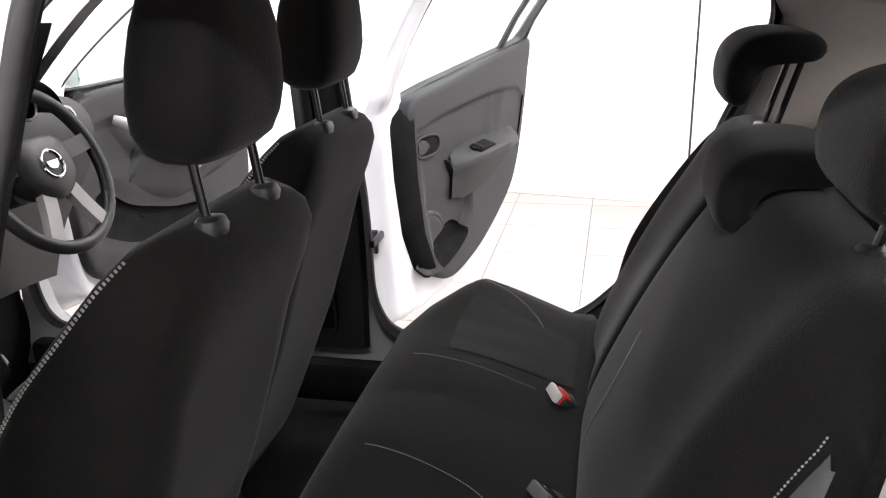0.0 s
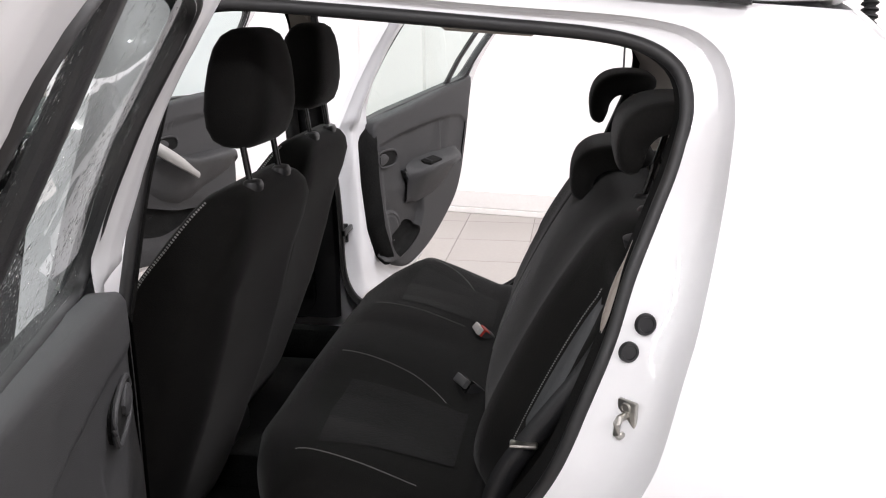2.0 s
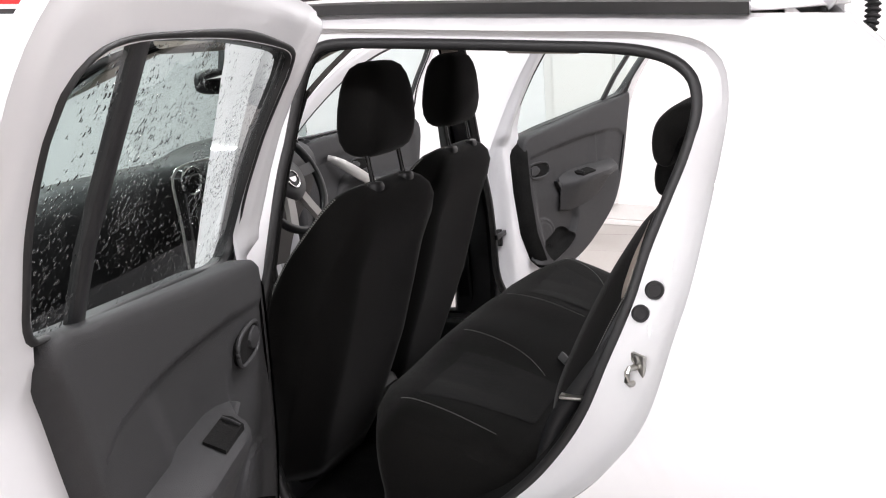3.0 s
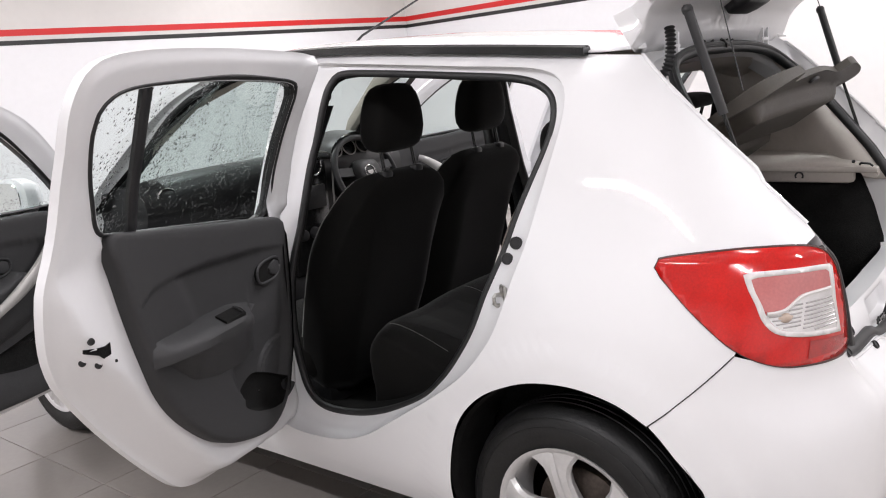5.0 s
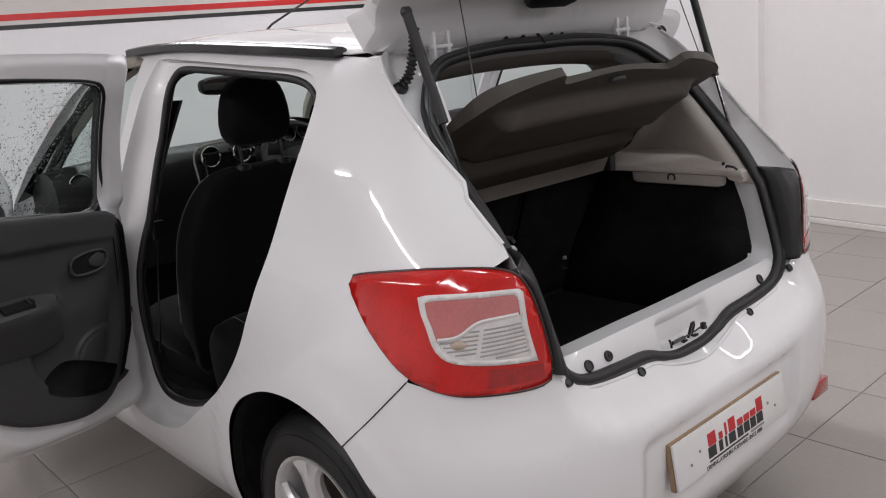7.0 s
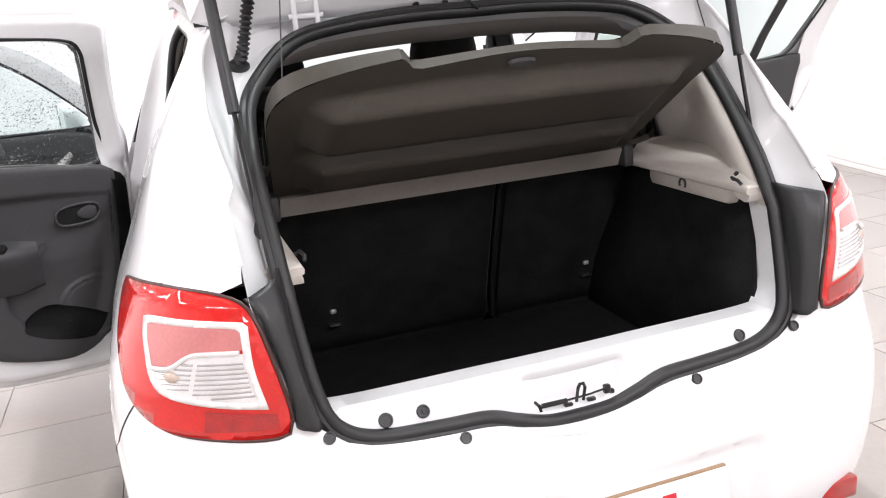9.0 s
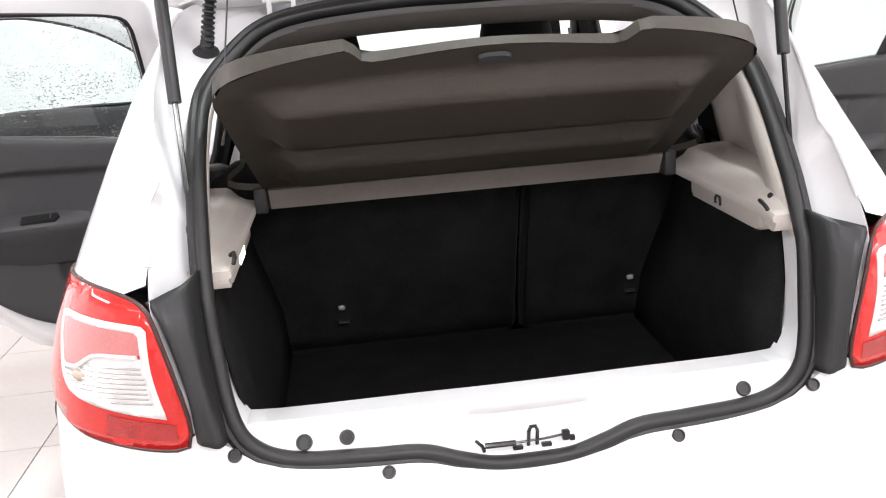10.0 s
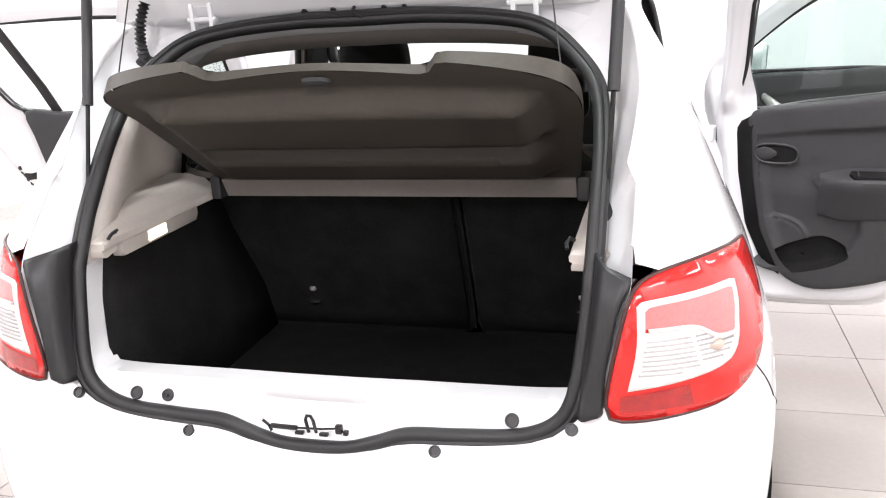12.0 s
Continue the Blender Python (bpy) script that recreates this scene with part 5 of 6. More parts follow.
    part("lock_slot", loft([[Vector((side * (fz(a, b) - 0.85 * o), a - 0.5 * o, b)) - h for a, b in lock] for o in (-0.004, 0.003)]), GLOSSBLACK, root)
    for a, b, r in ((0.134, 0.963, 0.008), (0.141, 0.913, 0.008), (0.160, 0.902, 0.008), (0.197, 0.899, 0.0035)):
        part("shell_plug", disc(Vector((side * (fz(a, b) + 0.001), a, b)) - h, r, 0.004, (-side * 0.8, -0.6, 0), 14), BLACK, root)
    # outer handle and check strap
    bm = tube([leaf(side, y, 0.93, -0.02) - h for y in np.linspace(0.20, 0.38, 8)], 0.014, seg=8, flat=1.2)
    part("outer_handle", bm, PAINT, root)
    for z in (0.62, 0.95):
        part("hinge", block(Vector((-0.02, -0.04, z)), Vector((0.02, 0.0, z + 0.05)), 0.005), JAMB, root)
    return root


rear_door(-1, (0.80, 1.03), 68, True)
rear_door(1, (0.764, 1.077), 72, False)
for sd in (-1, 1):
    # door check link and wiring hole on the pillar
    part("check_link", block((sd * 0.80 - 0.05, 1.01, 0.705), (sd * 0.80 + 0.05, 1.022, 0.725), 0.003), BLACK, car)
    part("check_plate", block((sd * 0.838 - 0.012, 1.026, 0.662), (sd * 0.838 + 0.012, 1.045, 0.728), 0.002), GLOSSBLACK, car)

FDOOR = [(1.095, 1.525), (1.40, 1.525), (1.72, 1.425), (1.95, 1.245), (2.08, 1.06), (2.09, 0.85), (2.09, 0.6), (2.05, 0.42), (1.9, 0.385), (1.3, 0.385), (1.12, 0.42), (1.095, 0.6), (1.095, 1.0), (1.095, 1.3)]
FWIN = [(1.15, 1.105), (1.145, 1.25), (1.15, 1.43), (1.24, 1.458), (1.40, 1.452), (1.62, 1.38), (1.80, 1.255), (1.95, 1.11), (1.90, 1.09), (1.5, 1.10)]
FTRIM = [(1.135, 1.085), (1.13, 0.85), (1.14, 0.65), (1.22, 0.49), (1.5, 0.455), (1.8, 0.46), (1.98, 0.52), (2.02, 0.7), (2.01, 0.9), (1.95, 1.055), (1.6, 1.085)]

FCORE = [(1.15, 1.43), (1.24, 1.458), (1.40, 1.452), (1.62, 1.38), (1.80, 1.255), (1.95, 1.11), (1.985, 0.9), (1.995, 0.7), (1.95, 0.545), (1.8, 0.485), (1.5, 0.48), (1.24, 0.515), (1.165, 0.65), (1.155, 0.85), (1.152, 1.08), (1.147, 1.25)]


def front_door(side, angle, wetness):
    root, h, inner, flat, depth = door("front_door", side, (0.80, 2.10), angle, FDOOR, FWIN, FTRIM, FCORE, ([(q[0], q[1]) for q in FWIN],), wetness, "open white front door with dark grey trim")
    mouth = [(q.x, q.y) for q in spline([(a, b, 0) for a, b in ((1.895, 0.772), (1.792, 0.704), (1.68, 0.668), (1.576, 0.641), (1.445, 0.622), (1.50, 0.590), (1.652, 0.560), (1.75, 0.566), (1.841, 0.592), (1.94, 0.650), (1.95, 0.73))], 60, True)]
    mo = np.array([[q.x, q.y] for q in spline([(a, b, 0) for a, b in mouth], 400, True)])

    def pressed(u, v):
        d = float(np.sqrt(((mo - (u, v)) ** 2).sum(1).min()))
        line = lerp(u, (1.13, 1.3, 1.6, 1.85, 2.0), (1.01, 1.02, 1.005, 0.985, 0.96))
        hollow = 0.011 * step(line + 0.004, line - 0.014, v) * step(0.80, 0.87, v) * step(1.15, 1.20, u) * step(1.95, 1.85, u)
        return Vector((side * (INNER_X + 0.003 + hollow + 0.012 * step(0.06, 0.0, d)), u, v)) - h

    part("trim_panel", sheet([(q.x, q.y) for q in inner], [mouth], pressed, 0.016), TRIM, root, "dark grey moulded door trim", smooth="all")
    my, mz = float(mo[:, 0].mean()), float(mo[:, 1].mean())
    # black stands for the shade down in this pocket
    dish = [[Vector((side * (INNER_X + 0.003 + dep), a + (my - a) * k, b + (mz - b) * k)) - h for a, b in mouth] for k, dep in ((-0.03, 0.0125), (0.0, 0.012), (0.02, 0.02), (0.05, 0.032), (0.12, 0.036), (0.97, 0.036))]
    part("door_pocket", loft(dish, caps=False), CARPET_AND_SHADE, root, "open pocket coloured black for its shade", smooth="all")
    # armrest: level at the rear, swelling forward and down over the pocket
    rows = []
    for y in np.linspace(1.13, 1.80, 28):
        zt = lerp(y, (1.13, 1.18, 1.30, 1.507, 1.60, 1.675, 1.74, 1.80), (0.80, 0.838, 0.843, 0.848, 0.868, 0.891, 0.872, 0.79))
        zb = lerp(y, (1.13, 1.20, 1.30, 1.418, 1.50, 1.58, 1.66, 1.74, 1.80), (0.785, 0.755, 0.73, 0.708, 0.680, 0.678, 0.700, 0.74, 0.775))
        pr = lerp(y, (1.13, 1.16, 1.22, 1.35, 1.6, 1.70, 1.76, 1.80), (0.0, 0.035, 0.055, 0.066, 0.062, 0.045, 0.02, 0.0))
        rows.append([Vector((side * (INNER_X + 0.006 - p * pr), y, z)) - h for z, p in ((zt + 0.012, -0.15), (zt + 0.006, 0.45), (zt, 0.88), (zt - 0.008, 1.0), (zt - 0.024, 0.97), (zt * 0.6 + zb * 0.4, 0.72), (zt * 0.25 + zb * 0.75, 0.42), (zb, 0.1), (zb - 0.01, -0.2))])
    part("armrest", loft(rows, caps=False, closed=False), TRIM, root, smooth="all")
    bar = [(INNER_X - 0.004, 1.83, 0.985), (INNER_X - 0.040, 1.80, 0.965), (INNER_X - 0.072, 1.72, 0.905), (INNER_X - 0.080, 1.62, 0.842), (INNER_X - 0.066, 1.525, 0.787)]
    part("grip_bar", tube([Vector((side * x, y, z)) - h for x, y, z in spline(bar, 20)], lambda f: 0.011 + 0.006 * math.sin(math.pi * min(f * 1.15, 1)), seg=10, flat=1.5), SATIN, root, "satin silver door pull")
    pull(root, side, h, 1.61, 0.925)
    # mirror at the front corner of the window
    c = flank(side, 1.88, 1.12, -0.12) - h
    mirror = part("door_mirror", loft([oval(c + Vector((0, o, 0)), a, b, 3, 28, (1, 0, 0), (0, 0, 1)) for o, a, b in ((-0.045, 0.085, 0.06), (-0.03, 0.10, 0.075), (0.01, 0.10, 0.075), (0.05, 0.08, 0.06), (0.075, 0.04, 0.03))]), PAINT, root, "white door mirror wet with rain")
    part("mirror_glass", loft([oval(c + Vector((0, o, 0)), 0.086, 0.062, 3, 28, (1, 0, 0), (0, 0, 1)) for o in (-0.05, -0.046)]), MIRROR, root)
    part("mirror_arm", tube([c + Vector((-side * 0.08, 0.02, -0.05)), c + Vector((-side * 0.16, 0.04, -0.06))], 0.022, seg=8), BLACK, root)
    return root


front_door(-1, 77, True)
front_door(1, 80, False)

# ---- cabin ----
part("cabin_floor", block((-0.70, 0.30, 0.25), (0.70, 2.0, 0.29), 0.01), CARPET_AND_SHADE, car)
part("tunnel", loft([[Vector((x, y, z)) for x, z in ((-0.14, 0.28), (-0.10, 0.36), (0.10, 0.36), (0.14, 0.28))] for y in (0.55, 2.0)]), CARPET_AND_SHADE, car)
for sd in (-1, 1):
    # inner side of the sill, B-pillar trim and roof rail trim
    part("sill_trim", block((min(sd * 0.66, sd * 0.72), 0.42, 0.28), (max(sd * 0.66, sd * 0.72), 2.05, 0.40), 0.02), CARPET_AND_SHADE, car)
    rows = [[Vector((sd * (wide(1.05, z) - o), y, z)) for y, o in ((front_seal(sd, z) + 0.004, 0.10), (front_seal(sd, z) + 0.016, 0.115), (1.08, 0.122), (1.10 + 0.09 * step(0.85, 0.55, z), 0.118), (1.115 + 0.09 * step(0.85, 0.55, z), 0.10))] for z in (0.42, 0.6, 0.8, 1.0, 1.2, 1.36)]
    part("pillar_cover", loft(rows, caps=False, closed=False), TRIM2, car)
    rows = [[Vector((sd * (wide(1.05, z) - o), y, z)) for y, o in ((front_seal(sd, z) - 0.004, seal_inset(z) + 0.010), (front_seal(sd, z) + 0.006, seal_inset(z) + 0.022), (front_seal(sd, z) + 0.05, seal_inset(z) + 0.032), (1.095, seal_inset(z) + 0.030), (1.11, seal_inset(z) + 0.008))] for z in (1.04, 1.15, 1.3, 1.44)]
    part("upper_pillar_cover", loft(rows, caps=False, closed=False), HEADLINER, car)
    # pale finisher just inside the seal
    part("pillar_finisher", tube([flank(sd, front_seal(sd, z) + 0.014, z, seal_inset(z) + 0.018) for z in np.linspace(1.02, 1.43, 14)], 0.0105, seg=8), BEIGE, car)
    # pale edge of the rear pillar trim, just inside the seal
    rows = []
    for z in np.linspace(0.978, 1.11, 12):
        sy = lerp(z, (0.97, 1.06, 1.145, 1.22, 1.30, 1.36), (0.192, 0.166, 0.135, 0.108, 0.092, 0.112))
        k = step(0.97, 1.0, z) * (0.55 - 0.5 * step(1.03, 1.10, z))
        rows.append([flank(sd, sy + 0.017 + a * k, z, seal_inset(z) + 0.012 + b * (1 - 0.9 * step(1.03, 1.10, z))) for a, b in ((0.009, 0.0), (0.009, 0.010), (0.0, 0.016), (-0.008, 0.010), (-0.008, 0.0))])
    if sd < 0:
        part("pillar_edge", loft(rows, caps=False, closed=False), BEIGE, car)
    # A-pillar trim
    part("a_pillar_trim", tube([(sd * 0.46, 1.40, 1.50), (sd * 0.515, 1.68, 1.405), (sd * 0.595, 1.95, 1.215), (sd * 0.655, 2.09, 1.05)], 0.026, seg=8, flat=1.4), HEADLINER, car)
    part("roof_rail_trim", tube([(sd * 0.50, 0.10, 1.425), (sd * 0.505, 0.5, 1.455), (sd * 0.505, 1.0, 1.49), (sd * 0.52, 1.33, 1.50)], 0.024, seg=8), HEADLINER, car)
    # C-pillar trim: a broad curved shell from the belt to the roof
    rows = []
    for z in np.linspace(0.98, 1.40, 9):
        yr = rear_y(z) + 0.036
        yf = lerp(z, (0.98, 1.06, 1.15, 1.25, 1.32, 1.40), (0.165, 0.142, 0.112, 0.085, 0.085, 0.18))
        w = wide(0, z)
        by_seal = lerp(z, (0.98, 1.1, 1.2, 1.285, 1.34, 1.395), (0.512, 0.514, 0.515, 0.502, 0.462, 0.392))
        cols = [Vector((sd * (w - o - 0.03 * math.sin(math.pi * k)), yf + (yr - yf) * k, z)) for k, o in zip(np.linspace(0, 1, 9), (0.115, 0.116, 0.117, 0.118, 0.119, 0.121, 0.124, 0.132, 0.146))]
        for i, f in ((5, 0.25), (6, 0.6), (7, 0.9), (8, 1.0)):
            cols[i].x += (sd * by_seal - cols[i].x) * f
        cols[8].y = rear_y(z) + 0.010
        rows.append(cols)
    part("c_pillar_trim", loft(rows, caps=False, closed=False), BEIGE, car, "beige moulded rear pillar trim", thick=0.006, off=0)
    part("wheel_house_trim", loft([[Vector((sd * (x - 0.03 * k), y0 - 0.14 * k, z)) for k in (0, 0.3, 1)] for x, y0, z in ((0.72, 0.60, 0.45), (0.71, 0.40, 0.60), (0.69, 0.27, 0.78), (0.66, 0.19, 0.96), (0.63, 0.165, 1.05))], caps=False, closed=False), BLACK, car, thick=0.006)

# rear screen header and rear end of headliner
part("header_trim", sheet([(-0.50, -0.10), (0.50, -0.10), (0.56, 0.10), (-0.56, 0.10)], [], lambda x, y: Vector((x, y, 1.369 + 1.14 * abs(y) ** 1.5 - 0.012 * (x / 0.33) ** 2 - 0.02 * (x / 0.5) ** 6)), 0.03), BEIGE, car)


def drape(rings, x, axis, v, top=True):
    """The outermost point of a body lofted along x, at a height or a place along the car."""
    xs = [r[0].x for r in rings]
    i = min(max(int(np.searchsorted(xs, x)) - 1, 0), len(xs) - 2)
    f = min(max((x - xs[i]) / (xs[i + 1] - xs[i]), 0), 1)
    ring_ = [a.lerp(b, f) for a, b in zip(rings[i], rings[i + 1])]
    other = 3 - axis
    hits = []
    for a, b in zip(ring_, ring_[1:] + ring_[:1]):
        if (a[axis] - v) * (b[axis] - v) <= 0 and a[axis] != b[axis]:
            k = (v - a[axis]) / (b[axis] - a[axis])
            hits.append(a[other] + (b[other] - a[other]) * k)
    return (max(hits) if top else min(hits)) if hits else 0.0


def stitches(full, r, gap=2):
    bm = bmesh.new()
    for j in range(0, len(full) - 1, gap):
        tube(full[j:j + 2], r, seg=4, bm=bm)
    return bm


def front_seat(x0, label, shift=0.0):
    secs = ((0.36, 1.13, 0.19, 0.05), (0.42, 1.12, 0.225, 0.068), (0.55, 1.075, 0.25, 0.078), (0.70, 1.02, 0.262, 0.082), (0.85, 0.97, 0.262, 0.08), (0.95, 0.937, 0.254, 0.074), (1.02, 0.908, 0.240, 0.067), (1.07, 0.886, 0.216, 0.058), (1.10, 0.873, 0.186, 0.046), (1.117, 0.864, 0.150, 0.030), (1.125, 0.861, 0.11, 0.014))
    lean = Vector((0, 0.93, 0.36))
    rings = [oval((x0, y, z), w, d, 6.5, 88, (1, 0, 0), lean) for z, y, w, d in secs]
    # sides carried forward as bolsters
    for r, (z, y, w, d) in zip(rings, secs):
        for p in r:
            k = step(0.55, 1.0, abs(p.x - x0) / w)
            p.y += 0.05 * k * step(1.08, 0.85, z)
            if p.y < y and z < 1.0:
                p.y += 0.012 * (1 - step(0.4, 0.8, abs(p.x - x0) / w)) * step(0.4, 0.5, z)
    seat = part("front_seat", loft(rings), FABRIC, car, label, smooth="all")
    # cushion
    cr = [oval((x0, y, z), w, h, 3.4, 36, (1, 0, 0), (0, 0, 1)) for y, z, w, h in ((1.10, 0.46, 0.20, 0.06), (1.16, 0.47, 0.245, 0.085), (1.35, 0.485, 0.255, 0.09), (1.52, 0.50, 0.25, 0.085), (1.58, 0.495, 0.23, 0.06))]
    part("cushion", loft(cr), FABRIC, seat, smooth="all")
    part("seat_base", block((x0 - 0.2, 1.12, 0.29), (x0 + 0.2, 1.52, 0.42), 0.03), BLACK, seat)
    # headrest on two posts in oval collars
    hr = [oval((x0, y, z), w, d, 3.7, 48, (1, 0, 0), (0, 1, 0)) for z, y, w, d in ((1.190, 0.885, 0.066, 0.022), (1.196, 0.884, 0.086, 0.038), (1.208, 0.883, 0.103, 0.052), (1.232, 0.882, 0.115, 0.061), (1.265, 0.879, 0.119, 0.065), (1.305, 0.876, 0.116, 0.063), (1.345, 0.873, 0.108, 0.058), (1.375, 0.871, 0.097, 0.051), (1.397, 0.869, 0.08, 0.040), (1.408, 0.868, 0.056, 0.026), (1.411, 0.868, 0.03, 0.012))]
    part("headrest", loft(hr), FABRIC, seat, smooth="all")
    for dx in (-0.078, 0.078):
        part("headrest_post", tube([(x0 + dx, 0.857, 1.10), (x0 + dx, 0.872, 1.21)], 0.0062, seg=10), GLOSSBLACK, seat)
        part("post_collar", loft([oval((x0 + dx, 0.856, z), a, b, 2.4, 20, (1, 0, 0), (0, 1, 0)) for z, a, b in ((1.112, 0.024, 0.017), (1.122, 0.026, 0.019), (1.131, 0.022, 0.015), (1.134, 0.011, 0.010))]), BLACK, seat)
    # rear seam of the map pocket, and pale double stitching on the bolsters
    seam = []
    for f in np.linspace(0, 1, 24):
        x, z = x0 - 0.155 + 0.27 * f, 0.800 + 0.006 * f - 0.055 * f * (1 - f)
        y = lerp(z, [q[0] for q in secs], [q[1] - q[3] * 0.93 for q in secs]) + 0.012 * (1 - step(0.4, 0.8, abs(x - x0) / 0.245))
        seam.append((x, y + 0.09 * abs((x - x0) / 0.245) ** 5, z))
    part("pocket_seam", tube([(a, b - 0.0015, c) for a, b, c in seam], 0.0018, seg=6), THREAD2, seat)
    for sgn, marks in ((-1, (40, 39)), (1, (4, 5))):
        for i in marks:
            pts = [r[i] + Vector((sgn * 0.0015, 0.0008, 0)) for r in rings[2:9]]
            part("bolster_stitching", stitches(spline(pts, 220), 0.0012), THREAD, seat)
    for ob in (seat, *seat.children):
        ob.data.transform(Matrix.Translation((0, shift, 0)))
    return seat


front_seat(-0.315, "black cloth front passenger seat with pale stitching")
front_seat(0.315, "black cloth driver seat with pale stitching", 0.085)


def rear_bench():
    prof = [(0.42, 0.40), (0.82, 0.38), (0.858, 0.48), (0.868, 0.58), (0.855, 0.632), (0.815, 0.668), (0.755, 0.682), (0.65, 0.667), (0.55, 0.63), (0.47, 0.598), (0.41, 0.58)]
    lp = spline([(a, b, 0) for a, b in prof], 56, True)
    c = sum(lp, Vector()) / 56
    rings = []
    for x in (-0.665, -0.66, -0.645, -0.60, -0.52, -0.42, -0.32, -0.22, -0.15, -0.10, 0, 0.10, 0.15, 0.22, 0.32, 0.42, 0.52, 0.60, 0.645, 0.66, 0.665):
        e = abs(x)
        k = lerp(e, (0.60, 0.645, 0.66, 0.665), (1.0, 0.965, 0.91, 0.84))
        dip = 0.022 * math.exp(-((e - 0.37) / 0.14) ** 2)
        pull_back = 0.095 * step(0.42, 0.69, e)
        ring_ = []
        for q in lp:
            p = c + (q - c) * k
            up = step(0.60, 0.68, p.y)
            ring_.append(Vector((x, p.x - pull_back * step(0.62, 0.85, p.x), p.y - dip * up)))
        rings.append(ring_)
    bench = part("rear_bench", loft(rings), FABRIC, car, "black cloth rear bench with pale seam stitching", smooth="all")
    on_top = lambda x, y, up=0.0006: Vector((x, y, drape(rings, x, 1, y) + up))
    for line in ([(0.21, 0.775), (0.208, 0.72), (0.203, 0.62), (0.20, 0.53)], [(-0.134, 0.772), (-0.146, 0.71), (-0.160, 0.65), (-0.176, 0.59), (-0.205, 0.545), (-0.238, 0.512)], [(-0.578, 0.735), (-0.577, 0.70), (-0.572, 0.60), (-0.572, 0.515)], [(0.637, 0.80), (0.637, 0.73), (0.622, 0.665), (0.585, 0.605), (0.53, 0.56), (0.46, 0.53), (0.41, 0.52)]):
        part("seam_stitching", stitches([on_top(q.x, q.y) for q in spline([(a, b, 0) for a, b in line], 120)], 0.0010), THREAD, bench)
    # checked centre fields of the cushion
    for sgn in (-1, 1):
        field = [(sgn * 0.26, 0.715), (sgn * 0.40, 0.722), (sgn * 0.545, 0.705), (sgn * 0.50, 0.60), (sgn * 0.47, 0.46), (sgn * 0.255, 0.46)]
        part("seat_field", sheet(field, [], lambda x, y: on_top(x, y, 0.0025), 0.012), FABRIC2, bench)
    # backrests, split at 60 to 40
    back = [(0.40, 0.56), (0.435, 0.60), (0.425, 0.68), (0.375, 0.80), (0.315, 0.92), (0.255, 1.02), (0.215, 1.075), (0.175, 1.105), (0.125, 1.108), (0.09, 1.09), (0.085, 1.06), (0.13, 0.95), (0.20, 0.76), (0.245, 0.62), (0.26, 0.55)]
    bl = spline([(a, b, 0) for a, b in back], 64, True)
    bc = sum(bl, Vector()) / 64
    for x0, x1 in ((-0.615, 0.135), (0.147, 0.615)):
        rings = []
        n = 22
        for i in range(n + 1):
            f = i / n
            x = x0 + (x1 - x0) * (0.5 - 0.5 * math.cos(math.pi * f))
            e = min(x - x0, x1 - x)
            k = lerp(e, (0, 0.006, 0.02, 0.045), (0.86, 0.93, 0.98, 1.0))
            ring_ = []
            out = step(0.50, 0.615, abs(x))
            for q in bl:
                p = bc + (q - bc) * k
                front = step(0.20, 0.34, p.x + (p.y - 0.8) * 0.45)
                bow = -0.018 * math.exp(-((abs(x) - 0.34) / 0.13) ** 2) - (0.085 if x < 0 else 0.04) * step(0.44, 0.575, abs(x)) * (1 - 0.6 * step(0.98, 1.09, p.y))
                ring_.append(Vector((x, p.x + bow * front, p.y - 0.05 * out * step(0.95, 1.1, p.y))))
            rings.append(ring_)
        br = part("backrest", loft(rings), FABRIC, bench, smooth="all")
        # flat black board on the boot side
        part("backrest_board", loft([[Vector((x, y, z)) for y, z in ((0.258, 0.56), (0.240, 0.62), (0.196, 0.76), (0.126, 0.95), (0.084, 1.055))] for x in np.linspace(x0 + 0.012, x1 - 0.012, 8)], caps=False, closed=False), CARPET_AND_SHADE, bench, thick=0.006)
        sgn = -1 if x0 < 0 else 1
        front = lambda x, z, up=0.0: Vector((sgn * x, drape(rings, sgn * x, 2, z) + up, z))
        pts = [front(0.542 - 0.012 * (z - 0.85), z, 0.0012) for z in np.linspace(0.995, 0.71, 130)]
        part("bolster_stitching", stitches(pts, 0.0011), THREAD, br)
        # smooth grey side panel of the bolster, a crescent beyond the stitching
        rows = []
        for z in np.linspace(0.995, 0.765, 20):
            w = 0.062 * math.sin(math.pi * min(max((z - 0.755) / 0.25, 0.02), 0.98)) ** 0.7
            rows.append([front(0.552, z - 0.01, 0.004), front(0.552 + 0.4 * w, z - 0.014, 0.006), front(0.552 + 0.8 * w, z - 0.02, 0.004) , Vector((sgn * (0.552 + w), front(0.605, z - 0.022).y - 0.02, z - 0.022))])
        part("bolster_panel", loft(rows, caps=False, closed=False), GUSSET, br, "smooth grey side panel", smooth="all")
        # curved seam down the middle of the seat
        if sgn < 0:
            part("centre_seam", tube([front(0.03 + 0.02 * math.sin(k * 3), 0.86 - 0.20 * k, 0.0012) for k in np.linspace(0, 1, 20)], 0.0011, seg=5), THREAD2, br)
    # child-seat anchors low on the boot side
    for x in (-0.321, 0.437):
        part("anchor_hook", block((x - 0.009, 0.202, 0.687), (x + 0.009, 0.226, 0.701), 0.005), SATIN, bench)
        part("anchor_slot", block((x - 0.012, 0.205, 0.652), (x + 0.016, 0.232, 0.655), 0.0005), STEEL, bench)
    part("lock_strap", tube([(0.14, 0.085, 1.05), (0.14, 0.16, 0.85), (0.141, 0.215, 0.68), (0.143, 0.232, 0.585)], 0.005, seg=6, flat=0.4), GLOSSBLACK, bench)
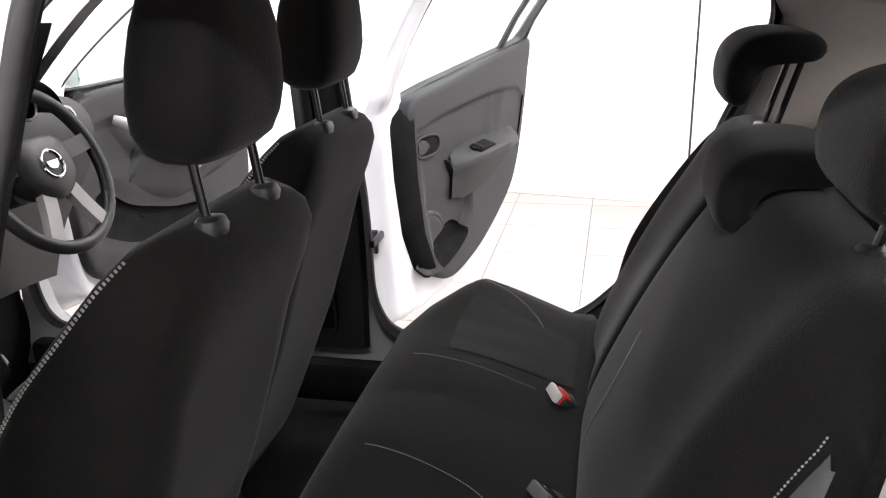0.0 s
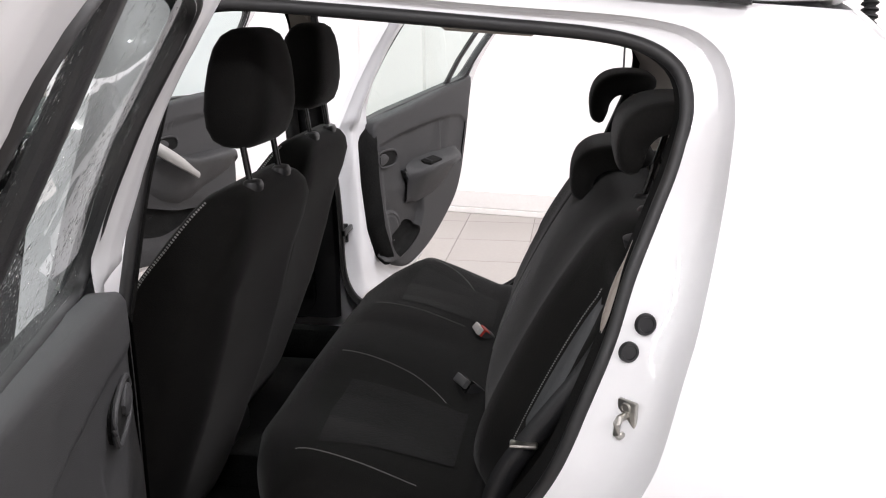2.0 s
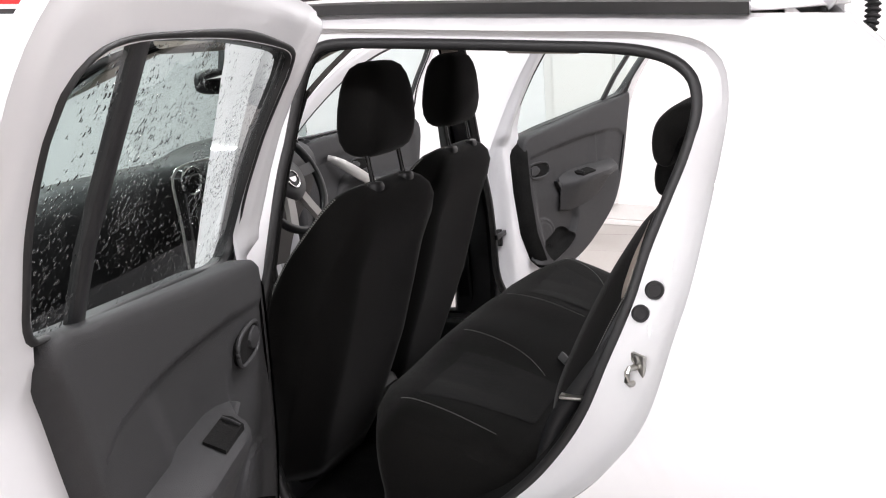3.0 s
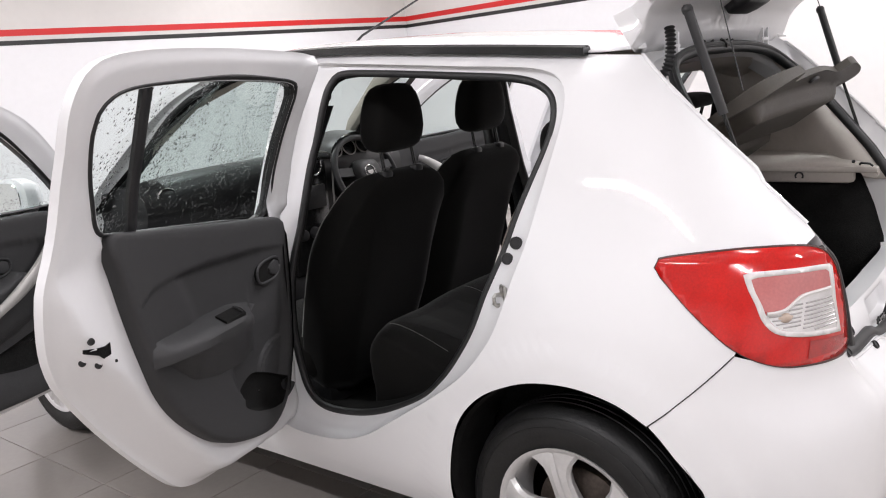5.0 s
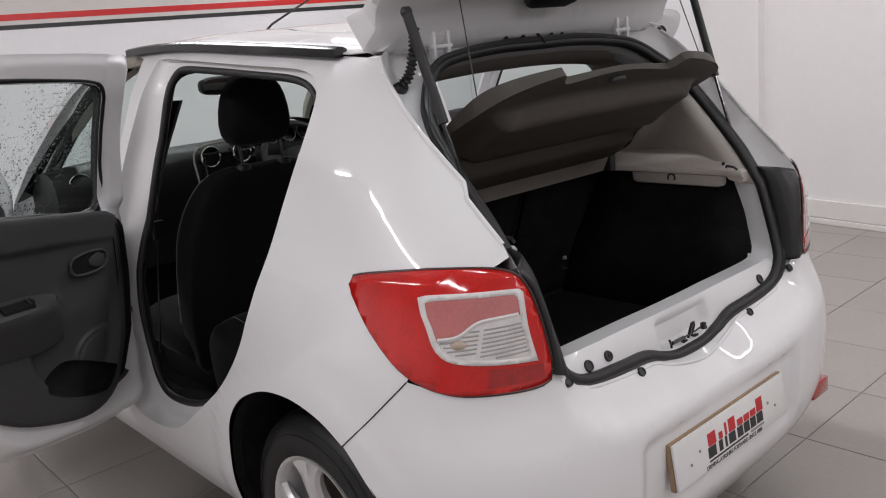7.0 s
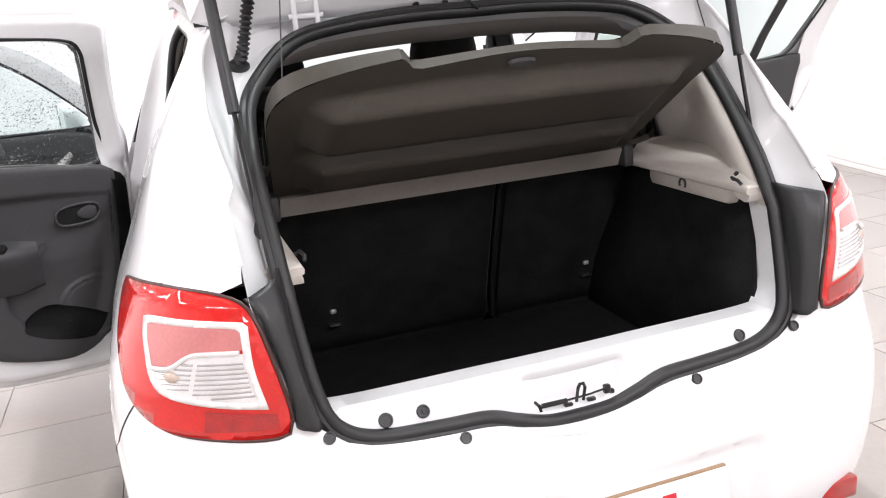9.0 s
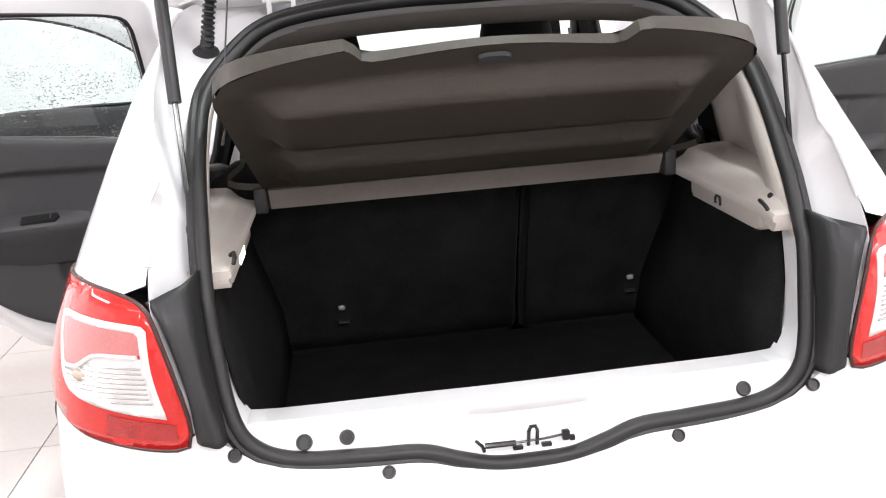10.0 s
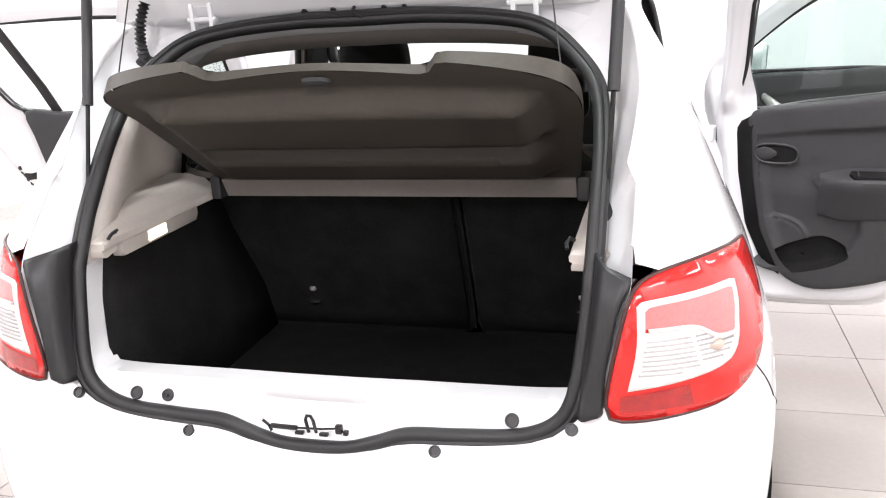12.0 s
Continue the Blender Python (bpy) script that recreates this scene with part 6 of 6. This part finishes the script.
    # headrests: a hooked pad that hangs over the backrest; two are raised
    hook = [(0.082, -0.002), (0.104, 0.010), (0.110, 0.05), (0.098, 0.09), (0.064, 0.116), (0.012, 0.124), (-0.046, 0.118), (-0.068, 0.098), (-0.055, 0.078), (-0.01, 0.074), (0.038, 0.066), (0.062, 0.038), (0.070, 0.006)]
    hl = spline([(a, b, 0) for a, b in hook], 48, True)
    hc = Vector((0.045, 0.07, 0))
    for x0, rise, half, back_y, sy, sz in ((-0.397, 0.070, 0.125, -0.034, 0.97, 0.99), (0.345, 0.056, 0.115, 0.004, 0.92, 1.02), (0.0, -0.066, 0.115, 0.036, 1.0, 1.0)):
        rings = []
        for dx in (-1, -0.985, -0.94, -0.8, -0.5, 0, 0.5, 0.8, 0.94, 0.985, 1):
            k = lerp(abs(dx), (0.5, 0.8, 0.94, 0.985, 1), (1.0, 0.97, 0.9, 0.8, 0.66))
            rings.append([Vector((x0 + dx * half, 0.118 + back_y + sy * (hc + (q - hc) * k).x, 1.108 + rise + sz * (hc + (q - hc) * k).y)) for q in hl])
        part("rear_headrest", loft(rings), FABRIC, bench, "raised hooked headrest" if rise > 0 else "lowered hooked headrest", smooth="all")
        if rise > 0:
            for dx in (-0.051, 0.051):
                part("headrest_post", tube([(x0 + dx, 0.136, 1.08), (x0 + dx, 0.085, 1.262)], 0.0055, seg=8), GLOSSBLACK, bench)
                part("post_collar", loft([oval((x0 + dx, 0.130, z), a, b, 2.3, 18) for z, a, b in ((1.095, 0.021, 0.016), (1.106, 0.023, 0.018), (1.113, 0.018, 0.013), (1.115, 0.009, 0.009))]), BLACK, bench)
    return bench


bench = rear_bench()


BUCKLE_GREY = mat("buckle_grey", (0.12, 0.12, 0.12), 0.4, vary=0.1)


def buckle(x, y, z, turn, red):
    bm = block((-0.020, -0.013, -0.06), (0.020, 0.013, 0.02), 0.006)
    m = Matrix.Translation((x, y, z)) @ Matrix.Rotation(radians(turn), 4, "Z") @ Matrix.Rotation(radians(-50), 4, "X") @ Matrix.Scale(1.3, 4)
    bmesh.ops.transform(bm, matrix=m, verts=bm.verts)
    b = part("belt_buckle", bm, BLACK, bench, "black seat belt buckle with red button" if red else "black seat belt buckle")
    bm = block((-0.017, -0.0135, 0.006), (0.017, 0.0145, 0.0225), 0.003)
    bmesh.ops.transform(bm, matrix=m, verts=bm.verts)
    part("release_button", bm, REDPLASTIC if red else GLOSSBLACK, b)
    bm = block((-0.019, -0.012, 0.024), (0.019, 0.004, 0.034), 0.002)
    bmesh.ops.transform(bm, matrix=m, verts=bm.verts)
    part("buckle_label", bm, PLINTH if red else BUCKLE_GREY, b)


buckle(0.206, 0.470, 0.590, 20, True)
buckle(-0.125, 0.47, 0.595, 35, False)


def strap(pts, label=""):
    line = spline(pts, 24)
    rows = [[p + Vector((math.copysign(0.004, p.x), -0.02, -0.006)), p + Vector((math.copysign(0.009, p.x), 0, 0)), p + Vector((math.copysign(0.004, p.x), 0.02, 0.006))] for p in line]
    return part("seat_belt", loft(rows, caps=False, closed=False), BLACK, bench, label, thick=0.002)


for sd in (-1, 1):
    if sd < 0:
        strap([(-0.585, 0.12, 1.085), (-0.622, 0.165, 0.99), (-0.632, 0.22, 0.89), (-0.64, 0.285, 0.80), (-0.645, 0.35, 0.70), (-0.65, 0.38, 0.60)], "black seat belt webbing")
    else:
        strap([(0.585, 0.14, 1.085), (0.61, 0.18, 1.04), (0.618, 0.21, 1.0), (0.62, 0.25, 0.941), (0.62, 0.30, 0.86), (0.622, 0.338, 0.78), (0.628, 0.362, 0.68), (0.634, 0.375, 0.61)], "black seat belt webbing")
    part("belt_tongue", block((sd * 0.652 - 0.010, 0.296, 0.756), (sd * 0.652 + 0.010, 0.342, 0.764), 0.003), STEEL, bench)
    if sd < 0:
        part("belt_guide", loft([oval((sd * 0.572, 0.135, z + 0.042), a, b, 2.4, 20, (1, 0, 0), (0, 1, 0)) for z, a, b in ((1.035, 0.03, 0.036), (1.05, 0.032, 0.04), (1.056, 0.02, 0.026))]), BLACK, bench)
    # front belts on the B-pillars
    part("front_belt", loft([[Vector((sd * 0.545, 1.09, 1.30)), Vector((sd * 0.535, 1.13, 1.30))], [Vector((sd * 0.62, 1.10, 0.95)), Vector((sd * 0.60, 1.14, 0.95))], [Vector((sd * 0.68, 1.11, 0.5)), Vector((sd * 0.67, 1.15, 0.5))]], caps=False, closed=False), BLACK, car, thick=0.002)
    part("belt_anchor", loft([oval((sd * (0.555 - 0.01 * i), 1.08, 1.30), a, b, 2.4, 16, (0, 1, 0), (0, 0, 1)) for i, (k, a, b) in enumerate(((0, 0.035, 0.045), (0, 0.033, 0.043), (0, 0.02, 0.03)))]), BLACK, car)
    part("belt_tongue", block((sd * 0.612 - 0.022, 1.10, 0.90), (sd * 0.612 + 0.022, 1.118, 0.965), 0.005), BLACK, car)

# console with the handbrake between the front seats
console = part("centre_console", loft([oval((0, y, z), w, h, 4, 24, (1, 0, 0), (0, 0, 1)) for y, z, w, h in ((1.10, 0.38, 0.06, 0.05), (1.12, 0.39, 0.075, 0.06), (1.35, 0.42, 0.075, 0.08), (1.55, 0.45, 0.08, 0.10), (1.74, 0.52, 0.09, 0.14))]), BLACK, car)
part("handbrake_lever", tube([(0.03, 1.40, 0.48), (0.03, 1.30, 0.52), (0.03, 1.14, 0.55)], lambda f: 0.010 + 0.006 * f, seg=10), BLACK, console)
part("gear_lever", tube([(0, 1.58, 0.54), (0, 1.565, 0.66)], 0.009, seg=8), BLACK, console)
part("gear_knob", loft([oval((0, 1.563, z), r, r, 2.2, 16) for z, r in ((0.65, 0.012), (0.665, 0.024), (0.69, 0.026), (0.71, 0.018), (0.715, 0.008))]), GLOSSBLACK, console)

# dashboard
prof = [(1.94, 0.62), (1.88, 0.78), (1.79, 0.92), (1.745, 1.03), (1.76, 1.10), (1.82, 1.135), (1.95, 1.125), (2.12, 1.05), (2.14, 0.7)]
rings = []
for x in np.linspace(-0.72, 0.72, 25):
    hump = 0.045 * math.exp(-((x - 0.32) / 0.15) ** 2)
    mid_k = 0.03 * math.exp(-(x / 0.15) ** 4)
    rings.append([Vector((x, a - mid_k * step(1.9, 1.75, a) - 0.02 * (x / 0.7) ** 2 * -1, b + hump * step(0.95, 1.1, b) - 0.03 * (x / 0.72) ** 4)) for a, b in ((q.x, q.y) for q in spline([(a, b, 0) for a, b in prof], 36))])
dash = part("dashboard", loft(rings, caps=True, closed=True), BLACK, car, "dark grey moulded dashboard")
part("console_panel", loft([[Vector((x * k, 1.70 - d, z)) for x, z in ((-0.13, 1.10), (0.13, 1.10), (0.125, 0.85), (0.11, 0.62), (-0.11, 0.62), (-0.125, 0.85))] for d, k in ((-0.04, 1.0), (0.012, 0.98), (0.018, 0.9))]), GLOSSBLACK, dash, bevel=0.01)
part("console_rim", tube([(x, 1.69, z) for x, z, _ in spline([(-0.15, 0.65, 0), (-0.16, 0.95, 0), (-0.17, 1.10, 0), (-0.12, 1.135, 0), (0.0, 1.14, 0), (0.12, 1.135, 0), (0.17, 1.10, 0), (0.16, 0.95, 0), (0.15, 0.65, 0)], 40)], 0.0045, seg=8), SATIN, dash)
for x, vy, z in ((-0.095, 1.70, 1.085), (0.055, 1.70, 1.085), (0.62, 1.79, 1.05), (-0.62, 1.79, 1.05)):
    part("air_vent", loft([oval((x, vy - d, z), r, r, 2, 24, (1, 0, 0), (0, 0, 1)) for d, r in ((-0.03, 0.046), (0.012, 0.046), (0.016, 0.040), (0.004, 0.036), (0.002, 0.01))]), GLOSSBLACK, dash)
    part("vent_ring", tube([(x + 0.043 * math.cos(a), vy - 0.017, z + 0.043 * math.sin(a)) for a in np.linspace(0, 2 * math.pi, 32)[:-1]], 0.0045, True, 6), CHROME, dash)
    for k in (-0.016, 0, 0.016):
        part("vent_slat", block((x - 0.034, vy - 0.016, z + k - 0.002), (x + 0.034, vy - 0.008, z + k + 0.002)), BLACK, dash)
part("radio", block((-0.095, 1.668, 0.90), (0.095, 1.69, 1.0), 0.006), BLACK, dash)
for k, x in enumerate((-0.07, 0.0, 0.07)):
    part("heater_knob", loft([oval((x, 1.67 - d, 0.80), r, r, 2, 20, (1, 0, 0), (0, 0, 1)) for d, r in ((0, 0.026), (0.02, 0.024), (0.022, 0.018))]), BLACK, dash)
for x in (0.23, 0.32, 0.41):
    part("gauge", loft([oval((x, 1.735 - d, 1.135), r, r, 2, 24, (1, 0, 0), (0, 0.4, 1)) for d, r in ((-0.03, 0.042), (0.008, 0.042), (0.01, 0.037), (0.0, 0.035))]), GLOSSBLACK, dash)
    part("gauge_ring", tube([(x + 0.04 * math.cos(a), 1.723 + 0.015 * math.sin(a), 1.135 + 0.037 * math.sin(a)) for a in np.linspace(0, 2 * math.pi, 28)[:-1]], 0.003, True, 6), SATIN, dash)
part("gauge_hood", loft([[Vector((0.32 + 0.165 * math.cos(a) * k, y, 1.10 + 0.10 * math.sin(a) * k)) for a in np.linspace(0, math.pi, 20)] for y, k in ((1.70, 1.0), (1.68, 1.02), (1.82, 1.04))], caps=False, closed=False), BLACK, dash, thick=0.006)

# steering wheel, tipped towards the driver
SW = Matrix.Translation((0.31, 1.616, 1.008)) @ Matrix.Rotation(radians(-24), 4, "X")
at = lambda x, z, d=0.0: SW @ Vector((x, -d, z))
rim = [at(0.183 * math.cos(a), 0.183 * math.sin(a)) for a in np.linspace(0, 2 * math.pi, 64)[:-1]]
wheel_ob = part("steering_wheel", tube(rim, 0.0155, True, 12), BLACK, car, "black steering wheel with silver lower spokes")
hubr = [[at(x * k, z * k, d) for x, z in ((q.x, q.y) for q in spline([(-0.085, 0.035, 0), (-0.05, 0.07, 0), (0.05, 0.07, 0), (0.085, 0.035, 0), (0.075, -0.035, 0), (0.0, -0.075, 0), (-0.075, -0.035, 0)], 40, True))] for d, k in ((-0.05, 0.8), (-0.01, 1.0), (0.012, 0.97), (0.022, 0.8), (0.026, 0.4))]
part("airbag_cover", loft(hubr), BLACK, wheel_ob)
for s in (-1, 1):
    part("upper_spoke", loft([[at(s * x, z + o, d) for o, d in ((0.02, -0.01), (0.02, 0.008), (-0.02, 0.008), (-0.02, -0.01))] for x, z in ((0.06, 0.02), (0.12, 0.025), (0.175, 0.03))]), BLACK, wheel_ob)
    part("lower_spoke", loft([[at(s * (x + o), z + o * 0.3, d) for o, d in ((0.02, -0.01), (0.02, 0.01), (-0.016, 0.01), (-0.016, -0.01))] for x, z in ((0.035, -0.05), (0.055, -0.10), (0.085, -0.16))]), SATIN, wheel_ob)
part("badge_ring", tube([at(0.031 * math.cos(a), 0.002 + 0.031 * math.sin(a), 0.027) for a in np.linspace(0, 2 * math.pi, 32)[:-1]], 0.0035, True, 6), CHROME, wheel_ob)
part("badge_shape", loft([[at(x * k, z * k, d) for x, z in ((-0.02, 0.010), (0.02, 0.010), (0.016, -0.004), (0.006, -0.010), (-0.006, -0.010), (-0.016, -0.004))] for d, k in ((0.024, 1.0), (0.029, 0.94))]), CHROME, wheel_ob)
part("column_shroud", loft([oval((0.31, y, z), 0.06, 0.055, 2.6, 20, (1, 0, 0), (0, 0, 1)) for y, z in ((1.66, 0.985), (1.78, 0.95))]), BLACK, wheel_ob)
for s in (-1, 1):
    part("stalk", tube([(0.31 + s * 0.05, 1.66, 1.0), (0.31 + s * 0.16, 1.645, 1.015)], 0.008, seg=8), BLACK, wheel_ob)
# interior mirror and sun visors
mir = part("interior_mirror", loft([oval((-0.065, 1.53 + d, 1.382), a, b, 3.2, 28, (1, -0.12, 0), (0, 0.03, 1)) for d, a, b in ((-0.012, 0.098, 0.032), (-0.008, 0.104, 0.037), (0.01, 0.104, 0.037), (0.03, 0.07, 0.02))]), BLACK, car)
part("mirror_glass", loft([oval((-0.065, 1.516 + d, 1.382), 0.094, 0.029, 3.2, 28, (1, -0.12, 0), (0, 0.03, 1)) for d in (-0.003, 0.001)]), MIRROR, mir)
part("mirror_stem", tube([(-0.05, 1.55, 1.40), (-0.02, 1.56, 1.47)], 0.009, seg=8), BLACK, mir)
for sd in (-1, 1):
    part("sun_visor", loft([oval((sd * 0.32, y, z), 0.17, 0.012, 4, 24, (1, 0, 0), (0, 0.25, 1)) for y, z in ((1.27, 1.525), (1.285, 1.522), (1.40, 1.485), (1.42, 1.478))]), HEADLINER, car)
    part("grab_handle", tube([(sd * 0.49, 0.30, 1.425), (sd * 0.475, 0.33, 1.405), (sd * 0.475, 0.47, 1.415), (sd * 0.49, 0.50, 1.44)], 0.008, seg=8), HEADLINER, car)

# ---- boot ----
part("boot_floor", block((-0.53, -0.50, 0.545), (0.53, 0.26, 0.562), 0.004), CARPET_AND_SHADE, car, "black carpeted boot floor")
part("boot_front_wall", block((-0.47, -0.505, 0.55), (0.47, -0.487, 0.768), 0.004), CARPET_AND_SHADE, car)
for sd in (-1, 1):
    rows = []
    for f in (0.0, 0.25, 0.5, 0.75, 1.0):
        rows.append([Vector((sd * x, (rear_y(max(z, 0.7)) + 0.072) * (1 - f) + lerp(z, (0.56, 0.76, 0.95, 1.055), (0.255, 0.193, 0.123, 0.081)) * f, z)) for x, z in ((0.466, 0.55), (0.470, 0.70), (0.490, 0.80), (0.511, 0.90), (0.518, 1.005))])
    part("boot_side", loft(rows, caps=False, closed=False), CARPET_AND_SHADE, car, thick=0.006, off=0)
    # beige ledge that carries the shelf: a lip, a sloped face above it, and a box hung below
    prof = ((0.482, 1.003), (0.477, 1.006), (0.476, 1.014), (0.480, 1.021), (0.488, 1.024), (0.500, 1.026), (0.514, 1.034), (0.530, 1.052), (0.54, 1.058), (0.63, 1.062), (0.63, 1.002))
    rows = [[Vector((sd * x, y, min(z, 1.012 + up))) for x, z in prof] for y, up in ((-0.436, 0.006), (-0.432, 0.010), (-0.42, 0.012), (-0.405, 0.014), (-0.38, 0.028), (-0.34, 0.06), (0.05, 0.06), (0.065, 0.05), (0.070, 0.03))]
    led = part("shelf_ledge", loft(rows), BEIGE, car, "beige moulded shelf ledge")
    box_prof = ((0.484, 1.006), (0.4845, 0.980), (0.488, 0.970), (0.498, 0.966), (0.56, 0.966), (0.56, 1.006))
    part("ledge_box", loft([[Vector((sd * (x + o), y, z + o)) for x, z in box_prof] for y, o in ((-0.366, 0.012), (-0.362, 0.004), (-0.350, 0.0), (-0.066, 0.0), (-0.054, 0.004), (-0.050, 0.012))]), BEIGE, led)
    part("ledge_tail", loft([[Vector((sd * x, y, z)) for x, z in ((0.482, 1.004), (0.480, z0), (0.535, z0), (0.535, 1.004))] for y, z0 in ((-0.438, 0.996), (-0.434, 0.988), (-0.425, 0.987), (-0.395, 0.994), (-0.388, 1.002))]), BEIGE, led)
    part("shelf_hook", tube([(sd * 0.482, -0.385, 1.030), (sd * 0.474, -0.39, 1.036), (sd * 0.470, -0.415, 1.034), (sd * 0.472, -0.425, 1.026)], 0.0038, seg=6), BLACK, led)
    for y, z in ((-0.36, 1.034),) if sd > 0 else ():
        part("trim_plug", disc((sd * 0.511, y, z), 0.0055, 0.004, (-sd * 0.7, 0, 0.7), 12), BLACK, led)
    if sd < 0:
        lampm = mat("boot_lamp_lens", (0.9, 0.85, 0.75), 0.3, emit=(1.0, 0.86, 0.62), strength=2.2)
        part("boot_lamp", block((-0.4845, -0.272, 0.977), (-0.4815, -0.202, 1.000), 0.001), lampm, led, "small lit courtesy lamp")
    else:
        part("ledge_catch", tube([(0.4825, -0.20 + 0.012 * math.cos(a), 0.990 + 0.012 * math.sin(a)) for a in np.linspace(-0.6, math.pi + 0.6, 18)], 0.003, False, 6), TRIM2, led)
# parcel shelf, lifted by its cords: ribbed board with a cut-away rear edge
sl = [(-0.455, 0.0), (0.455, 0.0), (0.47, 0.15), (0.485, 0.32), (0.482, 0.42), (0.455, 0.478), (0.38, 0.51), (0.27, 0.528), (0.245, 0.525), (0.225, 0.495), (0.205, 0.487), (0.0, 0.505), (-0.205, 0.487), (-0.225, 0.495), (-0.245, 0.525), (-0.27, 0.528), (-0.38, 0.51), (-0.455, 0.478), (-0.482, 0.42), (-0.485, 0.32), (-0.47, 0.15)]


def shelf_pt(x, d, up=0.0):
    inside = (1 - step(0.36, 0.43, abs(x)))
    rib = 0.039 * (step(0.045, 0.085, d) - step(0.17, 0.20, d)) + 0.043 * (step(0.235, 0.26, d) - step(0.40, 0.435, d))
    crown = -0.025 * (x / 0.48) ** 2 * step(0.3, 0.5, d)
    return SHELF_M @ Matrix.Rotation(math.pi, 4, "Z") @ Vector((x, d, 0)) + (SHELF_M.to_3x3() @ Vector((0, 0, -0.010 + up - rib * inside + crown)))


SHELF_M = Matrix.Translation((0, 0.026, 1.062)) @ Matrix.Rotation(-math.atan2(0.285, 0.395), 4, "X")
shelf = part("parcel_shelf", sheet(sl, [], shelf_pt, 0.013), SHELF, car, "dark brown-grey parcel shelf tilted up on cords", fix=False, smooth="all")
part("shelf_top", sheet(sl, [], lambda x, d: SHELF_M @ Vector((-x, -d, 0.006)), 0.08), CARPET_AND_SHADE, shelf)
part("shelf_edge", loft([[SHELF_M @ Vector((-q.x, -q.y, 0.006)) for q in spline([(a, b, 0) for a, b in sl], 120, True)], [shelf_pt(q.x, q.y) for q in spline([(a, b, 0) for a, b in sl], 120, True)]], caps=False), SHELF, shelf)
part("shelf_clip", loft([oval(SHELF_M @ Vector((0, -d, -0.013 - e)), a, b, 2.6, 20, (1, 0, 0), (0, 0.79, -0.61)) for d, e, a, b in ((0.474, 0.0, 0.030, 0.013), (0.474, 0.007, 0.027, 0.011), (0.474, 0.008, 0.018, 0.006))]), TRIM, shelf)
for sd in (-1, 1):
    part("shelf_pivot", block((sd * 0.462 - 0.014, 0.0, 1.005), (sd * 0.462 + 0.014, 0.05, 1.062), 0.006), TRIM2, shelf)
bm = loft([[Vector((x, y, z)) for y, z in ((0.045, 1.006), (0.030, 1.008), (0.006, 1.055), (0.020, 1.06))] for x in np.linspace(-0.445, 0.445, 9)])
part("shelf_flap", bm, STRIP, shelf, "grey-brown hinge flap of the shelf")
for x in (-0.125, -0.10):
    part("shelf_mark", block((x - 0.004, -0.078, 1.079), (x + 0.003, -0.074, 1.084), 0.001), PLINTH, shelf)

# ---- floor tiles: each a thin bevelled slab ----
PITCH, TX0, TY0 = 0.475, 1.395, 0.52


def tile_mesh(j):
    bm = bmesh.new()
    h = PITCH / 2 - 0.0018
    lo = [bm.verts.new((a * h, b * h, -0.004)) for a, b in ((-1, -1), (1, -1), (1, 1), (-1, 1))]
    up = [bm.verts.new((a * h, b * h, -0.0012)) for a, b in ((-1, -1), (1, -1), (1, 1), (-1, 1))]
    tp = [bm.verts.new((a * (h - 0.002), b * (h - 0.002), 0.0)) for a, b in ((-1, -1), (1, -1), (1, 1), (-1, 1))]
    for a, b in ((lo, up), (up, tp)):
        for i in range(4):
            bm.faces.new((a[i], a[(i + 1) % 4], b[(i + 1) % 4], b[i]))
    bm.faces.new(tp)
    return bm


bm = tile_mesh(0)
tile_data = bpy.data.meshes.new("tile")
bm.to_mesh(tile_data)
bm.free()
tile_data.materials.append(TILE)
far = []
for i in range(-15, 9):
    for j in range(-17, 15):
        x, y = TX0 + (i - 0.5) * PITCH, TY0 + (j + 0.5) * PITCH
        q = ROOM_TURN.inverted() @ Vector((x, y, 0))
        if not (ROOM_X0 - 0.3 < q.x < ROOM_X1 + 0.3 and ROOM_Y0 - 0.3 < q.y < ROOM_Y1 + 0.3):
            continue
        whole = ROOM_X0 + 0.24 < q.x < ROOM_X1 - 0.24 and ROOM_Y0 + 0.24 < q.y < ROOM_Y1 - 0.24
        if whole and -2.9 < x < 4.1 and -1.6 < y < 3.4 and len(floor.children) < 300:
            t = new("tile", tile_data)
            t.parent = floor
            t.matrix_parent_inverse = floor.matrix_basis.inverted()
            t.location = (x, y, 0)
        else:
            far.append((x, y))


def cut_to_room(loop):
    """A tile's outline, cut off along the walls."""
    pts = [ROOM_TURN.inverted() @ q for q in loop]
    for axis, bound, sign in ((0, ROOM_X1 + 0.05, 1), (0, ROOM_X0 - 0.05, -1), (1, ROOM_Y1 + 0.05, 1), (1, ROOM_Y0 - 0.05, -1)):
        kept = []
        for a, b in zip(pts, pts[1:] + pts[:1]):
            da, db = sign * (bound - a[axis]), sign * (bound - b[axis])
            if da >= 0:
                kept.append(a)
            if da * db < 0:
                kept.append(a.lerp(b, da / (da - db)))
        pts = kept
    return [ROOM_TURN @ q for q in pts]


bm = bmesh.new()
h = PITCH / 2 - 0.0018
for x, y in far:
    outline = cut_to_room([Vector((x + a * h, y + b * h, 0.0)) for a, b in ((-1, -1), (1, -1), (1, 1), (-1, 1))])
    if len(outline) > 2:
        bm.faces.new([bm.verts.new(q) for q in outline])
far_tiles = tagged(part("far_tiles", bm, TILE, floor, smooth=False), kind="stuff")
far_tiles.matrix_parent_inverse = floor.matrix_basis.inverted()
